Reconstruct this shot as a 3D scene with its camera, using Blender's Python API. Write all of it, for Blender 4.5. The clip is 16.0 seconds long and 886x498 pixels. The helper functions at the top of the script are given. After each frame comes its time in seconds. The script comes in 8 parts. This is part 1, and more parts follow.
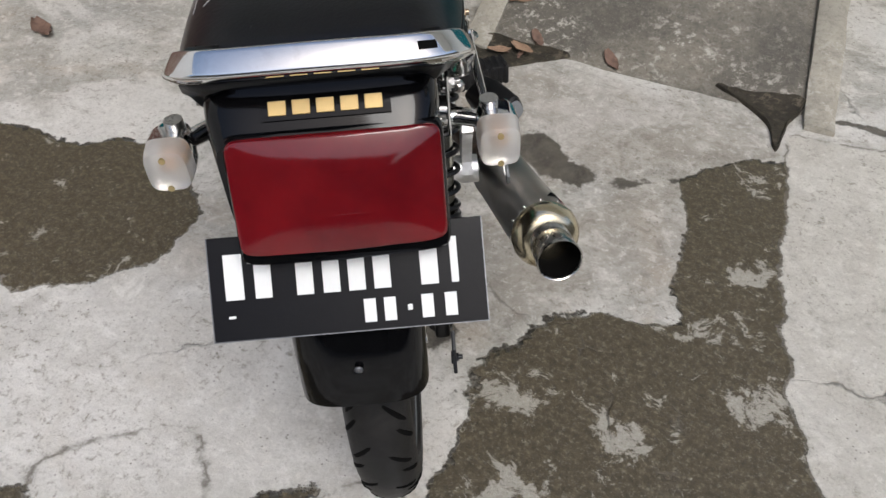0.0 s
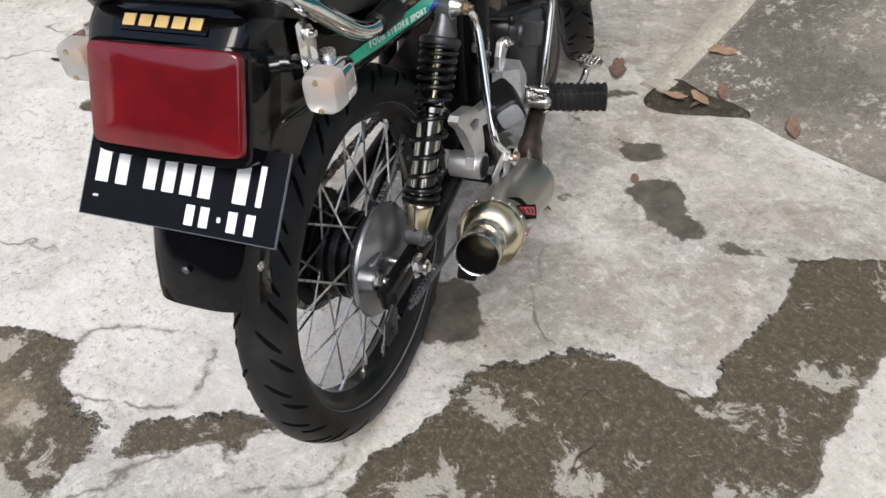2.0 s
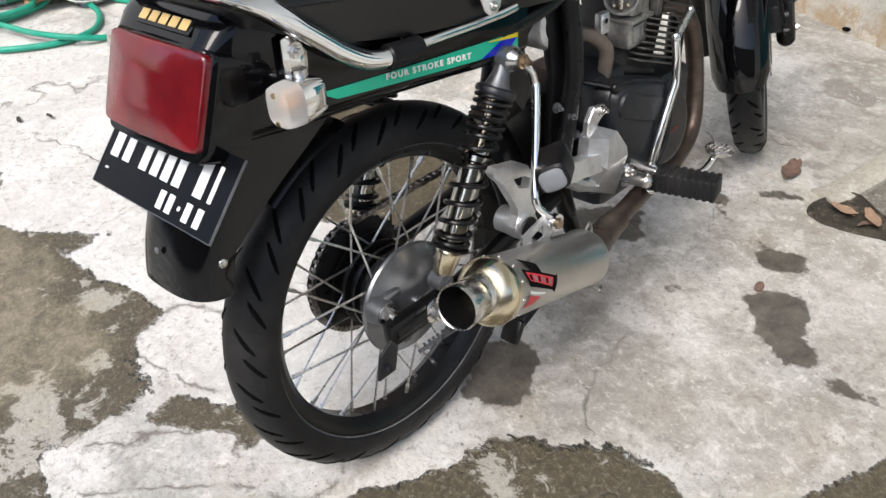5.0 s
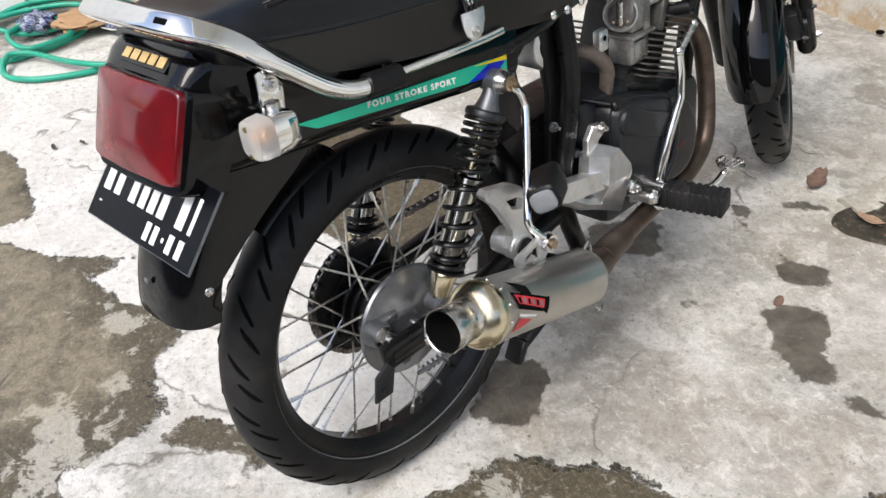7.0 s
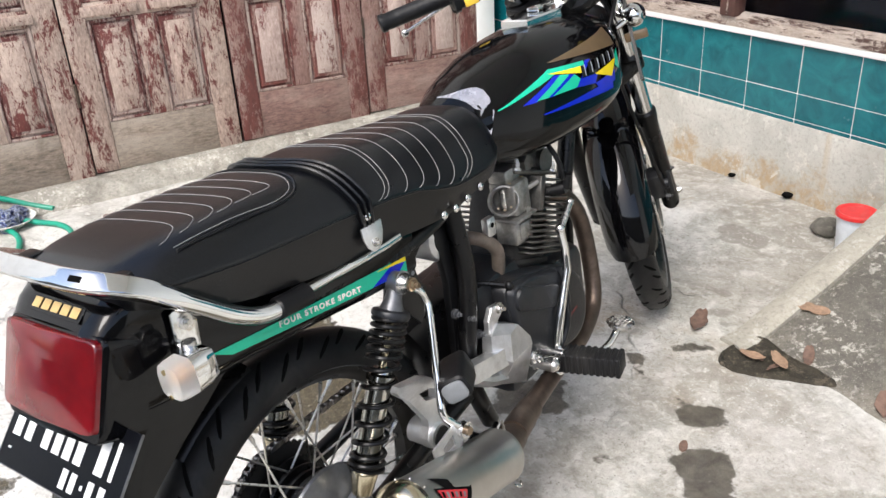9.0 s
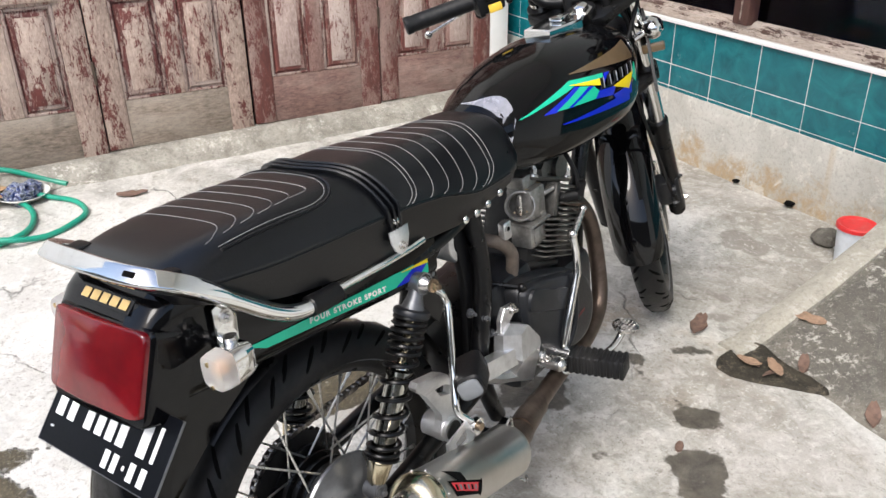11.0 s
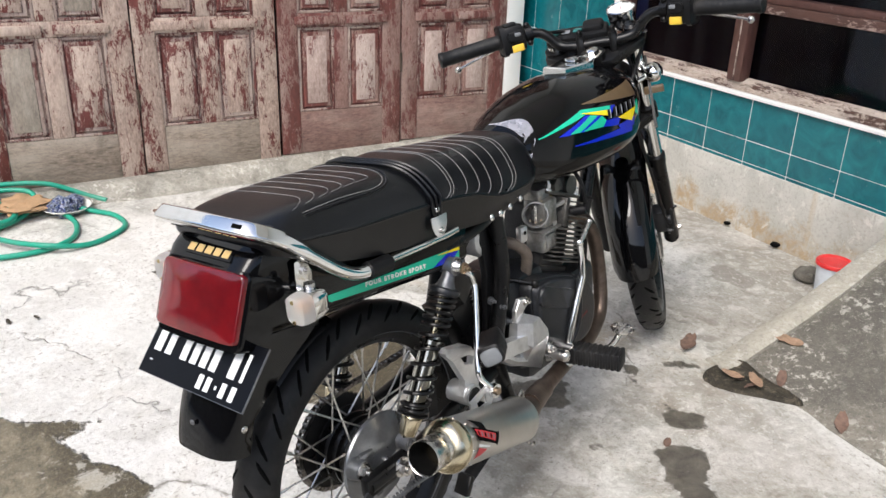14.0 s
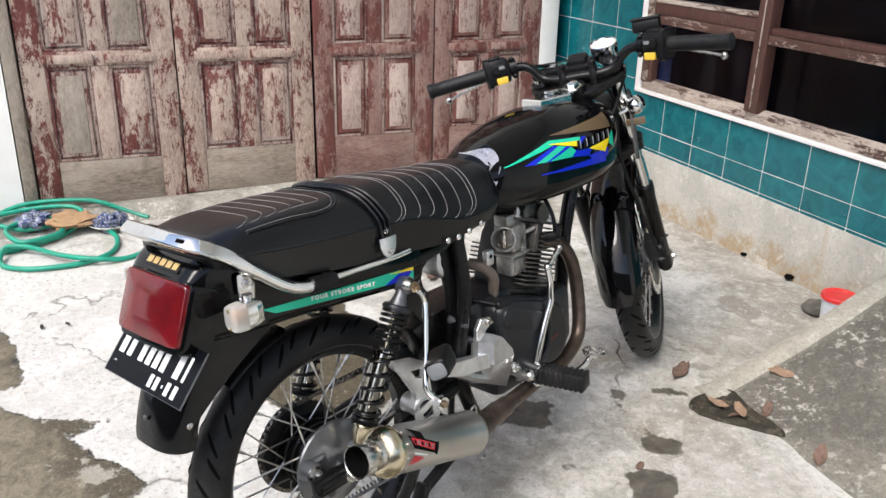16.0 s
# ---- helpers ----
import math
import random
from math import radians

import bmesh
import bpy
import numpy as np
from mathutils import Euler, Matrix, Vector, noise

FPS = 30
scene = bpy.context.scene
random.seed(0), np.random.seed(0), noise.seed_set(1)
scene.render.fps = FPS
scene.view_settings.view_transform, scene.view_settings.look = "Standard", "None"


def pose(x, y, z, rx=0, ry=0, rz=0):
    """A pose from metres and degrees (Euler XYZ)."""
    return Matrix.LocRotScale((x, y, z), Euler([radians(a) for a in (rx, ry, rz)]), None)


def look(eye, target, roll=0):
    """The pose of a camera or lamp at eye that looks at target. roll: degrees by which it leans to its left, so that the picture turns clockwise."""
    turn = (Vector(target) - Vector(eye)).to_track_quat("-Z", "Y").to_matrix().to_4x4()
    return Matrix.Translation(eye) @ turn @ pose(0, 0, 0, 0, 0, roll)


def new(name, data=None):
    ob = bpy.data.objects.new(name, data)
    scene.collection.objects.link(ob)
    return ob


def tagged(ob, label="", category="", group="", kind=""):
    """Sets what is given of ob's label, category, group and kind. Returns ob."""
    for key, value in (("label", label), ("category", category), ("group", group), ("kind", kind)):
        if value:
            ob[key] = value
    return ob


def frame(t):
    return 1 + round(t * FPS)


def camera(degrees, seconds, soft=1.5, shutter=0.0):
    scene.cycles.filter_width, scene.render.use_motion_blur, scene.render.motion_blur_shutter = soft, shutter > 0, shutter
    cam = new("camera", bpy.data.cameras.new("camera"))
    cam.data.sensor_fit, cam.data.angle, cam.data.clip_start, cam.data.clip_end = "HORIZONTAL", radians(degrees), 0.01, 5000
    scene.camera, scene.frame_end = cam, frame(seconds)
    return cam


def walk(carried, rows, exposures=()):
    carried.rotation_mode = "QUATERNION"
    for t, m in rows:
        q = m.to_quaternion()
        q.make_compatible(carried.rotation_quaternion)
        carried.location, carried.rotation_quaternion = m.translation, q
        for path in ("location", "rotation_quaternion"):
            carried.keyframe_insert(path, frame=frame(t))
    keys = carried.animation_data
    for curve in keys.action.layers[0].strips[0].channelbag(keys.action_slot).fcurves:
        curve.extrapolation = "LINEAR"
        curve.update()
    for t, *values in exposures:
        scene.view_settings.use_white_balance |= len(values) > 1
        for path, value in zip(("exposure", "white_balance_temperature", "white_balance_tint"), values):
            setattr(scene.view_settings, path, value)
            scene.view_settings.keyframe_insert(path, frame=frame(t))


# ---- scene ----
cam = camera(56.2, 16.0)
PATH = [
    (0, (0.294, -0.591, 1.074), (-0.197, 0.806, -0.270), 4.30),
    (0.5, (0.515, -0.612, 1.091), (-0.242, 0.727, -0.188), 2.60),
    (1, (0.614, -0.572, 1.069), (-0.323, 0.678, -0.179), 0.50),
    (1.5, (0.686, -0.543, 1.061), (-0.335, 0.640, -0.188), -0.10),
    (2, (0.709, -0.401, 1.047), (-0.422, 0.640, -0.233), 1.00),
    (2.5, (0.737, -0.286, 1.052), (-0.521, 0.599, -0.227), 1.10),
    (3, (0.828, -0.215, 1.077), (-0.602, 0.602, -0.059), 0.90),
    (3.5, (0.866, -0.176, 1.090), (-0.670, 0.555, 0.040), 1.60),
    (4, (0.868, -0.168, 1.051), (-0.655, 0.499, -0.061), 1.70),
    (4.5, (0.853, -0.169, 1.031), (-0.650, 0.456, -0.131), 1.40),
    (4.7, (0.850, -0.163, 1.025), (-0.647, 0.458, -0.146), 1.60),
    (6.8, (0.867, -0.090, 1.035), (-0.685, 0.385, -0.133), -1.40),
    (7, (0.871, -0.079, 1.041), (-0.683, 0.417, -0.116), -2.00),
    (7.5, (0.881, -0.066, 1.067), (-0.704, 0.501, -0.014), -3.50),
    (8, (0.873, -0.071, 1.089), (-0.725, 0.588, 0.084), -4.10),
    (8.5, (0.872, -0.079, 1.113), (-0.733, 0.676, 0.190), -3.80),
    (8.7, (0.869, -0.083, 1.119), (-0.739, 0.711, 0.233), -3.60),
    (10.8, (0.884, -0.136, 1.179), (-0.721, 0.667, 0.296), -0.80),
    (11, (0.886, -0.137, 1.178), (-0.707, 0.661, 0.269), -0.70),
    (11.5, (0.898, -0.146, 1.186), (-0.699, 0.655, 0.287), -0.70),
    (12, (0.904, -0.143, 1.194), (-0.721, 0.675, 0.363), -0.90),
    (12.5, (0.927, -0.139, 1.198), (-0.709, 0.686, 0.397), -1.20),
    (13, (0.947, -0.170, 1.199), (-0.690, 0.668, 0.411), -0.70),
    (13.5, (0.997, -0.230, 1.197), (-0.648, 0.594, 0.413), 0.30),
    (14, (1.084, -0.297, 1.181), (-0.555, 0.531, 0.390), 1.90),
    (14.5, (1.126, -0.328, 1.191), (-0.491, 0.533, 0.388), 3.80),
    (15, (1.164, -0.274, 1.186), (-0.469, 0.553, 0.380), 3.90),
    (15.5, (1.234, -0.179, 1.210), (-0.457, 0.564, 0.442), 2.30),
    (16, (1.249, -0.144, 1.216), (-0.481, 0.535, 0.476), 1.40),
]
EXPOSURES = [(0, 0.15), (0.5, 0.4), (1, 0.46), (1.5, 0.48), (2, 0.58), (3, 0.9), (3.5, 1.04), (4.5, 0.84), (7, 0.84), (8.5, 1.02), (11, 0.9), (13, 0.9), (14, 0.82), (16, 0.84)]
walk(cam, [(t, look(eye, target, roll)) for t, eye, target, roll in PATH], EXPOSURES)

# ---- world and light: bright overcast day, open sky ----
world = bpy.data.worlds.new("overcast_sky")
scene.world = world
world.use_nodes = True
wn = world.node_tree
sky = wn.nodes.new("ShaderNodeTexSky")
sky.sky_type = "NISHITA"
sky.sun_disc = False
sky.sun_elevation, sky.sun_rotation = radians(52), radians(144)
sky.air_density, sky.dust_density, sky.ozone_density = 1.0, 3.0, 0.8
wn.nodes["Background"].inputs["Strength"].default_value = 0.15
wn.links.new(sky.outputs[0], wn.nodes["Background"].inputs["Color"])
sun = new("sun", bpy.data.lights.new("sun", "SUN"))
sun.data.energy, sun.data.angle, sun.data.color = 1.5, radians(28), (0.985, 0.985, 0.985)
sun.matrix_world = look((2.6, -3.6, 5.6), (0, 0, 0))

SX, SY = 0.00492, 0.02638          # slope of the yard


def ground_z(x, y):
    return SX * x + SY * y


# ---- geometry helpers: every builder returns (verts, faces) ----
def join(*geos):
    V, F = [], []
    for v, f in geos:
        n = len(V)
        V += [tuple(p) for p in v]
        F += [tuple(i + n for i in q) for q in f]
    return V, F


def moved(geo, m):
    return [tuple(m @ Vector(p)) for p in geo[0]], geo[1]


def from_bm(bm):
    bm.verts.index_update()
    out = ([tuple(v.co) for v in bm.verts], [tuple(v.index for v in f.verts) for f in bm.faces])
    bm.free()
    return out


def box(c, s, bev=0.0, m=None, seg=2):
    bm = bmesh.new()
    bmesh.ops.create_cube(bm, size=1)
    for v in bm.verts:
        v.co = Vector((v.co.x * s[0], v.co.y * s[1], v.co.z * s[2]))
    if bev:
        bmesh.ops.bevel(bm, geom=list(bm.edges), offset=bev, segments=seg, affect="EDGES", profile=0.5)
    g = from_bm(bm)
    if m is not None:
        g = moved(g, m)
    return [(p[0] + c[0], p[1] + c[1], p[2] + c[2]) for p in g[0]], g[1]


def plate(poly, a, b, axis=0, bev=0.0):
    """A polygon in the plane across an axis, thick from a to b along it. axis 0: (y, z), 1: (x, z), 2: (x, y)."""
    bm = bmesh.new()

    def p3(u, v, w):
        return ((w, u, v), (u, w, v), (u, v, w))[axis]
    lo = [bm.verts.new(p3(u, v, a)) for u, v in poly]
    hi = [bm.verts.new(p3(u, v, b)) for u, v in poly]
    n = len(poly)
    bm.faces.new(lo[::-1])
    bm.faces.new(hi)
    for i in range(n):
        bm.faces.new((lo[i], lo[(i + 1) % n], hi[(i + 1) % n], hi[i]))
    bmesh.ops.recalc_face_normals(bm, faces=list(bm.faces))
    if bev:
        rim = [e for e in bm.edges if (e.verts[0] in lo) == (e.verts[1] in lo)]
        bmesh.ops.bevel(bm, geom=rim, offset=bev, segments=2, affect="EDGES", profile=0.5)
    return from_bm(bm)


def curve_pts(pts, k=6, closed=False):
    """A smooth line through the points."""
    P = [Vector(p) for p in pts]
    n = len(P)
    out = []
    for i in range(n if closed else n - 1):
        a, b, c, d = (P[(i + j) % n] if closed else P[min(max(i + j, 0), n - 1)] for j in (-1, 0, 1, 2))
        for s in range(k):
            t = s / k
            out.append(0.5 * ((2 * b) + (c - a) * t + (2 * a - 5 * b + 4 * c - d) * t * t + (3 * b - a - 3 * c + d) * t ** 3))
    if not closed:
        out.append(P[-1])
    return out


def tube(pts, r, n=12, closed=False, up=None, flat=(1, 1), k=0):
    """A tube along a line; r is one radius or one for each point; flat scales the section's width and height."""
    P = curve_pts(pts, k, closed) if k else [Vector(p) for p in pts]
    m = len(P)
    R = r if isinstance(r, (list, tuple)) else [r] * m
    if len(R) != m:
        R = [R[min(int(i * len(R) / m), len(R) - 1)] for i in range(m)]
    V, F, side = [], [], None
    for i, p in enumerate(P):
        t = (P[(i + 1) % m] - P[i - 1]) if closed else (P[min(i + 1, m - 1)] - P[max(i - 1, 0)])
        t.normalize()
        if up is not None:
            side = t.cross(Vector(up)).normalized()
        elif side is None:
            side = t.cross(Vector((0, 0, 1)) if abs(t.z) < 0.9 else Vector((0, 1, 0))).normalized()
        else:
            side = (side - t * side.dot(t)).normalized()
        u2 = side.cross(t)
        for j in range(n):
            a = 2 * math.pi * j / n
            V.append(tuple(p + R[i] * (math.cos(a) * side * flat[0] + math.sin(a) * u2 * flat[1])))
    for i in range(m if closed else m - 1):
        for j in range(n):
            F.append((i * n + j, i * n + (j + 1) % n, ((i + 1) % m) * n + (j + 1) % n, ((i + 1) % m) * n + j))
    if not closed:
        F.append(tuple(range(n))[::-1])
        F.append(tuple((m - 1) * n + j for j in range(n)))
    return V, F


def cyl(p0, p1, r0, r1=None, n=20):
    return tube([p0, p1], [r0, r0 if r1 is None else r1], n)


def lathe(profile, origin, direction, n=48, closed=False):
    """Turns (along, radius) pairs about an axis."""
    d = Vector(direction).normalized()
    s = d.cross(Vector((0, 0, 1)) if abs(d.z) < 0.9 else Vector((0, 1, 0))).normalized()
    u = s.cross(d)
    o = Vector(origin)
    V, F = [], []
    for a, r in profile:
        for j in range(n):
            w = 2 * math.pi * j / n
            V.append(tuple(o + d * a + r * (math.cos(w) * s + math.sin(w) * u)))
    m = len(profile)
    for i in range(m if closed else m - 1):
        for j in range(n):
            F.append((i * n + j, i * n + (j + 1) % n, ((i + 1) % m) * n + (j + 1) % n, ((i + 1) % m) * n + j))
    if not closed:
        F.append(tuple(range(n)))
        F.append(tuple((m - 1) * n + j for j in range(n))[::-1])
    return V, F


def loft(rings, caps=True, closed=True):
    n = len(rings[0])
    V = [tuple(p) for ring in rings for p in ring]
    F = []
    for i in range(len(rings) - 1):
        for j in range(n if closed else n - 1):
            F.append((i * n + j, i * n + (j + 1) % n, (i + 1) * n + (j + 1) % n, (i + 1) * n + j))
    if caps and closed:
        F.append(tuple(range(n))[::-1])
        F.append(tuple((len(rings) - 1) * n + j for j in range(n)))
    return V, F


def ball(c, r, n=14, s=(1, 1, 1)):
    prof = [(-r * math.cos(math.pi * i / 8), max(r * math.sin(math.pi * i / 8), r * 0.02)) for i in range(9)]
    V, F = lathe(prof, (0, 0, 0), (0, 0, 1), n)
    return [(c[0] + p[0] * s[0], c[1] + p[1] * s[1], c[2] + p[2] * s[2]) for p in V], F


def thick(rings, t):
    """A shell of thickness t (pushed along the rings' mean normal) from an open sheet of rings."""
    bm = bmesh.new()
    V, F = loft(rings, False, False)
    vs = [bm.verts.new(p) for p in V]
    for q in F:
        bm.faces.new([vs[i] for i in q])
    bmesh.ops.recalc_face_normals(bm, faces=list(bm.faces))
    bmesh.ops.solidify(bm, geom=list(bm.faces), thickness=t)
    return from_bm(bm)


def mesh_of(name, geo, material, smooth=40):
    me = bpy.data.meshes.new(name)
    me.from_pydata(geo[0], [], geo[1])
    bm = bmesh.new()
    bm.from_mesh(me)
    bmesh.ops.recalc_face_normals(bm, faces=list(bm.faces))
    bm.to_mesh(me)
    bm.free()
    if smooth:
        me.shade_smooth()
        me.set_sharp_from_angle(angle=radians(smooth))
    me.materials.append(material)
    return me


def part(name, geo, material, parent, label="", smooth=40):
    ob = new(name, mesh_of(name, geo, material, smooth))
    ob.parent = parent
    if label:
        ob["label"] = label
    return ob


def thing(name, geo, material, label, category, group="", kind="", smooth=40):
    return tagged(new(name, mesh_of(name, geo, material, smooth)), label, category, group, kind)


def root(name, m, label, category, group="", kind=""):
    ob = new(name)
    ob.matrix_world = m
    ob.empty_display_size = 0.05
    return tagged(ob, label, category, group, kind)


# ---- materials ----
def nodes_of(name):
    m = bpy.data.materials.new(name)
    m.use_nodes = True
    nt = m.node_tree
    return m, nt, nt.nodes["Principled BSDF"]


def link(nt, a, b):
    nt.links.new(a, b)


def noise_node(nt, scale, detail=4, rough=0.6, vec=None, distort=0.0):
    n = nt.nodes.new("ShaderNodeTexNoise")
    n.inputs["Scale"].default_value, n.inputs["Detail"].default_value = scale, detail
    n.inputs["Roughness"].default_value, n.inputs["Distortion"].default_value = rough, distort
    if vec is not None:
        link(nt, vec, n.inputs["Vector"])
    return n.outputs["Fac"]


def ramp(nt, fac, *stops):
    r = nt.nodes.new("ShaderNodeValToRGB")
    while len(r.color_ramp.elements) < len(stops):
        r.color_ramp.elements.new(0.5)
    for e, (p, c) in zip(r.color_ramp.elements, stops):
        e.position = p
        e.color = (*c, 1) if isinstance(c, tuple) else (c, c, c, 1)
    link(nt, fac, r.inputs["Fac"])
    return r.outputs["Color"]


def mix(nt, fac, a, b, mode="MIX"):
    n = nt.nodes.new("ShaderNodeMix")
    n.data_type, n.blend_type = "RGBA", mode
    for sock, v in (("Factor", fac), ("A", a), ("B", b)):
        s = [i for i in n.inputs if i.name == sock and (sock == "Factor" and i.type == "VALUE" or sock != "Factor" and i.type == "RGBA")][0]
        if isinstance(v, (int, float)):
            s.default_value = v
        elif isinstance(v, tuple):
            s.default_value = (*v, 1)
        else:
            link(nt, v, s)
    return [o for o in n.outputs if o.type == "RGBA"][0]


def calc(nt, op, a, b=0.0, c=None):
    n = nt.nodes.new("ShaderNodeMath")
    n.operation = op
    for i, v in enumerate((a, b, c)):
        if v is None:
            continue
        if isinstance(v, (int, float)):
            n.inputs[i].default_value = v
        else:
            link(nt, v, n.inputs[i])
    return n.outputs[0]


def coords(nt, scale=(1, 1, 1), world_space=False, loc=(0, 0, 0), rot=(0, 0, 0)):
    if world_space:
        src = nt.nodes.new("ShaderNodeNewGeometry").outputs["Position"]
    else:
        src = nt.nodes.new("ShaderNodeTexCoord").outputs["Object"]
    mp = nt.nodes.new("ShaderNodeMapping")
    mp.inputs["Scale"].default_value = scale
    mp.inputs["Location"].default_value = loc
    mp.inputs["Rotation"].default_value = rot
    link(nt, src, mp.inputs["Vector"])
    return mp.outputs[0]


def bump(nt, b, height, strength=0.3, dist=0.002):
    n = nt.nodes.new("ShaderNodeBump")
    n.inputs["Strength"].default_value, n.inputs["Distance"].default_value = strength, dist
    link(nt, height, n.inputs["Height"])
    link(nt, n.outputs[0], b.inputs["Normal"])


def plain(name, col, rough=0.5, metal=0.0, coat=0.0, var=0.25, scale=40.0, bmp=0.0, bscale=400.0, rvar=0.15, dirt=None, dirt_amt=0.35, spec=0.5):
    """A surface with fine grain, blotches and uneven gloss."""
    m, nt, b = nodes_of(name)
    v = coords(nt)
    f1 = noise_node(nt, scale, 5, 0.65, v)
    lo = tuple(c * (1 - var) for c in col)
    hi = tuple(min(c * (1 + var), 1) for c in col)
    c = ramp(nt, f1, (0.3, lo), (0.7, hi))
    if dirt is not None:
        f2 = noise_node(nt, scale * 0.35, 6, 0.7, v, 0.5)
        c = mix(nt, ramp(nt, f2, (0.5, 0.0), (0.72, dirt_amt)), c, dirt)
    link(nt, c, b.inputs["Base Color"])
    f3 = noise_node(nt, scale * 0.6, 6, 0.7, v)
    link(nt, calc(nt, "MULTIPLY_ADD", calc(nt, "SUBTRACT", f3, 0.5), 2 * rvar, rough), b.inputs["Roughness"])
    b.inputs["Metallic"].default_value = metal
    b.inputs["Coat Weight"].default_value = coat
    b.inputs["Coat Roughness"].default_value = 0.04
    b.inputs["Specular IOR Level"].default_value = spec
    if bmp:
        bump(nt, b, noise_node(nt, bscale, 3, 0.6, v), bmp)
    return m


M_GUARD = plain("black_gloss_guard_paint", (0.0022, 0.0022, 0.0026), 0.06, rvar=0.03, spec=0.42)
M_PAINT = plain("black_gloss_paint", (0.0022, 0.0022, 0.0026), 0.07, rvar=0.03, dirt=(0.012, 0.0115, 0.011), dirt_amt=0.12, spec=0.3)
M_VINYL = plain("black_vinyl", (0.0026, 0.003, 0.004), 0.29, var=0.15, bmp=0.16, bscale=320, rvar=0.045, spec=0.45)
M_THREAD = plain("white_thread", (0.27, 0.265, 0.26), 0.8, var=0.1)
M_CHROME = plain("chrome", (0.78, 0.78, 0.77), 0.08, 1.0, var=0.04, rvar=0.05, dirt=(0.35, 0.32, 0.28), dirt_amt=0.3)
M_STEEL = plain("brushed_steel", (0.62, 0.605, 0.58), 0.27, 1.0, var=0.12, scale=60, rvar=0.12, dirt=(0.25, 0.2, 0.15))
M_CAN = plain("brushed_can_steel", (0.5, 0.485, 0.455), 0.33, 1.0, var=0.05, scale=30, rvar=0.03, dirt=(0.4, 0.36, 0.3), dirt_amt=0.25)
M_SPOKE = plain("spoke_steel", (0.66, 0.65, 0.63), 0.28, 1.0, var=0.06, scale=30, rvar=0.05)
# chrome darkened and warmed: the shock's brownish reflection put into the colour
M_CHROMEDULL = plain("muted_warm_chrome", (0.46, 0.445, 0.4), 0.12, 1.0, var=0.12, scale=40, rvar=0.05, dirt=(0.12, 0.1, 0.07), dirt_amt=0.4)
M_GOLD = plain("heat_tinted_steel", (0.62, 0.545, 0.39), 0.22, 1.0, var=0.2, scale=18, rvar=0.08)
M_HEADER = plain("heat_browned_pipe", (0.105, 0.078, 0.062), 0.45, 0.85, var=0.35, scale=25, dirt=(0.3, 0.24, 0.2))
M_ALU = plain("cast_aluminium", (0.74, 0.745, 0.75), 0.34, 0.9, var=0.1, scale=50, bmp=0.12, bscale=700, dirt=(0.12, 0.1, 0.08))
M_ALUDARK = plain("dull_grey_metal", (0.16, 0.165, 0.175), 0.42, 0.75, var=0.25, scale=45, bmp=0.15, dirt=(0.05, 0.045, 0.04))
M_ENGINE = plain("dark_engine_paint", (0.0115, 0.013, 0.016), 0.38, 0.2, var=0.3, bmp=0.2, dirt=(0.07, 0.06, 0.05), dirt_amt=0.2)
M_FIN = plain("sooty_fin_metal", (0.13, 0.125, 0.115), 0.45, 0.75, var=0.35, scale=60, bmp=0.2, dirt=(0.05, 0.045, 0.04), dirt_amt=0.6)
M_BLACK = plain("black_frame_paint", (0.004, 0.004, 0.0043), 0.3, var=0.3, dirt=(0.03, 0.026, 0.023), dirt_amt=0.25, spec=0.3)
M_PLASTIC = plain("black_plastic", (0.0055, 0.0055, 0.006), 0.45, var=0.2, bmp=0.1, bscale=1200, spec=0.25)
M_RUBBER = plain("tyre_rubber", (0.0115, 0.0115, 0.012), 0.46, var=0.3, scale=30, bmp=0.2, bscale=600, dirt=(0.05, 0.047, 0.042), dirt_amt=0.4, spec=0.25)
# near-black for the shade inside grooves, slots and holes; also label print
M_GROOVE = plain("shade_and_print_black", (0.0025, 0.0025, 0.0025), 0.9, var=0.2, spec=0.1)
M_GREYCAP = plain("grey_plastic", (0.17, 0.18, 0.19), 0.5, var=0.15)
M_YELLOWBTN = plain("yellow_switch", (0.75, 0.5, 0.05), 0.45, var=0.1)
M_AMBER = plain("amber_plastic", (0.42, 0.2, 0.06), 0.3, var=0.2)
M_GREEN = plain("green_decal", (0.015, 0.5, 0.3), 0.2, spec=0.35, var=0.06, rvar=0.04)
M_BLUE = plain("blue_decal", (0.006, 0.02, 0.5), 0.2, spec=0.35, var=0.06, rvar=0.04)
M_YELLOW = plain("yellow_decal", (0.85, 0.68, 0.02), 0.2, spec=0.35, var=0.06, rvar=0.04)
M_BROWN = plain("bronze_decal", (0.11, 0.075, 0.04), 0.3, coat=0.3, var=0.15, rvar=0.05)
M_SILVERTXT = plain("silver_print", (0.55, 0.56, 0.6), 0.35, 0.3, var=0.1)
M_TANKPATCH = plain("pale_grey_tank_patch", (0.36, 0.36, 0.4), 0.25, 0.4, var=0.25, scale=60)
M_WHITEPRINT = plain("white_print", (0.78, 0.79, 0.78), 0.5, var=0.05)
M_GOLDPRINT = plain("gold_print", (0.6, 0.42, 0.17), 0.4, 0.2, var=0.1)
M_PLATE = plain("plate_black", (0.003, 0.0034, 0.005), 0.34, var=0.15, bmp=0.05, spec=0.14)
M_RED = plain("red_print", (0.55, 0.03, 0.04), 0.4, var=0.1)
M_BRASS = plain("brass", (0.6, 0.48, 0.25), 0.3, 0.9, var=0.2)
M_PLATEMETAL = plain("polished_grey_metal", (0.27, 0.28, 0.295), 0.3, 0.8, var=0.2, scale=30, rvar=0.1, dirt=(0.07, 0.06, 0.05), dirt_amt=0.3)
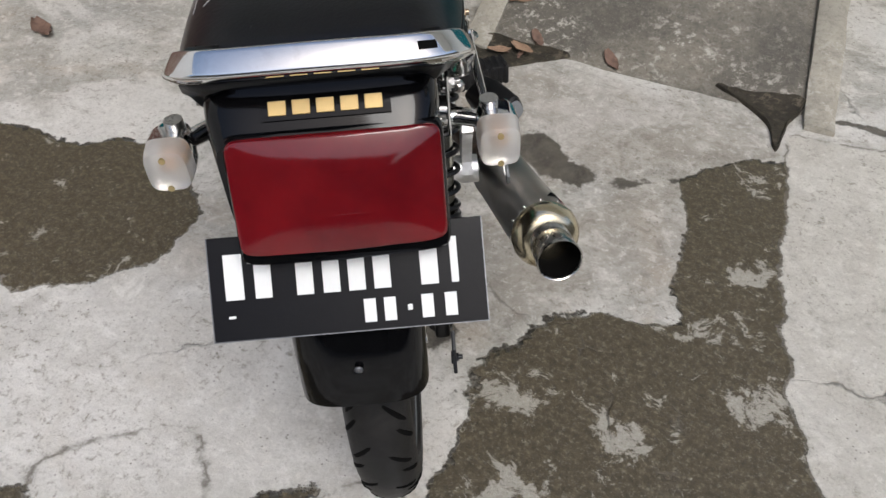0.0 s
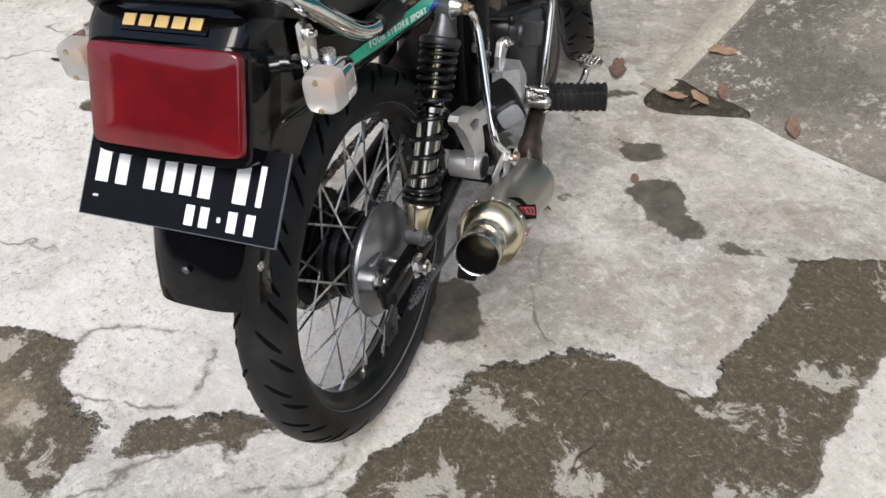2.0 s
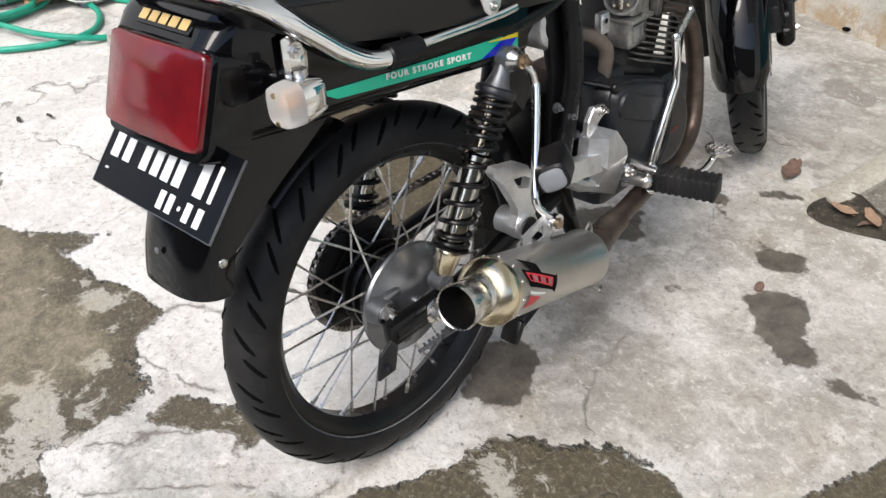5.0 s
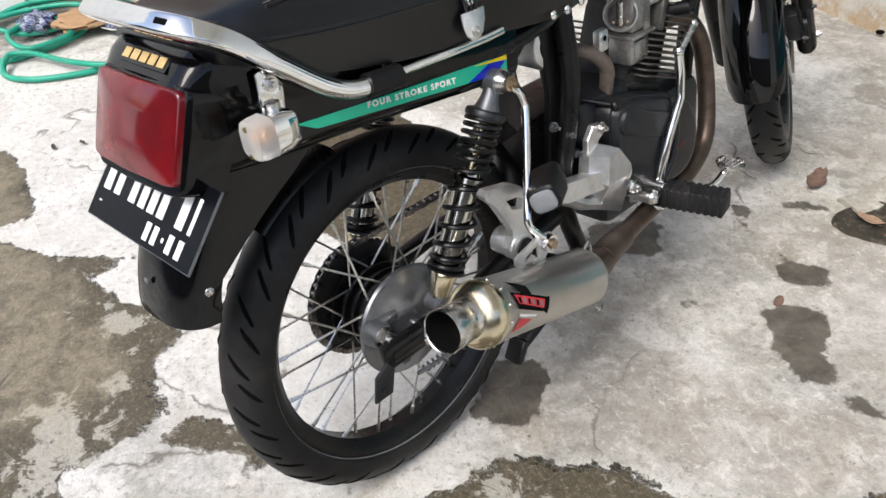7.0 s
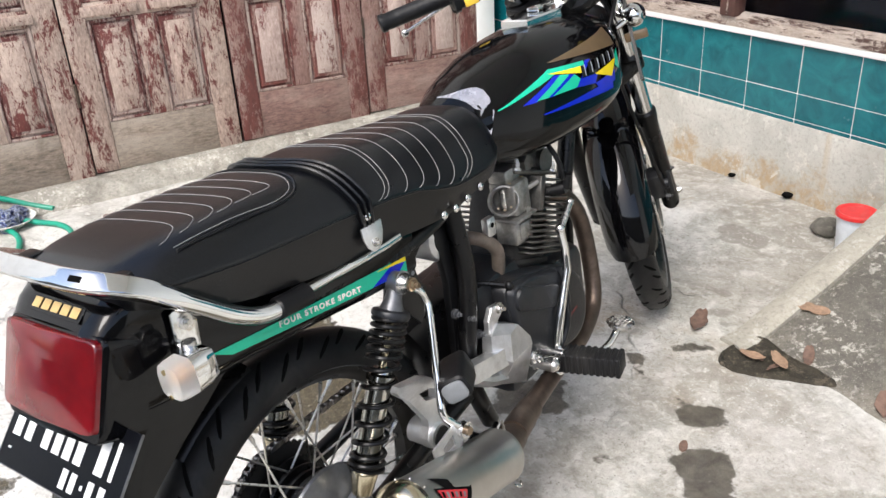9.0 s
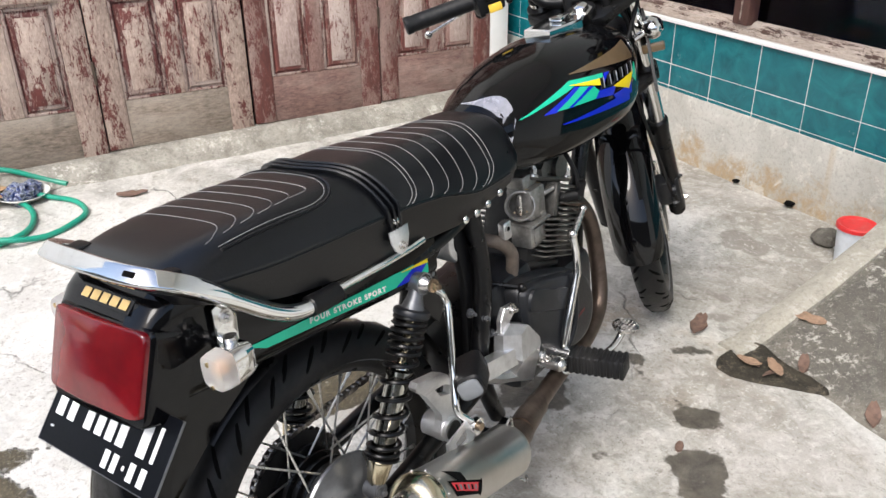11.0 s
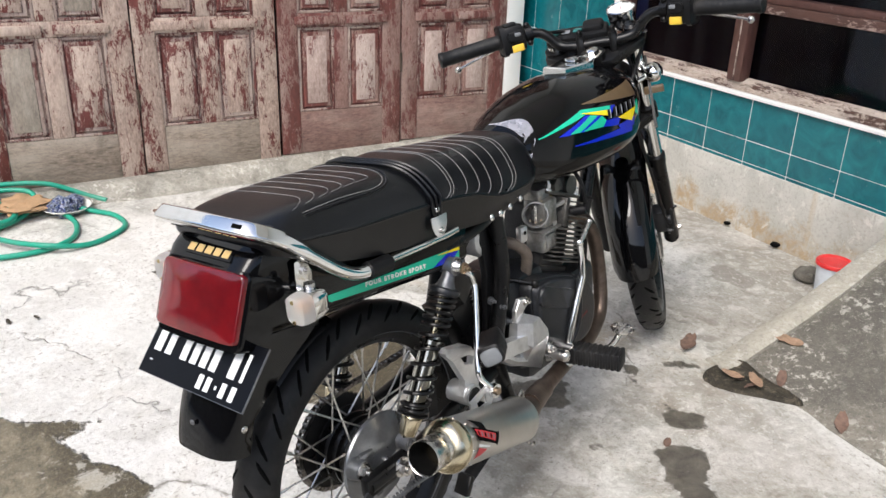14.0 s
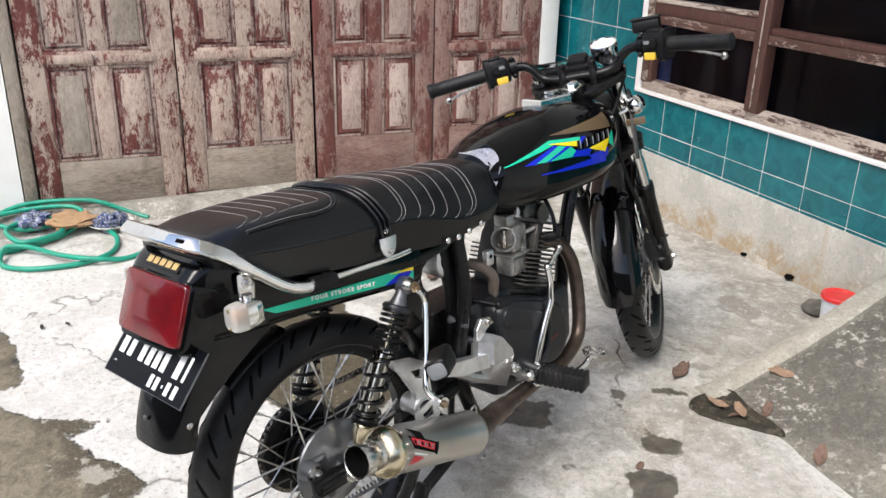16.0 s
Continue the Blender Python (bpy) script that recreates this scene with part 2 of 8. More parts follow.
M_CHAIN = plain("oily_chain_steel", (0.3, 0.28, 0.26), 0.3, 1.0, var=0.4, scale=120, dirt=(0.02, 0.018, 0.016), dirt_amt=0.6)
M_BRASSY = plain("rusty_brass", (0.34, 0.26, 0.18), 0.35, 0.9, var=0.3, scale=90)
M_SOOT = plain("sooty_barrel", (0.03, 0.028, 0.026), 0.6, 0.4, var=0.3, bmp=0.2)
M_CARB = plain("stained_cast_alloy", (0.34, 0.33, 0.31), 0.42, 0.8, var=0.3, scale=70, bmp=0.25, bscale=500, dirt=(0.06, 0.05, 0.04), dirt_amt=0.6)
M_HOSEGREY = plain("dusty_hose_rubber", (0.12, 0.095, 0.075), 0.65, var=0.3, scale=60)
M_DULLRED = plain("faded_red_print", (0.13, 0.022, 0.022), 0.5, var=0.3, scale=80)
M_TELLTALE = plain("tinted_window_plastic", (0.02, 0.16, 0.15), 0.3, var=0.2)
M_HOSE = plain("green_hose_rubber", (0.01, 0.29, 0.19), 0.42, var=0.15, scale=25, dirt=(0.2, 0.25, 0.2), dirt_amt=0.25)
M_LEAF = plain("dry_leaf", (0.29, 0.19, 0.125), 0.7, var=0.35, scale=60, bmp=0.3, bscale=200)
M_LEAF2 = plain("dry_dark_leaf", (0.16, 0.1, 0.075), 0.7, var=0.35, scale=60, bmp=0.3, bscale=200)
M_BUCKET = plain("white_plastic", (0.6, 0.64, 0.68), 0.4, var=0.12, scale=20, dirt=(0.35, 0.33, 0.3))
M_LID = plain("red_plastic", (0.62, 0.03, 0.03), 0.38, var=0.12, scale=25, dirt=(0.5, 0.35, 0.3), dirt_amt=0.25)
M_BASIN = plain("enamel_dish", (0.62, 0.62, 0.58), 0.35, var=0.12, scale=25, dirt=(0.3, 0.25, 0.2))
M_CARD = plain("brown_cardboard", (0.38, 0.24, 0.13), 0.85, var=0.2, scale=30, bmp=0.2)
M_WHITEWALL = plain("white_plaster", (0.8, 0.8, 0.78), 0.8, var=0.05, scale=5, bmp=0.15, bscale=120, dirt=(0.6, 0.58, 0.52), dirt_amt=0.25)
M_PAPER = plain("white_scrap", (0.78, 0.78, 0.75), 0.7, var=0.08)


def make_wrapper():
    m, nt, b = nodes_of("printed_plastic_wrapper")
    v = coords(nt)
    f = noise_node(nt, 38, 3, 0.6, v, 1.5)
    link(nt, ramp(nt, f, (0.35, (0.01, 0.013, 0.04)), (0.46, (0.02, 0.05, 0.2)), (0.53, (0.42, 0.45, 0.5)), (0.57, (0.015, 0.018, 0.03)), (0.72, (0.12, 0.16, 0.24))), b.inputs["Base Color"])
    b.inputs["Roughness"].default_value = 0.28
    return m


def make_lens():
    m, nt, b = nodes_of("red_lens_plastic")
    v = coords(nt)
    f = noise_node(nt, 9, 4, 0.6, v)
    link(nt, ramp(nt, f, (0.3, (0.075, 0.0015, 0.004)), (0.7, (0.17, 0.006, 0.009))), b.inputs["Base Color"])
    b.inputs["Roughness"].default_value = 0.1
    b.inputs["Specular IOR Level"].default_value = 0.62
    b.inputs["Subsurface Weight"].default_value = 0.25
    b.inputs["Subsurface Radius"].default_value = (0.02, 0.002, 0.002)
    bump(nt, b, noise_node(nt, 60, 3, 0.6, v), 0.06, 0.002)
    return m


def make_clear(name, col, rough, ior=1.45):
    m, nt, b = nodes_of(name)
    b.inputs["Base Color"].default_value = (*col, 1)
    b.inputs["Roughness"].default_value = rough
    b.inputs["Transmission Weight"].default_value = 0.75
    b.inputs["IOR"].default_value = ior
    v = coords(nt)
    bump(nt, b, noise_node(nt, 300, 2, 0.5, v), 0.2, 0.001)
    return m


def make_glass():
    m, nt, b = nodes_of("window_glass")
    b.inputs["Base Color"].default_value = (0.09, 0.13, 0.3, 1)
    b.inputs["Roughness"].default_value = 0.04
    b.inputs["Transmission Weight"].default_value = 1.0
    b.inputs["IOR"].default_value = 1.28
    v = coords(nt)
    bump(nt, b, noise_node(nt, 3, 2, 0.5, v), 0.05, 0.01)
    return m


def make_stain_mask(nt, p, blobs, warp):
    """The union of rounded patches (x, y, half length, half width, degrees) with ragged edges: negative inside."""
    best = None
    for x, y, a, b, r in blobs:
        mp = nt.nodes.new("ShaderNodeMapping")
        mp.vector_type = "TEXTURE"
        mp.inputs["Location"].default_value = (x, y, 0)
        mp.inputs["Rotation"].default_value = (0, 0, radians(r))
        mp.inputs["Scale"].default_value = (a, b, 1)
        link(nt, p, mp.inputs["Vector"])
        sq = nt.nodes.new("ShaderNodeVectorMath")
        sq.operation = "MULTIPLY"
        link(nt, mp.outputs[0], sq.inputs[0])
        link(nt, mp.outputs[0], sq.inputs[1])
        ln = nt.nodes.new("ShaderNodeVectorMath")
        ln.operation = "LENGTH"
        link(nt, sq.outputs[0], ln.inputs[0])
        d = calc(nt, "MULTIPLY", calc(nt, "SUBTRACT", calc(nt, "SQRT", ln.outputs["Value"]), 1.0), min(a, b))
        best = d if best is None else calc(nt, "SMOOTH_MIN", best, d, 0.025)
    return calc(nt, "ADD", best, warp)


# mossy places where the top layer has worn away, and damp spots
MOSSY = [(0.336, 0.183, 0.243, 0.284, -5), (0.6, -0.1, 0.188, 0.446, 6), (0.2, 0.267, 0.127, 0.063, 6),
         (-0.473, -0.402, 0.196, 0.16, 40), (-0.73, -0.563, 0.296, 0.14, 38), (-0.134, -0.137, 0.101, 0.035, 49), (-0.8, -0.443, 0.126, 0.036, 68), (-0.301, -0.35, 0.095, 0.1, 30),
         (-1.22, -0.66, 0.22, 0.13, 15), (-0.21, -0.62, 0.35, 0.2, 10),
         [(0.361, 1.014), (0.42, 1.06), (0.53, 1.1), (0.58, 0.8), (0.64, 0.4), (0.5, 0.2), (0.25, 0.35), (0.172, 0.467), (0.274, 0.469), (0.346, 0.509), (0.333, 0.631), (0.318, 0.776), (0.288, 0.909)],
         [(-1.33, 0.39), (-1.26, 0.466), (-1.118, 0.468), (-0.985, 0.49), (-0.805, 0.542), (-0.66, 0.5), (-0.56, 0.4), (-0.559, 0.282), (-0.604, 0.194), (-0.73, 0.098), (-0.843, 0.126), (-0.93, 0.19), (-1.0, 0.265), (-1.15, 0.151), (-1.206, 0.145), (-1.298, 0.283)]]
RIGHT_SLAB = [(0.48, 1.2), (0.486, 1.078), (0.499, 0.99), (0.511, 0.76), (0.528, 0.56), (0.561, 0.5), (0.543, 0.435), (0.588, 0.36), (0.604, 0.28), (0.66, 0.18), (0.74, 0.1), (1.4, 0.1), (1.4, 1.3)]
# pale plates of the top layer that still stand, and flaked places in the moss
PLATES = [(-0.086, -0.203, 0.083, 0.054, 68), (-0.112, -0.318, 0.05, 0.047, 60), (-0.004, -0.058, 0.078, 0.052, 47), (-0.335, -0.138, 0.125, 0.085, 38), RIGHT_SLAB]
SCABS = [(0.135, 0.245, 0.05, 0.035, 40), (0.19, 0.05, 0.07, 0.05, 40), (0.327, 0.235, 0.05, 0.035, 30), (0.52, 0.385, 0.05, 0.04, 60), (0.405, 0.515, 0.05, 0.028, 20), (0.455, 0.675, 0.035, 0.035, 0), (0.43, 0.985, 0.03, 0.02, 0),
         (-0.28, -0.4, 0.07, 0.05, 40), (-0.54, -0.31, 0.07, 0.025, 30), (-0.35, -0.3, 0.035, 0.03, 0), (-0.2, -0.42, 0.08, 0.06, 30)]
OCHRE = [(-0.5, -0.46, 0.22, 0.12, 30), (-0.9, -0.58, 0.25, 0.1, 18), (-1.22, -0.66, 0.2, 0.1, 15)]
DAMP = [(-0.075, 0.34, 0.08, 0.058, -35), (0.0, 0.868, 0.078, 0.05, -24), (0.062, 0.842, 0.048, 0.032, -30), (0.24, 0.89, 0.036, 0.006, 28),
        (-0.145, 0.995, 0.048, 0.03, 58), (-0.2, 0.984, 0.032, 0.014, -20), (-0.40, 0.74, 0.08, 0.06, 60),
        (-0.352, 1.158, 0.034, 0.015, 52), (-0.366, 1.007, 0.04, 0.008, -25), (-0.164, 0.74, 0.012, 0.008, 20), (0.65, 1.30, 0.065, 0.013, -5), (0.462, 1.11, 0.006, 0.05, 5)]
OILY = [(-0.70, 1.675, 0.075, 0.05, 25), (-0.76, 1.69, 0.04, 0.03, 70), (-0.44, 1.32, 0.03, 0.018, 40), (-0.5, 1.4, 0.02, 0.012, 0)]


# whiter concrete, with the left floor's stronger light put into the colour
PALE_LIT = [(-1.3, -0.1, 0.7, 0.6, 0), (-0.42, 0.04, 0.36, 0.27, 25)]
SLAB = [RIGHT_SLAB]
DIRT = [(0.2, 1.02, 0.3, 0.1, 30), (-0.3, 0.55, 0.2, 0.12, 30), (0.25, 0.72, 0.16, 0.1, 60), (-0.75, 1.86, 0.75, 0.13, 0), (-0.45, 1.55, 0.2, 0.22, 10), (-0.70, 1.68, 0.06, 0.05, -20), (-0.05, 1.08, 0.3, 0.12, 10), (-1.9, 1.7, 0.25, 0.2, 0), (0.05, 0.55, 0.16, 0.12, 40)]


def make_concrete():
    m, nt, b = nodes_of("worn_concrete")
    geo = nt.nodes.new("ShaderNodeNewGeometry")
    sep = nt.nodes.new("ShaderNodeSeparateXYZ")
    link(nt, geo.outputs["Position"], sep.inputs[0])
    com = nt.nodes.new("ShaderNodeCombineXYZ")
    link(nt, sep.outputs["X"], com.inputs["X"])
    link(nt, sep.outputs["Y"], com.inputs["Y"])
    p = com.outputs[0]

    def field(name, warp_by):
        """How far the place lies from the edge of that kind of stain, with a ragged edge: negative inside."""
        n = nt.nodes.new("ShaderNodeAttribute")
        n.attribute_name = name
        return calc(nt, "ADD", n.outputs["Fac"], warp_by)
    big = noise_node(nt, 1.7, 5, 0.6, p)
    mid = noise_node(nt, 7, 6, 0.65, p, 0.6)
    fine = noise_node(nt, 70, 6, 0.75, p)
    grit = noise_node(nt, 420, 3, 0.7, p)
    blotch = noise_node(nt, 3.4, 8, 0.62, p, 0.7)
    c = ramp(nt, mid, (0.3, (0.36, 0.35, 0.31)), (0.48, (0.49, 0.48, 0.435)), (0.68, (0.62, 0.61, 0.565)))
    worn = ramp(nt, blotch, (0.44, 0.0), (0.6, 0.7))
    c = mix(nt, worn, c, mix(nt, fine, (0.17, 0.16, 0.135), (0.43, 0.415, 0.365)))
    c = mix(nt, ramp(nt, big, (0.45, 0.0), (0.7, 0.4)), c, (0.34, 0.345, 0.34))
    rust = noise_node(nt, 2.3, 5, 0.7, coords(nt, (1, 1, 1), True, (3, 7, 0)), 0.8)
    c = mix(nt, ramp(nt, rust, (0.54, 0.0), (0.7, 0.45)), c, (0.4, 0.31, 0.21))
    c = mix(nt, ramp(nt, fine, (0.33, 0.6), (0.45, 0.0)), c, (0.23, 0.22, 0.195))
    flake = noise_node(nt, 19, 8, 0.72, p, 0.5)
    c = mix(nt, ramp(nt, flake, (0.53, 0.0), (0.62, 0.65)), c, (0.68, 0.67, 0.63))
    c = mix(nt, ramp(nt, flake, (0.35, 0.6), (0.44, 0.0)), c, (0.2, 0.19, 0.162))
    c = mix(nt, ramp(nt, grit, (0.66, 0.0), (0.78, 0.45)), c, (0.66, 0.65, 0.62))
    pits = nt.nodes.new("ShaderNodeTexVoronoi")
    pits.inputs["Scale"].default_value = 34
    link(nt, p, pits.inputs["Vector"])
    spots = calc(nt, "MULTIPLY", ramp(nt, pits.outputs["Distance"], (0.07, 1.0), (0.14, 0.0)), ramp(nt, noise_node(nt, 9, 3, 0.6, p), (0.55, 0.0), (0.62, 0.8)))
    c = mix(nt, spots, c, (0.13, 0.11, 0.09))
    warp = calc(nt, "ADD", calc(nt, "MULTIPLY", calc(nt, "SUBTRACT", noise_node(nt, 9, 6, 0.6, p), 0.5), 0.13),
                calc(nt, "MULTIPLY", calc(nt, "SUBTRACT", noise_node(nt, 45, 4, 0.65, p), 0.5), 0.035))
    lime = ramp(nt, noise_node(nt, 2.6, 8, 0.6, coords(nt, (1, 1, 1), True, (11, 2, 0)), 0.9), (0.5, 0.0), (0.57, 0.7))
    c = mix(nt, lime, c, mix(nt, fine, (0.52, 0.51, 0.475), (0.8, 0.79, 0.755)))
    pale_m = ramp(nt, calc(nt, "MULTIPLY_ADD", field("pale", calc(nt, "MULTIPLY", warp, 2.0)), 2.5, 0.5), (0.25, 0.6), (0.8, 0.0))
    c = mix(nt, pale_m, c, mix(nt, flake, (0.58, 0.57, 0.535), (0.8, 0.795, 0.77)))
    slab_m = ramp(nt, calc(nt, "MULTIPLY_ADD", field("slab", calc(nt, "MULTIPLY", warp, 0.6)), 40.0, 0.5), (0.3, 0.7), (0.7, 0.0))
    c = mix(nt, slab_m, c, mix(nt, flake, (0.4, 0.385, 0.34), (0.72, 0.7, 0.63)))
    soil = ramp(nt, calc(nt, "MULTIPLY_ADD", field("dirt", calc(nt, "MULTIPLY", warp, 1.6)), 7.0, 0.5), (0.2, 0.62), (0.85, 0.0))
    c = mix(nt, calc(nt, "MULTIPLY", soil, ramp(nt, flake, (0.3, 1.0), (0.66, 0.35))), c, (0.235, 0.2, 0.155))
    dm = field("mossy", calc(nt, "MULTIPLY", warp, 0.75))
    plate_d = field("plates", calc(nt, "MULTIPLY", warp, 0.45))
    dm = calc(nt, "MAXIMUM", dm, calc(nt, "MULTIPLY", plate_d, -1.0))
    edge = calc(nt, "ABSOLUTE", plate_d)
    dd = field("damp", calc(nt, "MULTIPLY", warp, 0.7))
    do = field("oily", calc(nt, "MULTIPLY", warp, 0.45))
    c = mix(nt, ramp(nt, calc(nt, "MULTIPLY_ADD", do, 60.0, 0.5), (0.3, 0.6), (0.75, 0.0)), c, (0.2, 0.175, 0.145))
    chip = noise_node(nt, 55, 10, 0.82, p, 0.3)
    zone = noise_node(nt, 4.5, 5, 0.65, coords(nt, (1, 1, 1), True, (5, 1, 0)), 0.5)
    c = mix(nt, calc(nt, "MULTIPLY", ramp(nt, chip, (0.4, 0.75), (0.47, 0.0)), ramp(nt, zone, (0.4, 0.15), (0.58, 1.0))), c, (0.2, 0.178, 0.14))
    c = mix(nt, calc(nt, "MULTIPLY", ramp(nt, chip, (0.55, 0.0), (0.6, 0.7)), ramp(nt, zone, (0.42, 1.0), (0.6, 0.2))), c, (0.68, 0.665, 0.62))
    mossy = ramp(nt, calc(nt, "MULTIPLY_ADD", dm, 40.0, 0.5), (0.35, 1.0), (0.65, 0.0))
    damp = ramp(nt, calc(nt, "MULTIPLY_ADD", dd, 70.0, 0.5), (0.3, 0.92), (0.7, 0.0))
    damp_c = mix(nt, ramp(nt, flake, (0.35, 0.0), (0.65, 1.0)), (0.028, 0.023, 0.017), (0.115, 0.1, 0.076))
    c = mix(nt, damp, c, damp_c)
    grain = noise_node(nt, 150, 5, 0.8, p)
    mg = calc(nt, "ADD", calc(nt, "MULTIPLY", fine, 0.55), calc(nt, "MULTIPLY", grain, 0.45))
    moss_c = ramp(nt, mg, (0.36, (0.025, 0.0195, 0.0105)), (0.5, (0.072, 0.0585, 0.034)), (0.64, (0.167, 0.14, 0.088)))
    scab = noise_node(nt, 20, 9, 0.75, p, 0.5)
    scab_at = ramp(nt, calc(nt, "MULTIPLY_ADD", field("scabs", calc(nt, "MULTIPLY", warp, 0.8)), 16.0, 0.5), (0.1, 1.0), (0.95, 0.0))
    scab2 = ramp(nt, calc(nt, "MULTIPLY_ADD", scab_at, 0.17, scab), (0.6, 0.0), (0.645, 0.85))
    moss_c = mix(nt, scab2, moss_c, mix(nt, grain, (0.26, 0.245, 0.2), (0.56, 0.54, 0.48)))
    moss_c = mix(nt, ramp(nt, noise_node(nt, 62, 5, 0.75, p), (0.58, 0.0), (0.66, 0.35)), moss_c, (0.36, 0.335, 0.27))
    oc = ramp(nt, calc(nt, "MULTIPLY_ADD", field("ochre", calc(nt, "MULTIPLY", warp, 2.2)), 9.0, 0.5), (0.2, 0.55), (0.8, 0.0))
    moss_c = mix(nt, calc(nt, "MULTIPLY", oc, ramp(nt, scab, (0.4, 0.25), (0.54, 1.0))), moss_c, mix(nt, grain, (0.2, 0.165, 0.1), (0.46, 0.41, 0.3)))
    c = mix(nt, mossy, c, moss_c)
    rim = ramp(nt, calc(nt, "MULTIPLY_ADD", dm, 40.0, 0.5), (0.42, 0.0), (0.52, 0.7), (0.64, 0.0))
    c = mix(nt, rim, c, (0.1, 0.085, 0.06))
    seam = calc(nt, "MULTIPLY", ramp(nt, edge, (0.0012, 0.85), (0.0045, 0.0)), ramp(nt, noise_node(nt, 16, 4, 0.6, p), (0.4, 0.0), (0.52, 1.0)))
    c = mix(nt, seam, c, (0.1, 0.085, 0.062))
    tooth = noise_node(nt, 150, 5, 0.8, p)
    c = mix(nt, ramp(nt, tooth, (0.36, 0.25), (0.48, 0.0)), c, (0.16, 0.15, 0.13))
    c = mix(nt, ramp(nt, tooth, (0.56, 0.0), (0.7, 0.2)), c, (0.66, 0.65, 0.61))
    crumb = nt.nodes.new("ShaderNodeTexVoronoi")
    crumb.inputs["Scale"].default_value = 95
    link(nt, p, crumb.inputs["Vector"])
    c = mix(nt, calc(nt, "MULTIPLY", ramp(nt, crumb.outputs["Distance"], (0.1, 0.8), (0.2, 0.0)), ramp(nt, noise_node(nt, 14, 4, 0.7, p), (0.5, 0.0), (0.6, 1.0))), c, (0.12, 0.11, 0.09))
    crack = nt.nodes.new("ShaderNodeTexVoronoi")
    crack.feature = "DISTANCE_TO_EDGE"
    crack.inputs["Scale"].default_value = 1.1
    wv = nt.nodes.new("ShaderNodeVectorMath")
    wv.operation = "ADD"
    nz = nt.nodes.new("ShaderNodeTexNoise")
    nz.inputs["Scale"].default_value, nz.inputs["Detail"].default_value = 6, 5
    sc = nt.nodes.new("ShaderNodeVectorMath")
    sc.operation = "SCALE"
    sc.inputs["Scale"].default_value = 0.25
    link(nt, p, nz.inputs["Vector"])
    link(nt, nz.outputs["Color"], sc.inputs[0])
    link(nt, p, wv.inputs[0])
    link(nt, sc.outputs[0], wv.inputs[1])
    link(nt, wv.outputs[0], crack.inputs["Vector"])
    line = calc(nt, "MULTIPLY", ramp(nt, crack.outputs["Distance"], (0.0, 1.0), (0.006, 0.0)), ramp(nt, noise_node(nt, 3, 3, 0.6, p), (0.5, 0.0), (0.6, 0.7)))
    c = mix(nt, line, c, (0.1, 0.09, 0.075))
    link(nt, c, b.inputs["Base Color"])
    rough = calc(nt, "SUBTRACT", calc(nt, "MULTIPLY_ADD", fine, 0.25, 0.62), calc(nt, "MULTIPLY", calc(nt, "MAXIMUM", damp, calc(nt, "MULTIPLY", mossy, 0.6)), 0.3))
    link(nt, rough, b.inputs["Roughness"])
    h = calc(nt, "ADD", calc(nt, "MULTIPLY", fine, 0.35), calc(nt, "MULTIPLY", grit, 0.12))
    h = calc(nt, "ADD", h, calc(nt, "MULTIPLY", mid, 0.6))
    h = calc(nt, "SUBTRACT", h, calc(nt, "MULTIPLY", mossy, 0.9))
    h = calc(nt, "SUBTRACT", h, calc(nt, "MULTIPLY", line, 0.8))
    bump(nt, b, h, 0.9, 0.008)
    return m


def make_rough_cement(name, dark, light, spot, big_scale=3.0, grime=()):
    m, nt, b = nodes_of(name)
    p = coords(nt, (1, 1, 1), True)
    mid = noise_node(nt, big_scale, 6, 0.7, p, 0.4)
    fine = noise_node(nt, 90, 6, 0.75, p)
    grit = noise_node(nt, 300, 3, 0.7, p)
    c = ramp(nt, mid, (0.3, dark), (0.7, light))
    if grime:
        ragged = calc(nt, "MULTIPLY", calc(nt, "SUBTRACT", noise_node(nt, 6, 8, 0.7, p), 0.5), 0.35)
        sep = nt.nodes.new("ShaderNodeSeparateXYZ")
        link(nt, p, sep.inputs[0])
        com = nt.nodes.new("ShaderNodeCombineXYZ")
        link(nt, sep.outputs["X"], com.inputs["X"])
        link(nt, sep.outputs["Y"], com.inputs["Y"])
        g = make_stain_mask(nt, com.outputs[0], grime, ragged)
        c = mix(nt, ramp(nt, calc(nt, "MULTIPLY_ADD", g, 6.0, 0.5), (0.2, 0.7), (0.9, 0.0)), c, dark)
    c = mix(nt, ramp(nt, fine, (0.35, 0.5), (0.52, 0.0)), c, tuple(v * 0.6 for v in dark))
    c = mix(nt, ramp(nt, grit, (0.6, 0.0), (0.72, 0.6)), c, spot)
    pale = noise_node(nt, 34, 7, 0.8, p)
    c = mix(nt, calc(nt, "MULTIPLY", ramp(nt, pale, (0.53, 0.0), (0.6, 0.8)), ramp(nt, noise_node(nt, 5, 4, 0.6, p), (0.42, 0.15), (0.6, 1.0))), c, spot)
    link(nt, c, b.inputs["Base Color"])
    b.inputs["Roughness"].default_value = 0.82
    bump(nt, b, calc(nt, "ADD", fine, calc(nt, "MULTIPLY", grit, 0.4)), 0.7, 0.004)
    return m


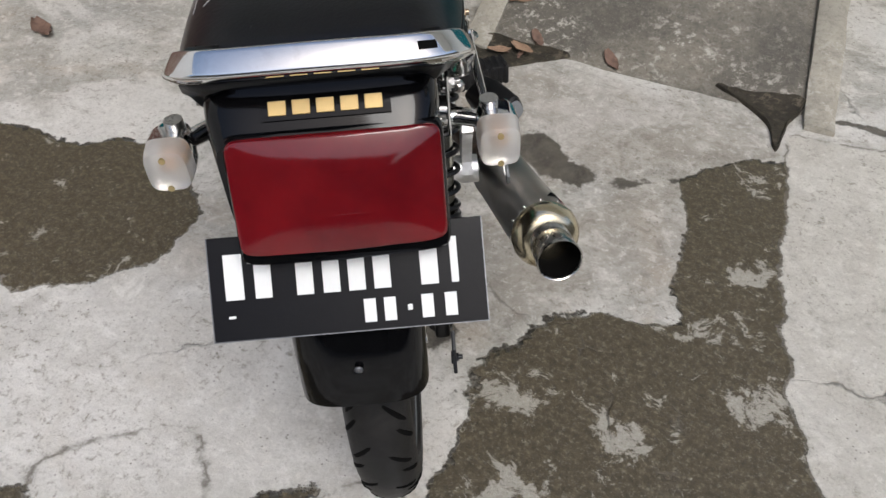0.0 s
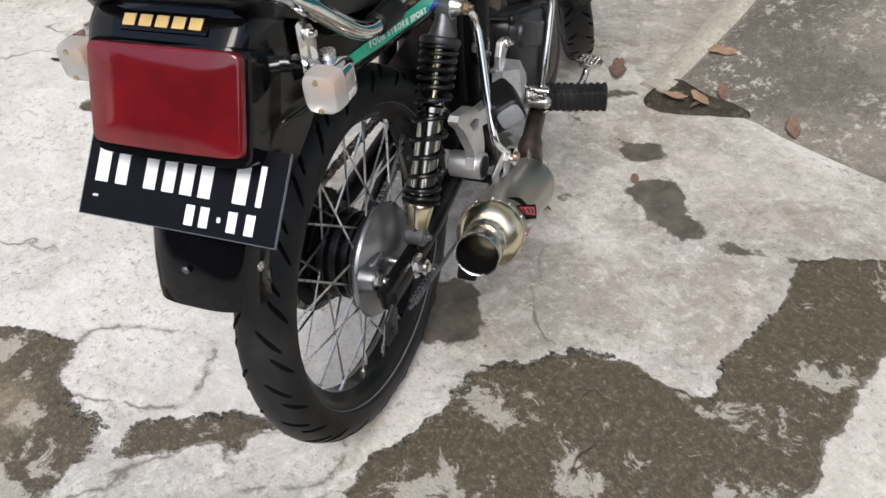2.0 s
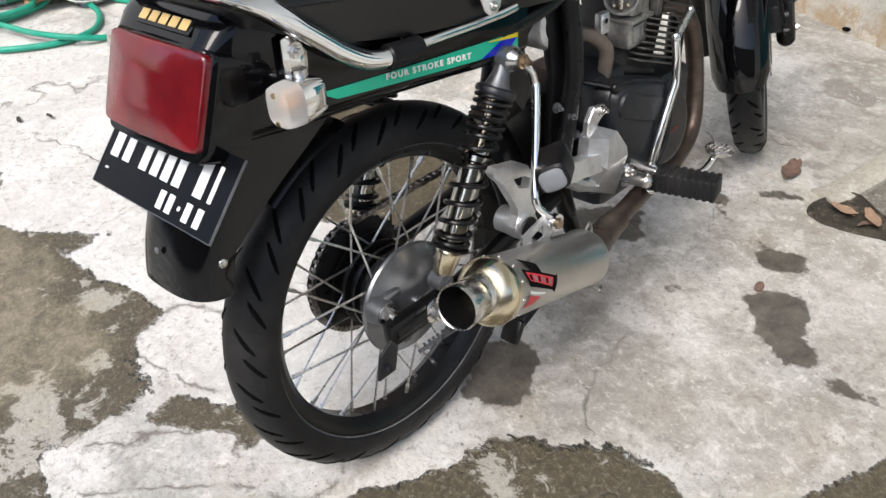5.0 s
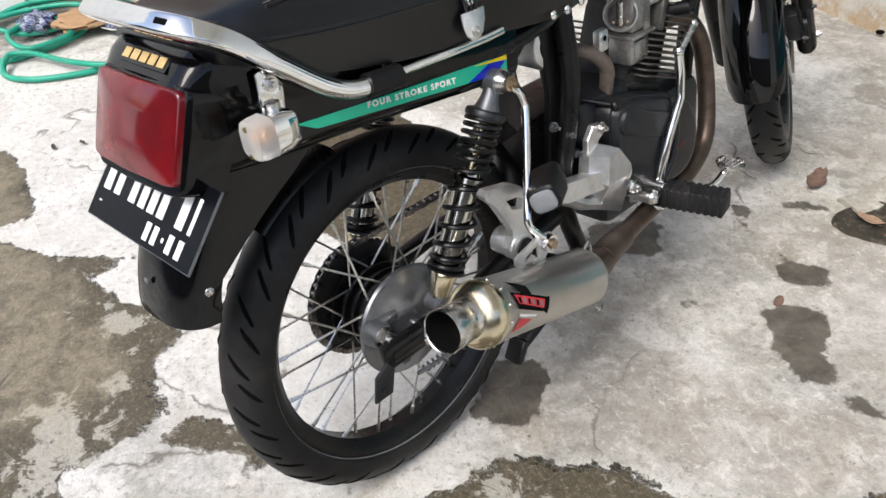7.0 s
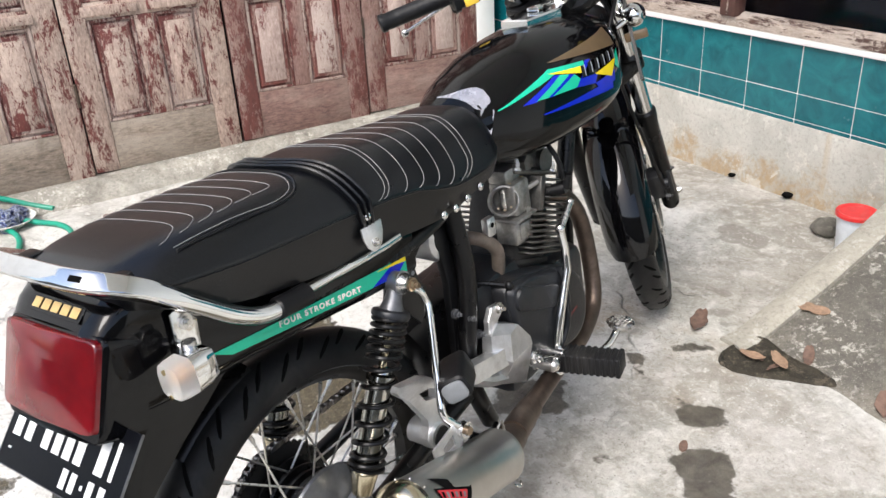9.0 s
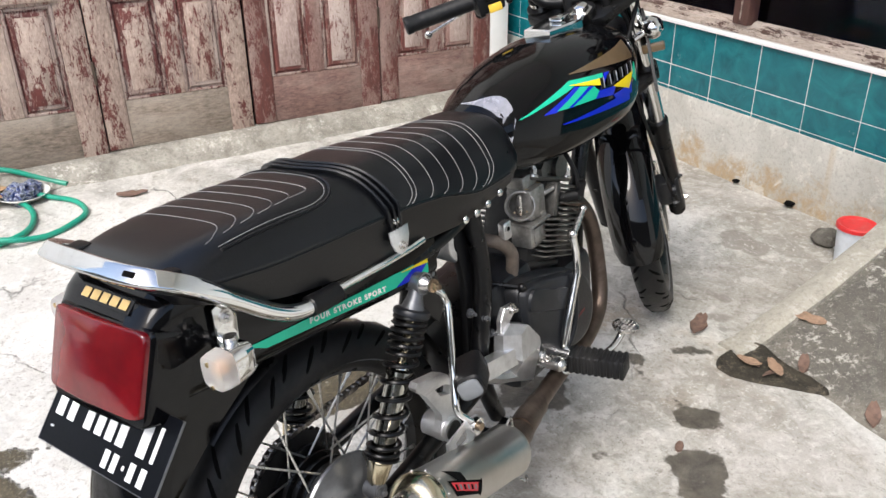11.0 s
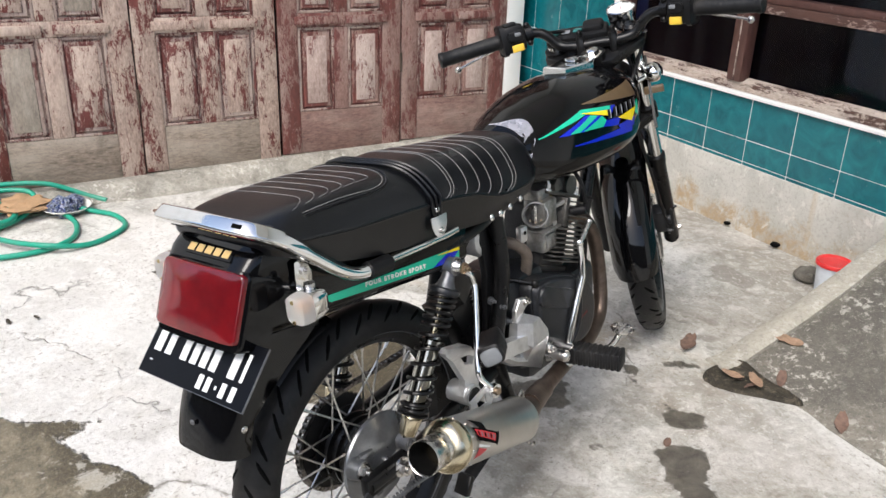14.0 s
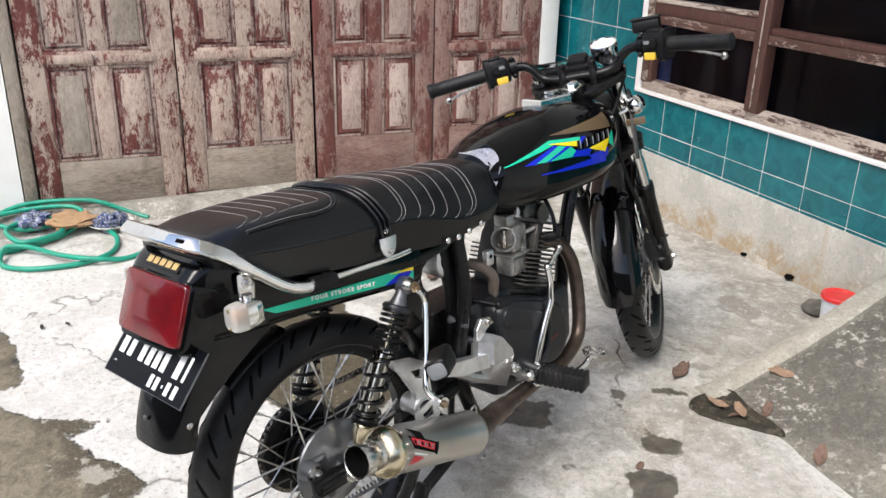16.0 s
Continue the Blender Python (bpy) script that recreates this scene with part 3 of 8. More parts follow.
def make_plinth():
    m, nt, b = nodes_of("stained_cement_plinth")
    p = coords(nt, (1, 1, 1), True)
    mid = noise_node(nt, 5, 6, 0.65, p)
    fine = noise_node(nt, 90, 5, 0.7, p)
    c = ramp(nt, mid, (0.3, (0.36, 0.35, 0.31)), (0.7, (0.54, 0.53, 0.48)))
    sep = nt.nodes.new("ShaderNodeSeparateXYZ")
    link(nt, p, sep.inputs[0])
    low = calc(nt, "ADD", calc(nt, "MULTIPLY", sep.outputs["Z"], -7.0), calc(nt, "MULTIPLY", noise_node(nt, 8, 6, 0.7, p, 0.5), 2.2))
    broken = ramp(nt, noise_node(nt, 24, 8, 0.78, p, 0.4), (0.4, 0.15), (0.56, 1.0))
    c = mix(nt, calc(nt, "MULTIPLY", ramp(nt, low, (0.12, 0.0), (0.5, 0.85)), broken), c, (0.36, 0.25, 0.13))
    scale_off = noise_node(nt, 11, 9, 0.72, coords(nt, (1, 1, 1), True, (2, 0, 5)), 0.6)
    c = mix(nt, ramp(nt, scale_off, (0.56, 0.0), (0.62, 0.5)), c, (0.66, 0.65, 0.59))
    c = mix(nt, ramp(nt, scale_off, (0.34, 0.3), (0.4, 0.0)), c, (0.3, 0.29, 0.25))
    c = mix(nt, ramp(nt, noise_node(nt, 13, 5, 0.7, p), (0.6, 0.0), (0.68, 0.8)), c, (0.62, 0.6, 0.53))
    drip = noise_node(nt, 1.0, 3, 0.5, coords(nt, (9, 9, 0.6), True), 0.2)
    c = mix(nt, ramp(nt, drip, (0.62, 0.0), (0.72, 0.45)), c, (0.42, 0.3, 0.16))
    c = mix(nt, ramp(nt, fine, (0.35, 0.35), (0.5, 0.0)), c, (0.2, 0.18, 0.15))
    link(nt, c, b.inputs["Base Color"])
    b.inputs["Roughness"].default_value = 0.85
    bump(nt, b, calc(nt, "ADD", fine, mid), 0.5, 0.005)
    return m


def make_tile():
    m, nt, b = nodes_of("teal_glazed_tile")
    p = coords(nt, (1, 1, 1), True)
    info = nt.nodes.new("ShaderNodeObjectInfo")
    f = noise_node(nt, 14, 5, 0.6, p, 0.8)
    c = ramp(nt, f, (0.3, (0.0, 0.085, 0.105)), (0.7, (0.008, 0.175, 0.2)))
    c = mix(nt, calc(nt, "MULTIPLY", info.outputs["Random"], 0.25), c, (0.0, 0.07, 0.1))
    link(nt, c, b.inputs["Base Color"])
    link(nt, calc(nt, "MULTIPLY_ADD", noise_node(nt, 25, 5, 0.7, p), 0.2, 0.14), b.inputs["Roughness"])
    bump(nt, b, noise_node(nt, 30, 3, 0.6, p), 0.05, 0.002)
    return m


def make_peeling(name, wood_lo, wood_hi, paint, amount, grain_way="up"):
    """Bleached wood with the rest of an old coat of paint, in flakes drawn out along the grain."""
    m, nt, b = nodes_of(name)
    info = nt.nodes.new("ShaderNodeObjectInfo")
    off = nt.nodes.new("ShaderNodeVectorMath")
    off.operation = "ADD"
    st = {"up": (14, 14, 5.2), "along": (3.6, 14, 14), "across": (14, 3.6, 14)}[grain_way]
    base = coords(nt, st, True)
    shift = nt.nodes.new("ShaderNodeCombineXYZ")
    link(nt, calc(nt, "MULTIPLY", info.outputs["Random"], 37.0), shift.inputs["X"])
    link(nt, calc(nt, "MULTIPLY", info.outputs["Random"], 11.0), shift.inputs["Z"])
    link(nt, base, off.inputs[0])
    link(nt, shift.outputs[0], off.inputs[1])
    p = off.outputs[0]
    grain = noise_node(nt, 9, 5, 0.7, p, 0.3)
    c = ramp(nt, grain, (0.32, tuple(0.8 * v for v in wood_lo)), (0.68, tuple(0.93 * v for v in wood_hi)))
    grey = noise_node(nt, 0.5, 4, 0.6, p)
    c = mix(nt, ramp(nt, grey, (0.45, 0.0), (0.65, 0.7)), c, tuple(0.33 * v + 0.67 * w for v, w in zip((0.4, 0.4, 0.35), wood_hi)))
    flake = noise_node(nt, 2.6, 10, 0.8, p, 0.4)
    broad = noise_node(nt, 0.6, 3, 0.5, p)
    speck = noise_node(nt, 14, 5, 0.75, p, 0.2)
    f = calc(nt, "ADD", flake, calc(nt, "MULTIPLY", calc(nt, "SUBTRACT", broad, 0.5), 0.6))
    f = calc(nt, "ADD", f, calc(nt, "MULTIPLY", calc(nt, "SUBTRACT", speck, 0.5), 0.42))
    stain = noise_node(nt, 7, 6, 0.7, coords(nt, (1, 1, 0.6), True), 0.5)
    c = mix(nt, ramp(nt, stain, (0.52, 0.0), (0.68, 0.45)), c, tuple(0.45 * v for v in wood_lo))
    c = mix(nt, ramp(nt, noise_node(nt, 30, 4, 0.7, p), (0.33, 0.55), (0.43, 0.0)), c, tuple(0.35 * v for v in wood_lo))
    on = ramp(nt, f, (amount, 0.0), (amount + 0.025, 1.0))
    pc = ramp(nt, noise_node(nt, 4, 3, 0.6, p), (0.3, tuple(v * 0.75 for v in paint)), (0.7, tuple(v * 1.25 for v in paint)))
    c = mix(nt, on, c, pc)
    link(nt, c, b.inputs["Base Color"])
    link(nt, calc(nt, "SUBTRACT", 0.8, calc(nt, "MULTIPLY", on, 0.25)), b.inputs["Roughness"])
    bump(nt, b, calc(nt, "ADD", calc(nt, "MULTIPLY", grain, 0.5), calc(nt, "MULTIPLY", on, 0.6)), 0.6, 0.003)
    return m


M_WRAP = make_wrapper()
M_LENS = make_lens()
M_CLEAR = make_clear("frosted_clear_plastic", (0.92, 0.9, 0.86), 0.3)
M_GLASS = make_glass()
M_GROUND = make_concrete()
M_RAMP = make_rough_cement("dark_rough_cement", (0.085, 0.079, 0.067), (0.32, 0.293, 0.24), (0.54, 0.52, 0.46), 2.6, [(-0.12, 1.42, 0.16, 0.1, 30), (-0.2, 1.6, 0.1, 0.2, -5), (0.42, 1.42, 0.09, 0.14, 0)])
M_THRESHOLD = make_rough_cement("crumbling_threshold_cement", (0.16, 0.148, 0.122), (0.43, 0.41, 0.355), (0.6, 0.58, 0.52), 8)
M_CURB = make_rough_cement("pale_cement", (0.27, 0.253, 0.21), (0.44, 0.415, 0.35), (0.52, 0.5, 0.45), 5)
# damp earth, coloured darker to give the hollows their shade
M_HOLE = make_rough_cement("damp_earth_darkened_for_depth", (0.014, 0.012, 0.008), (0.055, 0.046, 0.03), (0.15, 0.125, 0.09), 14)
M_STONE = make_rough_cement("dark_stone", (0.075, 0.068, 0.056), (0.16, 0.148, 0.125), (0.22, 0.21, 0.18), 12)
M_PLINTH = make_plinth()
M_TILE = make_tile()
M_GROUT = plain("white_grout", (0.66, 0.68, 0.66), 0.85, var=0.12, scale=20)
M_DOOR_A = make_peeling("peeling_maroon_wood", (0.28, 0.2, 0.165), (0.6, 0.455, 0.375), (0.125, 0.03, 0.025), 0.52)
M_DOOR_B = make_peeling("bleached_grey_wood", (0.21, 0.175, 0.14), (0.42, 0.35, 0.285), (0.15, 0.05, 0.04), 0.72)
M_DOOR_C = make_peeling("faded_red_wood", (0.215, 0.118, 0.098), (0.37, 0.232, 0.198), (0.135, 0.042, 0.035), 0.5)
M_PANEL_C = make_peeling("worn_pink_panel_wood", (0.35, 0.25, 0.215), (0.58, 0.45, 0.4), (0.15, 0.048, 0.042), 0.58)
M_BEAD = make_peeling("maroon_moulding_wood", (0.27, 0.19, 0.165), (0.45, 0.34, 0.295), (0.11, 0.03, 0.026), 0.5)
M_KICK_A = make_peeling("grey_weathered_board", (0.15, 0.122, 0.094), (0.36, 0.285, 0.225), (0.1, 0.05, 0.04), 0.74, "across")
M_KICK_C = make_peeling("dull_red_weathered_board", (0.14, 0.08, 0.066), (0.3, 0.18, 0.15), (0.13, 0.045, 0.038), 0.6, "across")
M_WINFRAME = make_peeling("peeling_brown_window_wood", (0.32, 0.22, 0.18), (0.58, 0.44, 0.38), (0.085, 0.04, 0.03), 0.4, "along")
M_WINPOST = make_peeling("brown_window_wood", (0.3, 0.2, 0.16), (0.52, 0.39, 0.33), (0.085, 0.038, 0.03), 0.34)
M_SILL = make_peeling("pale_flaking_sill_wood", (0.42, 0.34, 0.28), (0.64, 0.54, 0.46), (0.085, 0.045, 0.034), 0.53, "along")
# near-black navy: the shade of the rooms put into the colour
M_INSIDE = plain("room_shade_navy", (0.016, 0.022, 0.05), 0.9, var=0.2, scale=4)


# ---- the yard ----
def axis_steps(a, b, step, far):
    mid = list(np.arange(a, b, step))
    return [-far, a - 12, a - 3, a - 0.8] + mid + [b, b + 0.8, b + 3, b + 12, far]


def outline_field(P, poly):
    """Distance to the edge of an outline, negative inside."""
    d, inside = np.full(len(P), 1e9), np.zeros(len(P), bool)
    for (ax, ay), (bx, by) in zip(poly, poly[1:] + poly[:1]):
        ex, ey = bx - ax, by - ay
        px, py = P[:, 0] - ax, P[:, 1] - ay
        t = np.clip((px * ex + py * ey) / (ex * ex + ey * ey), 0, 1)
        d = np.minimum(d, np.hypot(px - t * ex, py - t * ey))
        if ay != by:
            inside ^= ((ay > P[:, 1]) != (by > P[:, 1])) & (px < ex * py / ey)
    return np.where(inside, -d, d)


def stain_field(V, blobs, soft=0.025):
    """Distance to the edge of a union of outlines and rounded patches (x, y, half length, half width, degrees)."""
    P = np.array(V)[:, :2]
    best = None
    for blob in blobs:
        if isinstance(blob, list):
            d = outline_field(P, blob)
        else:
            x, y, a, b, r = blob
            c, s = math.cos(radians(r)), math.sin(radians(r))
            u, v = ((P[:, 0] - x) * c + (P[:, 1] - y) * s) / a, ((P[:, 1] - y) * c - (P[:, 0] - x) * s) / b
            d = ((u ** 4 + v ** 4) ** 0.25 - 1.0) * min(a, b)
        if best is None:
            best = d
        else:
            h = np.maximum(soft - np.abs(best - d), 0) / soft
            best = np.minimum(best, d) - h ** 3 * soft / 6
    return best


def build_ground():
    xs, ys = axis_steps(-3.2, 2.08, 0.022, 60), axis_steps(-1.8, 2.08, 0.022, 60)
    V = []
    for y in ys:
        for x in xs:
            cx, cy = max(min(x, 3), -4), max(min(y, 3), -3)
            z = ground_z(cx, cy)
            if -3.2 < x < 2 and -1.8 < y < 1.9:
                z += 0.006 * (noise.noise((x * 1.6, y * 1.6, 0.3)))
            V.append((x, y, z))
    n = len(xs)
    F = [(j * n + i, j * n + i + 1, (j + 1) * n + i + 1, (j + 1) * n + i) for j in range(len(ys) - 1) for i in range(n - 1)]
    ob = thing("ground", (V, F), M_GROUND, "worn grey concrete yard with mossy wet patches and cracks", "ground", kind="structure")
    for name, blobs in (("mossy", MOSSY), ("ochre", OCHRE), ("damp", DAMP), ("oily", OILY), ("pale", PALE_LIT), ("slab", SLAB), ("dirt", DIRT), ("scabs", SCABS), ("plates", PLATES)):
        ob.data.attributes.new(name, "FLOAT", "POINT").data.foreach_set("value", stain_field(V, blobs, 0.004 if name == "plates" else 0.025).astype(np.float32))
    return ob


build_ground()

RAMP_Y0, RAMP_RISE = 1.29, 0.321


def ramp_z(x, y):
    return ground_z(x, y) + max(0.0, y - RAMP_Y0) * RAMP_RISE


def slab(name, edge_l, edge_r, lift, y0, y1, mat, label, category, steps=24, cols=8, wob=0.006, seed=1.0):
    """A strip that climbs with the ramp; its left and right edges are given as functions of y."""
    rows = []
    for i in range(steps + 1):
        y = y0 + (y1 - y0) * i / steps
        a, b = edge_l(y), edge_r(y)
        top = []
        for j in range(cols + 1):
            x = a + (b - a) * j / cols
            w = wob * noise.noise((x * 9 + seed, y * 9, seed))
            e = -0.006 if j in (0, cols) else 0
            top.append((x + (w if j in (0, cols) else 0), y, ramp_z(x, y) + lift + w * 0.7 + e))
        rows.append([(a, y, ground_z(a, y) - 0.06)] + top + [(b, y, ground_z(b, y) - 0.06)])
    return thing(name, loft(rows), mat, label, category, kind="structure", smooth=50)


def curb_l(y):
    return -0.338 - 0.075 * (y - 1.22) + 0.004 * math.sin(y * 9)


def curb_r(y):
    return curb_l(y) + 0.07


def kerb_in(y):
    return 0.512 - 0.085 * (y - 1.22)


slab("kerb_left", curb_l, curb_r, 0.012, 1.235, 2.03, M_CURB, "pale cement kerb edging the ramp", "kerb", cols=4)
slab("kerb_right", kerb_in, lambda y: 0.58 - 0.071 * (y - 1.246), 0.016, 1.232, 2.06, M_CURB, "pale cement kerb edging the ramp", "kerb", cols=4, seed=5.0)
slab("ramp", curb_r, kerb_in, 0.0, 1.28, 2.06, M_RAMP, "dark weathered cement ramp with pale spatter", "ramp", cols=30, steps=30, wob=0.005)


def hollow(name, outline, seed, label):
    """A broken place in the concrete: damp crumbled earth inside a chipped lip, laid on the ground; dark colour gives
    its depth.
    """
    pts = [p for p in curve_pts([(x, y, 0) for x, y in outline], 9, True)]
    cx, cy = sum(p[0] for p in pts) / len(pts), sum(p[1] for p in pts) / len(pts)
    rings = []
    for k, h in ((1.05, -0.004), (1.0, 0.0085), (0.97, 0.0095), (0.92, 0.005), (0.8, 0.0045), (0.6, 0.0055), (0.42, 0.004), (0.25, 0.005), (0.05, 0.005)):
        ring = []
        for x, y, _ in pts:
            u = k + 0.05 * noise.noise((x * 45, y * 45, seed))
            X, Y = cx + (x - cx) * u, cy + (y - cy) * u
            rough = 0.5 + noise.noise((X * 60, Y * 60, seed)) * (0.9 if k < 0.95 else 0.35)
            ring.append((X, Y, ramp_z(X, Y) + h * (0.6 + 0.8 * rough)))
        rings.append(ring)
    return thing(name, loft(rings), M_HOLE, label, "broken concrete", kind="structure", smooth=25)


hollow("pothole", [(-0.292, 1.19), (-0.3, 1.28), (-0.272, 1.308), (-0.2, 1.3), (-0.078, 1.302), (-0.13, 1.246), (-0.23, 1.166)], 3.0, "broken place of damp earth at the ramp foot, darkened for depth")
hollow("pothole_far", [(0.3, 1.316), (0.375, 1.316), (0.494, 1.336), (0.498, 1.3), (0.476, 1.235), (0.464, 1.13), (0.452, 1.135), (0.432, 1.212), (0.368, 1.278)], 8.0, "broken place of damp earth at the ramp foot, darkened for depth")

# ---- the house: tiled wall with a window, and folding doors ----
WALL_Y, DOOR_X = 2.0, -2.45
TILE, ROW_Z, COL_X, TILE_LOW = 0.1988, 0.384, -1.452, 0.303
WIN_X0, WIN_X1, WIN_Z0, WIN_Z1 = -1.8216, -0.12, 0.535, 1.75
CORNER_X = -2.75                   # where the tiles end, behind the white corner
# the tiled wall is not quite square to the doors
WALL_TURN = Matrix.Translation((-1.05, WALL_Y, 0)) @ Matrix.Rotation(radians(2.4), 4, "Z") @ Matrix.Translation((1.05, -WALL_Y, 0))


def on_wall(ob):
    ob.matrix_world = WALL_TURN
    return ob


# wall with the window's opening
for nm, x0, x1, z0, z1 in (("wall_north_low", -2.95, 3.2, -0.25, 0.53), ("wall_north_left", -2.95, WIN_X0, 0.53, 3.0),
                           ("wall_north_right", WIN_X1, 3.2, 0.53, 3.0), ("wall_north_top", WIN_X0, WIN_X1, WIN_Z1, 3.0)):
    on_wall(thing(nm, box(((x0 + x1) / 2, WALL_Y + 0.0795, (z0 + z1) / 2), (x1 - x0, 0.15, z1 - z0)), M_GROUT, "house wall with pale grout and plaster", "wall", kind="structure"))


def build_plinth():
    """Cement base course, its face a little uneven and its foot crumbled."""
    rows = []
    for i in range(141):
        x = -2.56 + 5.6 * i / 140
        w = 0.004 * noise.noise((x * 5, 0.4, 2.0))
        foot = 0.012 * max(0.0, noise.noise((x * 9, 4.0, 0.0))) + 0.006 * noise.noise((x * 30, 1.0, 0.0))
        rows.append([(x, WALL_Y + 0.02, -0.1), (x, WALL_Y - 0.012 - foot, -0.1), (x, WALL_Y - 0.01 - foot, 0.06), (x, WALL_Y - 0.004 - foot * 0.6, 0.105), (x, WALL_Y - 0.002 + w, 0.16), (x, WALL_Y - 0.002 + w * 0.6, 0.28), (x, WALL_Y + 0.0015, 0.2895), (x, WALL_Y + 0.02, 0.29)])
    return thing("plinth", loft(rows), M_PLINTH, "grey cement plinth with rusty stains and flaking paint", "plinth", kind="structure", smooth=50)


on_wall(build_plinth())
# room behind the glass, its darkness put into the wall colour
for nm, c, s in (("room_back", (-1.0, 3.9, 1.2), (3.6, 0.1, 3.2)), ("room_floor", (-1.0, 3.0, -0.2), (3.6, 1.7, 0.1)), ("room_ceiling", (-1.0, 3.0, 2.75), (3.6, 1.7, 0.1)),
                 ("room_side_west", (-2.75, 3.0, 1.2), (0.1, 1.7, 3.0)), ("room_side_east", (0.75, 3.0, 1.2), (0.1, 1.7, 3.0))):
    on_wall(thing(nm, box(c, s), M_INSIDE, "room wall behind the window, coloured near-black for shade", "wall", kind="structure"))
# white painted surround
for nm, c, s in (("surround_low", ((WIN_X0 + WIN_X1) / 2, WALL_Y + 0.006, 0.5425), (WIN_X1 - WIN_X0 + 0.06, 0.036, 0.016)),
                 ("surround_left", (WIN_X0 - 0.012, WALL_Y + 0.006, 1.16), (0.036, 0.034, 1.22)),
                 ("surround_right", (WIN_X1 + 0.012, WALL_Y + 0.006, 1.16), (0.036, 0.034, 1.22))):
    on_wall(thing(nm, box(c, s, 0.003), M_WHITEWALL, "white painted plaster surround of the window", "trim", kind="structure"))

win = root("window_1", WALL_TURN, "wide wooden window with peeling brown paint and dark panes", "window", kind="structure")
FY = WALL_Y + 0.018


def bar(name, x0, x1, z0, z1, mat, dy=0.0, d=0.05):
    return part(name, box(((x0 + x1) / 2, FY + dy, (z0 + z1) / 2), (x1 - x0, d, z1 - z0), 0.004), mat, win)


IN0 = WIN_X0 + 0.062               # inner edge of the frame
bar("window_sill", WIN_X0 + 0.008, WIN_X1 - 0.008, 0.551, 0.583, M_SILL, 0.004, 0.05)
part("sill_bead", plate([(FY - 0.018, 0.5835), (FY - 0.002, 0.594), (FY + 0.012, 0.597), (FY + 0.012, 0.5835)], IN0, -1.178, bev=0.001), M_SILL, win)
part("sill_bead", plate([(FY - 0.018, 0.5835), (FY - 0.002, 0.594), (FY + 0.012, 0.597), (FY + 0.012, 0.5835)], -1.112, WIN_X1 - 0.07, bev=0.001), M_SILL, win)
bar("window_frame", WIN_X0 + 0.008, WIN_X0 + 0.036, 0.584, 1.74, M_SILL, -0.006, 0.05)
bar("window_frame", WIN_X0 + 0.037, IN0, 0.584, 1.74, M_WINPOST, 0.002, 0.04)
bar("window_post", -1.177, -1.146, 0.584, 1.74, M_WINPOST, -0.004, 0.06)
bar("window_post", -1.144, -1.113, 0.584, 1.74, M_WINPOST, -0.01, 0.05)
bar("post_bead", -1.1485, -1.1415, 0.59, 1.74, M_SILL, -0.027, 0.02)
bar("window_frame", WIN_X1 - 0.07, WIN_X1 - 0.008, 0.584, 1.74, M_WINPOST)
bar("window_rail", IN0 + 0.0005, -1.178, 0.832, 0.868, M_WINFRAME, -0.006, 0.05)
bar("window_rail", IN0 + 0.0005, -1.178, 0.869, 0.915, M_WINPOST, -0.002, 0.05)
bar("window_rail", IN0 + 0.0005, -1.178, 0.916, 0.932, M_SILL, -0.008, 0.05)
bar("window_rail", -1.112, WIN_X1 - 0.071, 0.831, 0.863, M_WINFRAME, -0.006, 0.05)
bar("window_rail", -1.112, WIN_X1 - 0.071, 0.864, 0.888, M_WINPOST, 0.0, 0.05)
for x0, x1, z0, z1 in ((IN0, -1.178, 0.597, 0.832), (-1.112, WIN_X1 - 0.07, 0.597, 0.831), (IN0, -1.178, 0.932, 1.74), (-1.112, WIN_X1 - 0.07, 0.888, 1.74)):
    g = part("pane", box(((x0 + x1) / 2, FY + 0.016, (z0 + z1) / 2), (x1 - x0, 0.004, z1 - z0)), M_GLASS, win, "dark window pane", smooth=0)
    g.visible_shadow = False

# folding doors: four leaves of raised panels
thing("wall_west_left", box((DOOR_X - 0.1, -2.08, 1.4), (0.2, 3.0, 3.2)), M_WHITEWALL, "white painted house wall", "wall", kind="structure")
thing("wall_west_corner", box((DOOR_X - 0.088, 1.837, 1.4), (0.186, 0.09, 3.2), 0.004), M_WHITEWALL, "white painted wall corner beside the doors", "wall", kind="structure")
thing("wall_west_top", box((DOOR_X - 0.1, 0.61, 2.6), (0.2, 2.38, 0.8)), M_WHITEWALL, "white painted wall over the doors", "wall", kind="structure")


# dark sheet in place of the shade behind the door leaves
thing("room_behind_doors", box((DOOR_X - 0.25, 0.62, 1.1), (0.1, 2.6, 2.4)), M_INSIDE, "near-black sheet behind the doors, standing in for shade", "wall", kind="structure")
# added out of view to darken the right floor and the tank's reflections
thing("roof_eave", box((0.3, 1.6, 3.05), (6.5, 1.8, 0.12)), M_WHITEWALL, "unseen eave added over the tiled wall to shade the ground", "eave", kind="structure")


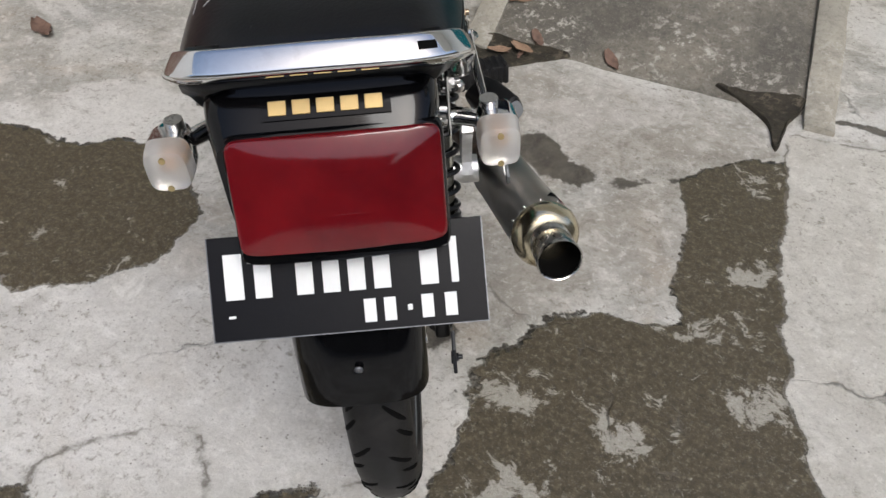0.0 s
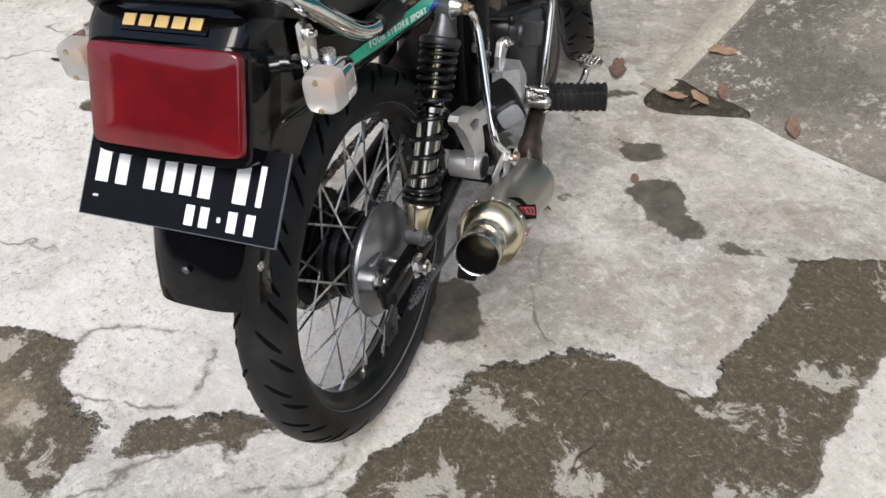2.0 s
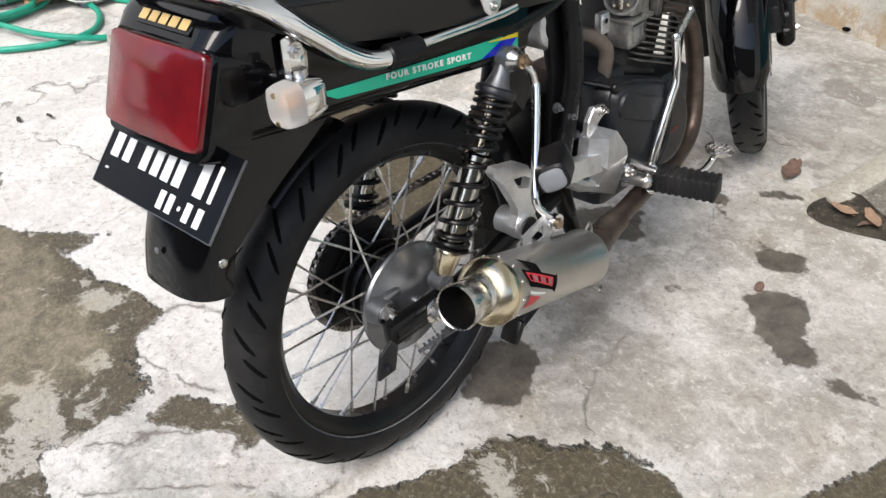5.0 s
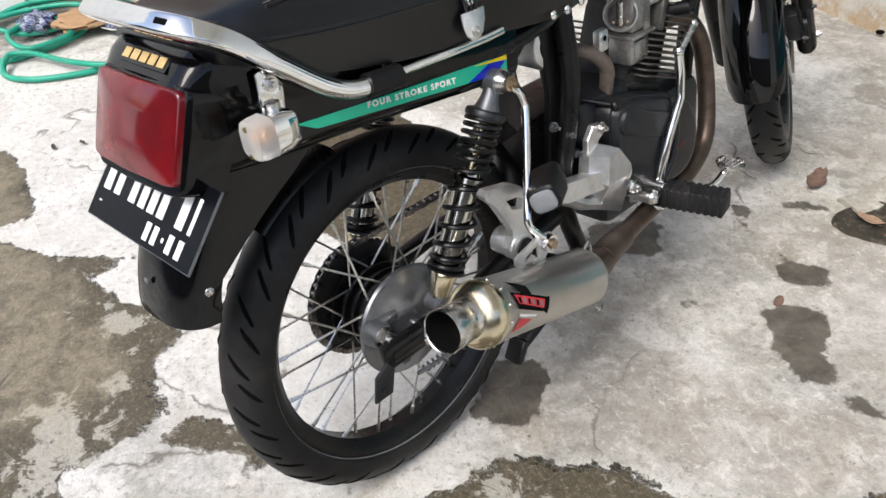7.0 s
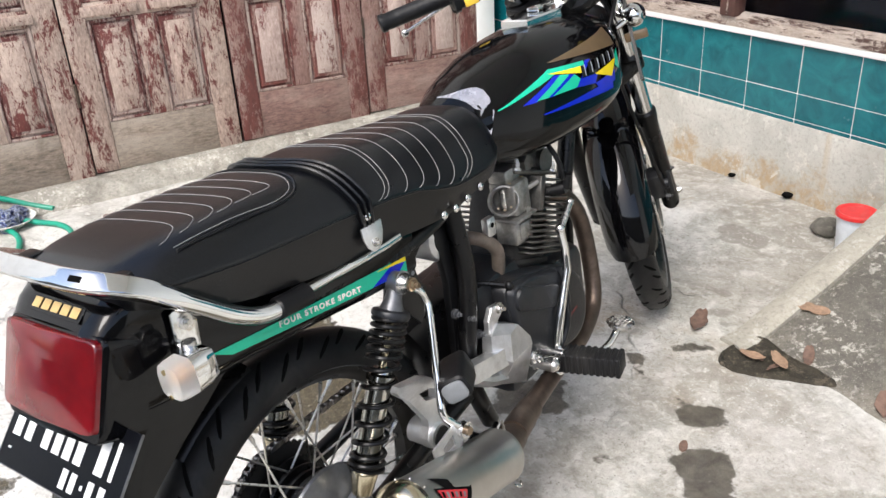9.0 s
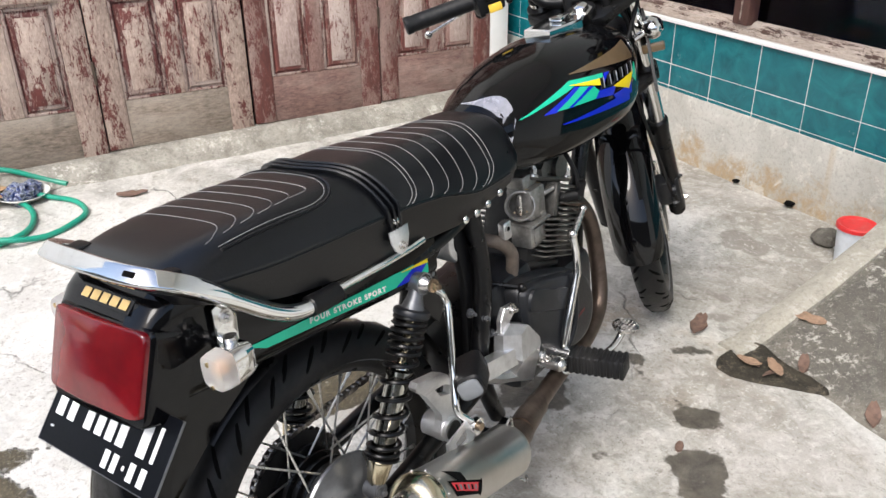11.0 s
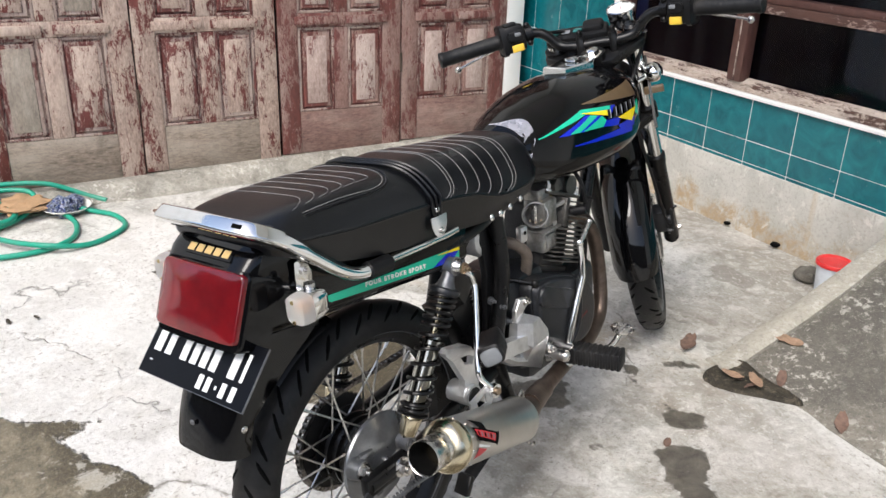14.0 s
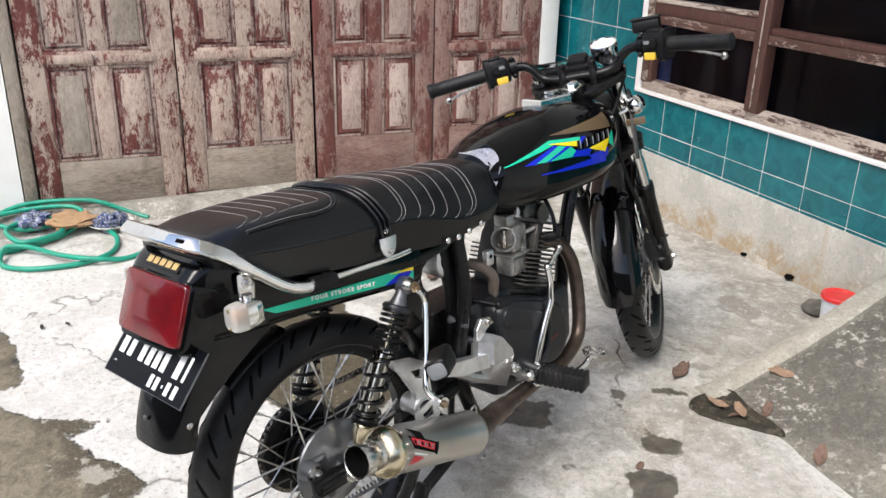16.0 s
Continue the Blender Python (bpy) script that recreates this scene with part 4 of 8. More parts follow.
def build_threshold():
    rows = []
    for i in range(221):
        y = -0.75 + 2.72 * i / 220
        w = noise.noise((y * 4, 0.2, 0)) * 0.014 + noise.noise((y * 14, 1.2, 0)) * 0.009 + noise.noise((y * 45, 2.2, 0)) * 0.005
        z = ground_z(DOOR_X, y)
        row = [(DOOR_X - 0.2, y, z - 0.05), (DOOR_X - 0.2, y, z + 0.056), (DOOR_X + 0.02, y, z + 0.058)]
        for k, (dx, dz) in enumerate(((0.04, 0.056), (0.06, 0.049), (0.078, 0.036), (0.095, 0.024), (0.115, 0.013), (0.14, 0.004))):
            row.append((DOOR_X + dx + w, y, z + dz + 0.007 * noise.noise((y * 22, dx * 40, 3.0)) + 0.004 * noise.noise((y * 60, dx * 90, 5.0))))
        rows.append(row + [(DOOR_X + 0.16 + w, y, z - 0.02)])
    return thing("threshold", loft(rows), M_THRESHOLD, "rough cement threshold under the doors", "threshold", kind="structure", smooth=30)


build_threshold()
thing("door_jamb", box((DOOR_X - 0.02, -0.548, 1.12), (0.07, 0.05, 2.13), 0.005), M_DOOR_B, "weathered wooden door jamb", "trim", kind="structure")
thing("door_head", box((DOOR_X - 0.02, 0.63, 2.16), (0.07, 2.3, 0.07), 0.005), M_DOOR_B, "weathered wooden door head", "trim", kind="structure")


def raised_panel(y0, y1, z0, z1, x):
    """A sunk panel whose field stands up with a bevelled border."""
    b = 0.022
    return join(box((x - 0.014, (y0 + y1) / 2, (z0 + z1) / 2), (0.01, y1 - y0, z1 - z0)),
                loft([[(x - 0.009, u, v) for u, v in ((y0 + 0.006, z0 + 0.006), (y1 - 0.006, z0 + 0.006), (y1 - 0.006, z1 - 0.006), (y0 + 0.006, z1 - 0.006))],
                      [(x - 0.0085, u, v) for u, v in ((y0 + b * 0.7, z0 + b * 0.7), (y1 - b * 0.7, z0 + b * 0.7), (y1 - b * 0.7, z1 - b * 0.7), (y0 + b * 0.7, z1 - b * 0.7))],
                      [(x + 0.001, u, v) for u, v in ((y0 + b, z0 + b), (y1 - b, z0 + b), (y1 - b, z1 - b), (y0 + b, z1 - b))]]))


def door_leaf(name, y0, y1, fold, frame_mat, panel_mats, label, zb):
    """One leaf: stiles, rails, and pairs of panels; fold turns it a little about its edge."""
    d = root(name, pose(DOOR_X, y0, 0, 0, 0, fold), label, "door", "folding door leaves", "structure")
    w = y1 - y0 - 0.001
    st, mu = w * 0.155, w * 0.115
    pw = (w - 2 * st - mu) / 2
    x, t = 0.0, 0.035
    rails = ((zb, zb + 0.19), (0.625, 0.685), (1.17, 1.23), (1.78, 1.84), (2.02, 2.12))

    def bx(nm, a, b, c, e, dx=0.0, mat=frame_mat):
        return part(nm, box((x - t / 2 + dx, (a + b) / 2, (c + e) / 2), (t, b - a, e - c), 0.003), mat, d)
    bx("stile", 0.002, st, zb, 2.12)
    bx("stile", w - st, w, zb, 2.12)
    for i, (c, e) in enumerate(rails):
        bx("rail", st + 0.0005, w - st - 0.0005, c, e, -0.001 if i else -0.003, frame_mat if i else (M_KICK_A if frame_mat is M_DOOR_A else M_KICK_C))
    for i in range(4):
        c, e = rails[i][1], rails[i + 1][0]
        bx("mullion", st + pw, st + pw + mu, c + 0.0005, e - 0.0005, -0.002)
        for k in range(2):
            a = st + k * (pw + mu)
            mat = panel_mats[(i + k) % len(panel_mats)]
            panel = part("panel", raised_panel(a + 0.001, a + pw - 0.001, c + 0.001, e - 0.001, x - 0.003), M_BEAD if frame_mat is M_DOOR_A else M_DOOR_C, d)
            part("panel_field", box((x - 0.004, a + pw / 2, (c + e) / 2), (0.012, pw - 0.072, e - c - 0.072), 0.004), mat, panel)
            # bead round the panel
            bd = []
            for u0, u1, v0, v1 in ((a, a + 0.012, c, e), (a + pw - 0.012, a + pw, c, e), (a + 0.012, a + pw - 0.012, c, c + 0.012), (a + 0.012, a + pw - 0.012, e - 0.012, e)):
                bd.append(box((x - 0.008, (u0 + u1) / 2, (v0 + v1) / 2), (0.012, u1 - u0 - 0.001, v1 - v0 - 0.001), 0.003))
            part("bead", join(*bd), M_BEAD, d)
        # small cap moulding over the lower panels
        if i == 0:
            for k in range(2):
                a = st + k * (pw + mu)
                part("moulding", box((x + 0.004, a + pw / 2, e + 0.03), (0.016, pw + 0.03, 0.036), 0.004), frame_mat, d)
    return d


door_leaf("door_1", -0.518, 0.078, 0.0, M_DOOR_A, [M_DOOR_B, M_DOOR_A], "weathered folding door leaf with peeling maroon paint and bleached panels", 0.04)
door_leaf("door_2", 0.081, 0.66, 0.4, M_DOOR_A, [M_DOOR_A], "weathered folding door leaf with flaking maroon paint", 0.054)
door_leaf("door_3", 0.668, 1.235, -0.6, M_DOOR_C, [M_PANEL_C], "faded red folding door leaf with worn panels", 0.069)
door_leaf("door_4", 1.239, 1.79, 0.0, M_DOOR_C, [M_PANEL_C], "faded red folding door leaf with worn panels", 0.084)
for y, z in ((0.079, 0.36), (0.079, 1.2), (-0.52, 0.42), (1.237, 0.45)):
    thing("hinge", join(cyl((DOOR_X + 0.004, y, z - 0.04), (DOOR_X + 0.004, y, z + 0.04), 0.006), ball((DOOR_X + 0.004, y, z + 0.043), 0.006)), M_HEADER, "rusty butt hinge between door leaves", "hinge", "door hinges")

# walls added out of view, sized to darken reflections in the black parts
thing("wall_east", box((3.9, -1.5, 0.75), (0.2, 8.0, 1.7)), M_RAMP, "unseen grey wall added to darken reflections", "wall", kind="structure")
thing("wall_south", box((0.6, -5.0, 1.15), (6.4, 0.2, 2.7)), M_RAMP, "unseen grey wall added to darken reflections", "wall", kind="structure")


def build_tiles():
    """Glazed tiles, cut at the plinth, the window and the corner."""
    holder = root("wall_tiles", WALL_TURN, "teal glazed wall tiles with white joints", "tiles", kind="structure")
    cache = {}
    gap = 0.0024

    def put_tile(x0, x1, z0, z1):
        if x1 - x0 < 0.012 or z1 - z0 < 0.008:
            return
        key = (round(x1 - x0, 3), round(z1 - z0, 3))
        if key not in cache:
            cache[key] = mesh_of("tile", box((0, 0, 0), (key[0] - gap, 0.008, key[1] - gap), 0.0015, seg=1), M_TILE, 0)
        t = new("tile", cache[key])
        t.parent = holder
        t.location = ((x0 + x1) / 2, WALL_Y + 0.007 + 0.0006 * random.uniform(-1, 1), (z0 + z1) / 2)
    for c in range(-6, 11):
        for r in range(-1, 4):
            x0, z0 = COL_X + c * TILE, ROW_Z + r * TILE
            x1, z1 = x0 + TILE, z0 + TILE
            x0, z0 = max(x0, CORNER_X), max(z0, TILE_LOW)
            if r < 0:
                put_tile(x0, x1, TILE_LOW - 0.0135, TILE_LOW)
            if x0 + 0.002 < WIN_X0 - 0.028 < x1 - 0.002 and z1 > WIN_Z0:
                put_tile(x0, WIN_X0 - 0.028, z0, z1)
                continue
            if WIN_X0 - 0.026 < x1 and x0 < WIN_X1 + 0.028:
                z1 = min(z1, WIN_Z0)
            put_tile(x0, x1, z0, z1)


# ---- the motorcycle: x to its right, y ahead, z up from the rear tyre's foot ----
M_BIKE = Matrix.Translation((0.04, 0.025, 0.0)) @ Matrix.Rotation(radians(26.0), 4, "Z") @ Matrix.Rotation(radians(1.25), 4, "X") @ Matrix.Rotation(radians(-6.5), 4, "Y")
bike = root("motorcycle", M_BIKE, "black street motorcycle leaning on its side stand in the yard", "motorcycle")
RA = Vector((0, 0.136, 0.272))      # rear axle
RAKE, STEER = radians(26), radians(27)
HEAD_P = Vector((0, 1.0, 0.80))     # a point on the steering axis
AXIS = Vector((0, -math.sin(RAKE), math.cos(RAKE)))
S_ROT = Matrix.Translation(HEAD_P) @ Matrix.Rotation(radians(1.4), 4, "Y") @ Matrix.Rotation(STEER, 4, AXIS) @ Matrix.Translation(-HEAD_P)
FA = Vector((0, 1.365, 0.285))      # front axle with the bars straight


def ring_rr(y, hw, z0, z1, p=5.0, n=36, xc=0.0, flat_bottom=False):
    zc, hh = (z0 + z1) / 2, (z1 - z0) / 2
    out = []
    for i in range(n):
        a = 2 * math.pi * i / n
        c, s = math.cos(a), math.sin(a)
        out.append((xc + hw * math.copysign(abs(c) ** (2 / p), c), y, zc + hh * math.copysign(abs(s) ** (2 / p), s)))
    return out


def spline1(table, u):
    """Smooth interpolation in rows of (u, a, b, ...)."""
    if u <= table[0][0]:
        return table[0][1:]
    for r0, r1 in zip(table, table[1:]):
        if u <= r1[0]:
            t = (u - r0[0]) / (r1[0] - r0[0])
            i = table.index(r0)
            rm, rp = table[max(i - 1, 0)], table[min(i + 2, len(table) - 1)]
            return tuple(0.5 * (2 * b + (c - a) * t + (2 * a - 5 * b + 4 * c - d) * t * t + (3 * b - a - 3 * c + d) * t ** 3) for a, b, c, d in zip(rm[1:], r0[1:], r1[1:], rp[1:]))
    return table[-1][1:]


def nut(p, d, r=0.009, h=0.01):
    p, d = Vector(p), Vector(d).normalized()
    return join(cyl(p, p + d * h, r, n=6), cyl(p + d * h * 0.9, p + d * (h + 0.005), r * 0.55, n=10), cyl(p - d * 0.002, p + d * 0.002, r * 1.45, n=16))


def build_wheel(name, c, R, rc, spokes, label, steer=None, disc=False):
    m = steer if steer is not None else Matrix.Identity(4)
    w = part(name, moved(cyl(c - Vector((0.085, 0, 0)), c + Vector((0.085, 0, 0)), 0.008), m), M_STEEL, bike, label)
    w["label"] = label
    ri = R - 0.058
    prof = []
    for i in range(19):                       # tread and side walls
        a = radians(-108 + 216 * i / 18)
        prof.append((rc * math.sin(a) * 1.02, R - rc + rc * math.cos(a) * (1.0 if abs(a) < 1.2 else 1.0)))
    prof = [(-0.024, ri + 0.004)] + prof + [(0.024, ri + 0.004)]
    part("tyre", moved(lathe(prof, c, (1, 0, 0), 96, closed=True), m), M_RUBBER, w, "black tyre with slanted tread grooves")
    # black strips laid along the tread stand in for the grooves' shade
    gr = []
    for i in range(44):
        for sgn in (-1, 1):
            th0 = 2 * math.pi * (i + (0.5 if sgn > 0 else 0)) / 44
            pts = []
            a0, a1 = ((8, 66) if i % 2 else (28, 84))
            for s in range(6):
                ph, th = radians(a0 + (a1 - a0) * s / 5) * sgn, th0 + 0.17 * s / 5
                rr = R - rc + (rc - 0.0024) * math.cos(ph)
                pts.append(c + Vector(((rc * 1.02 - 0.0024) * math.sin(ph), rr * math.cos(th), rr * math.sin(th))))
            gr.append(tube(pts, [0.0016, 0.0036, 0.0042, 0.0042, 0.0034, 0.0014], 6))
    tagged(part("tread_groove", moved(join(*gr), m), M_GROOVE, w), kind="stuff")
    rim = [(-0.027, ri + 0.007), (-0.0285, ri + 0.005), (-0.0265, ri - 0.002), (-0.018, ri - 0.009), (-0.011, ri - 0.016), (0.011, ri - 0.016), (0.018, ri - 0.009), (0.0265, ri - 0.002), (0.0285, ri + 0.005), (0.027, ri + 0.007), (0.018, ri + 0.002), (-0.018, ri + 0.002)]
    part("rim", moved(lathe(rim, c, (1, 0, 0), 96, closed=True), m), M_BLACK, w, "black painted rim")
    part("rim_stripe", moved(lathe([(0.0285, ri + 0.0062), (0.0308, ri + 0.0062), (0.0312, ri + 0.0075), (0.029, ri + 0.0078)], c, (1, 0, 0), 96, closed=True), m), M_GREYCAP, w, "thin pale line round the rim")
    unit = mesh_of("spoke", join(cyl((0, 0, 0), (0, 0, 1), 0.0017, n=6), cyl((0, 0, 0.9), (0, 0, 1), 0.0031, n=6)), M_SPOKE)
    for i in range(spokes):
        side = 1 if i % 2 else -1
        th = 2 * math.pi * i / spokes
        lean = (0.62 if (i // 2) % 2 else -0.62)
        a = c + Vector((0.03 * side, 0.056 * math.cos(th + lean), 0.056 * math.sin(th + lean)))
        b = c + Vector((0.006 * side, (ri - 0.015) * math.cos(th), (ri - 0.015) * math.sin(th)))
        d = b - a
        o = new("spoke", unit)
        o.parent = w
        o.matrix_local = m @ Matrix.LocRotScale(a, d.to_track_quat("Z", "Y"), (1, 1, d.length))
    return w


def at(pts, m):
    return [tuple(m @ Vector(p)) for p in pts]


# rear wheel with its drum brake, sprocket and chain
rear = build_wheel("rear_wheel", RA, 0.272, 0.0372, 36, "rear spoked wheel with black rim and drum brake")
part("hub", lathe([(-0.052, 0.02), (-0.052, 0.05), (-0.044, 0.072), (-0.038, 0.074), (-0.036, 0.06), (-0.028, 0.058), (-0.026, 0.066), (-0.022, 0.066), (-0.02, 0.057), (-0.01, 0.056), (-0.008, 0.064), (-0.004, 0.064), (-0.002, 0.056), (0.008, 0.057), (0.01, 0.066), (0.014, 0.066), (0.016, 0.058), (0.022, 0.062), (0.023, 0.075), (0.032, 0.078), (0.034, 0.07), (0.036, 0.02)], RA, (1, 0, 0), 48), M_BLACK, rear, "black ribbed hub")
for k in range(6):
    a = math.pi * k / 3 + 0.3
    part("sprocket_bolt", nut((-0.052, RA.y + 0.042 * math.cos(a), RA.z + 0.042 * math.sin(a)), (-1, 0, 0), 0.007, 0.008), M_STEEL, rear)
for k in range(18):
    a = 2 * math.pi * k / 18
    part("hub_boss", ball((0.031, RA.y + 0.072 * math.cos(a), RA.z + 0.072 * math.sin(a)), 0.0055, 8), M_BLACK, rear)
part("brake_plate", lathe([(0.032, 0.08), (0.037, 0.084), (0.041, 0.082), (0.0425, 0.0775), (0.045, 0.073), (0.052, 0.052), (0.0555, 0.034), (0.057, 0.02), (0.057, 0.005)], RA, (1, 0, 0), 64), M_PLATEMETAL, rear, "polished grey brake plate")
part("cam_boss", join(lathe([(0.0, 0.022), (0.014, 0.0185), (0.02, 0.017), (0.021, 0.01)], (0.043, 0.074, 0.29), (1, 0, 0), 24), box((0.05, 0.095, 0.305), (0.014, 0.03, 0.016), 0.005)), M_PLATEMETAL, rear)
part("cam_nut", nut((0.063, 0.074, 0.29), (1, 0, 0), 0.0105, 0.012), M_STEEL, rear)
part("axle_nut", nut((0.092, RA.y, RA.z), (1, 0, 0), 0.0125, 0.014), M_STEEL, rear)
part("brake_arm", plate([(0.074, 0.288), (0.09, 0.288), (0.094, 0.262), (0.108, 0.242), (0.105, 0.232), (0.094, 0.232), (0.086, 0.245), (0.076, 0.266)], 0.066, 0.072, bev=0.002), M_ALUDARK, rear, "dull metal brake arm")
part("brake_rod", tube([(0.09, 0.1, 0.222), (0.1, RA.y + 0.2, RA.z - 0.06), (0.11, RA.y + 0.5, RA.z - 0.05)], 0.003, 8), M_ALUDARK, bike)
part("brake_spring", tube([(0.09 + 0.006 * math.cos(i * 0.9), 0.11 + i * 0.0013, 0.222 + 0.006 * math.sin(i * 0.9)) for i in range(70)], 0.0012, 5), M_ALUDARK, bike)
spx = -0.066
teeth = []
for i in range(84):
    a = 2 * math.pi * i / 84
    r = 0.09 if (i % 2) else 0.0845
    teeth.append((RA.y + r * math.cos(a), RA.z + r * math.sin(a)))
part("sprocket", plate(teeth, spx - 0.003, spx + 0.003), M_SOOT, rear, "steel chain sprocket")
FS = Vector((spx, 0.56, 0.33))
links = []
path = []
d = math.hypot(FS.y - RA.y, FS.z - RA.z)
up_a = math.atan2(FS.z - RA.z, FS.y - RA.y)
n_arc = 22
for i in range(n_arc + 1):
    a = up_a + radians(96) + radians(168) * i / n_arc
    path.append((RA.y + 0.09 * math.cos(a), RA.z + 0.09 * math.sin(a)))
top, low = path[0], path[-1]
n_run = 34
run_t = [(top[0] + (FS.y - 0.0 - top[0]) * i / n_run, top[1] + (FS.z + 0.03 - top[1]) * i / n_run) for i in range(n_run, 0, -1)]
run_b = [(low[0] + (FS.y - low[0]) * i / n_run, low[1] + (FS.z - 0.03 - low[1]) * i / n_run - 0.012 * math.sin(math.pi * i / n_run)) for i in range(1, n_run + 1)]
full = run_t + path + run_b
for i, ((y, z), (y2, z2)) in enumerate(zip(full, full[1:])):
    a = math.atan2(z2 - z, y2 - y)
    mm = Matrix.Translation((spx, (y + y2) / 2, (z + z2) / 2)) @ Matrix.Rotation(a, 4, "X")
    ln = math.hypot(y2 - y, z2 - z)
    off = 0.0052 if i % 2 else 0.0036
    for s in (-1, 1):
        links.append(moved(box((s * off, 0, 0), (0.0014, ln * 1.35, 0.0085), 0.0006, seg=1), mm))
    links.append(moved(cyl((-0.0065, ln / 2, 0), (0.0065, ln / 2, 0), 0.0037, n=8), mm))
part("chain", join(*links), M_CHAIN, bike, "greasy steel drive chain")

# swing arm and stands
for s in (-1, 1):
    part("swing_arm", join(tube([(s * 0.078, 0.065, RA.z), (s * 0.08, 0.2, RA.z + 0.004), (s * 0.07, 0.47, 0.315)], 0.0155, 14), box((s * 0.08, 0.09, RA.z), (0.02, 0.07, 0.036), 0.005)), M_BLACK, bike)
part("chain_adjuster", join(plate([(0.02, 0.225), (0.05, 0.225), (0.06, 0.26), (0.05, 0.275), (0.028, 0.262)], 0.09, 0.095, bev=0.001), nut((0.09, 0.035, 0.24), (1, 0, 0), 0.006, 0.008)), M_ENGINE, bike)
part("centre_stand", join(tube([(0.105, 0.47, 0.235), (0.104, 0.38, 0.19), (0.1, 0.3, 0.152)], 0.0105, 10, flat=(1.4, 0.7)), box((0.1, 0.288, 0.146), (0.032, 0.04, 0.014), 0.004, Matrix.Rotation(radians(60), 4, "X")),
                          tube([(0.105, 0.45, 0.21), (-0.105, 0.45, 0.21)], 0.008, 10), tube([(-0.105, 0.47, 0.235), (-0.104, 0.38, 0.19), (-0.1, 0.3, 0.152)], 0.0105, 10)), M_BLACK, bike, "black centre stand folded up, with a muddy foot")
part("side_stand", join(tube([(-0.10, 0.60, 0.2), (-0.14, 0.63, 0.1), (-0.175, 0.655, -0.012)], 0.009, 10), box((-0.178, 0.657, -0.014), (0.04, 0.06, 0.006), 0.002)), M_BLACK, bike)


# shock absorbers
def build_shock(s):
    lo, hi = Vector((s * 0.089, 0.153, 0.312)), Vector((s * 0.105, 0.29, 0.588))
    d = hi - lo
    u = d.normalized()

    def on(t):
        return lo + d * t
    body = part("shock_absorber", join(cyl(on(0.12), on(0.56), 0.0172, n=32), lathe([(0, 0.0172), (0.003, 0.02), (0.01, 0.02), (0.013, 0.015), (0.02, 0.013), (0.022, 0.007)], on(0.55), u, 32), cyl(on(0.0), on(0.08), 0.011, n=16)), M_CHROMEDULL, bike, "shock absorber with chrome body and black coil spring")
    part("damper_collar", lathe([(0, 0.0125), (0.003, 0.0145), (0.03, 0.0185), (0.034, 0.019), (0.036, 0.018)], on(0.035), u, 32), M_GOLD, body, "gold tinted collar")
    part("damper_rod", cyl(on(0.58), on(0.88), 0.0058, n=14), M_GOLD, body)
    side = u.cross(Vector((1, 0, 0))).normalized()
    side2 = u.cross(side)

    def helix(rows, r, w):
        """rows of (turn, height)"""
        pts = []
        n = int((rows[-1][0] - rows[0][0]) * 22)
        for i in range(n + 1):
            k = rows[0][0] + (rows[-1][0] - rows[0][0]) * i / n
            t, a = spline1(rows, k)[0], 2 * math.pi * k
            pts.append(on(t) + r * (math.cos(a) * side + math.sin(a) * side2))
        return tube(pts, w, 8)
    part("coil_spring", helix([(0, 0.17), (1, 0.195), (2, 0.24), (3, 0.32), (4, 0.4), (5, 0.485), (6, 0.57), (7, 0.64), (8, 0.685), (9, 0.72), (10, 0.755), (11, 0.79), (12, 0.82), (13, 0.845)], 0.0228, 0.0034), M_BLACK, body, "black coil spring, wound closer at the top")
    part("spring_seat", lathe([(0, 0.018), (0.002, 0.0265), (0.005, 0.0265), (0.007, 0.019)], on(0.15), u, 32), M_BLACK, body)
    part("spring_seat", lathe([(0, 0.018), (0.001, 0.0268), (0.005, 0.0275), (0.009, 0.026), (0.011, 0.0205)], on(0.842), u, 32), M_ENGINE, body, "dull grey spring cap")
    part("top_neck", lathe([(0, 0.0185), (0.006, 0.0155), (0.018, 0.0115), (0.034, 0.0105)], on(0.872), u, 24), M_ALUDARK, body, "grey metal neck")
    part("top_eye", join(cyl(hi - Vector((s * 0.016, 0, 0)), hi + Vector((s * 0.012, 0, 0)), 0.0145, n=28), cyl(hi + Vector((s * 0.009, 0, 0)), hi + Vector((s * 0.012, 0, 0)), 0.0165, n=28)), M_PLATEMETAL, body, "grey metal eye")
    part("bush", lathe([(0, 0.0145), (0.003, 0.0138), (0.01, 0.0095), (0.014, 0.009)], hi + Vector((s * 0.012, 0, 0)), (s, 0, 0), 24), M_STEEL, body)
    part("top_nut", join(nut(hi + Vector((s * 0.028, 0, 0)), (s, 0, 0), 0.0068, 0.007), cyl(hi + Vector((s * 0.034, 0, 0)), hi + Vector((s * 0.04, 0, 0)), 0.004, n=12)), M_BRASSY, body, "rusty brass-coloured nut")
    part("low_eye", join(cyl(lo - Vector((0.012, 0, 0)), lo + Vector((0.012, 0, 0)), 0.0135, n=20), nut(lo + Vector((s * 0.012, 0, 0)), (s, 0, 0), 0.0075, 0.005)), M_ALUDARK, body)
    return body


build_shock(1)
build_shock(-1)

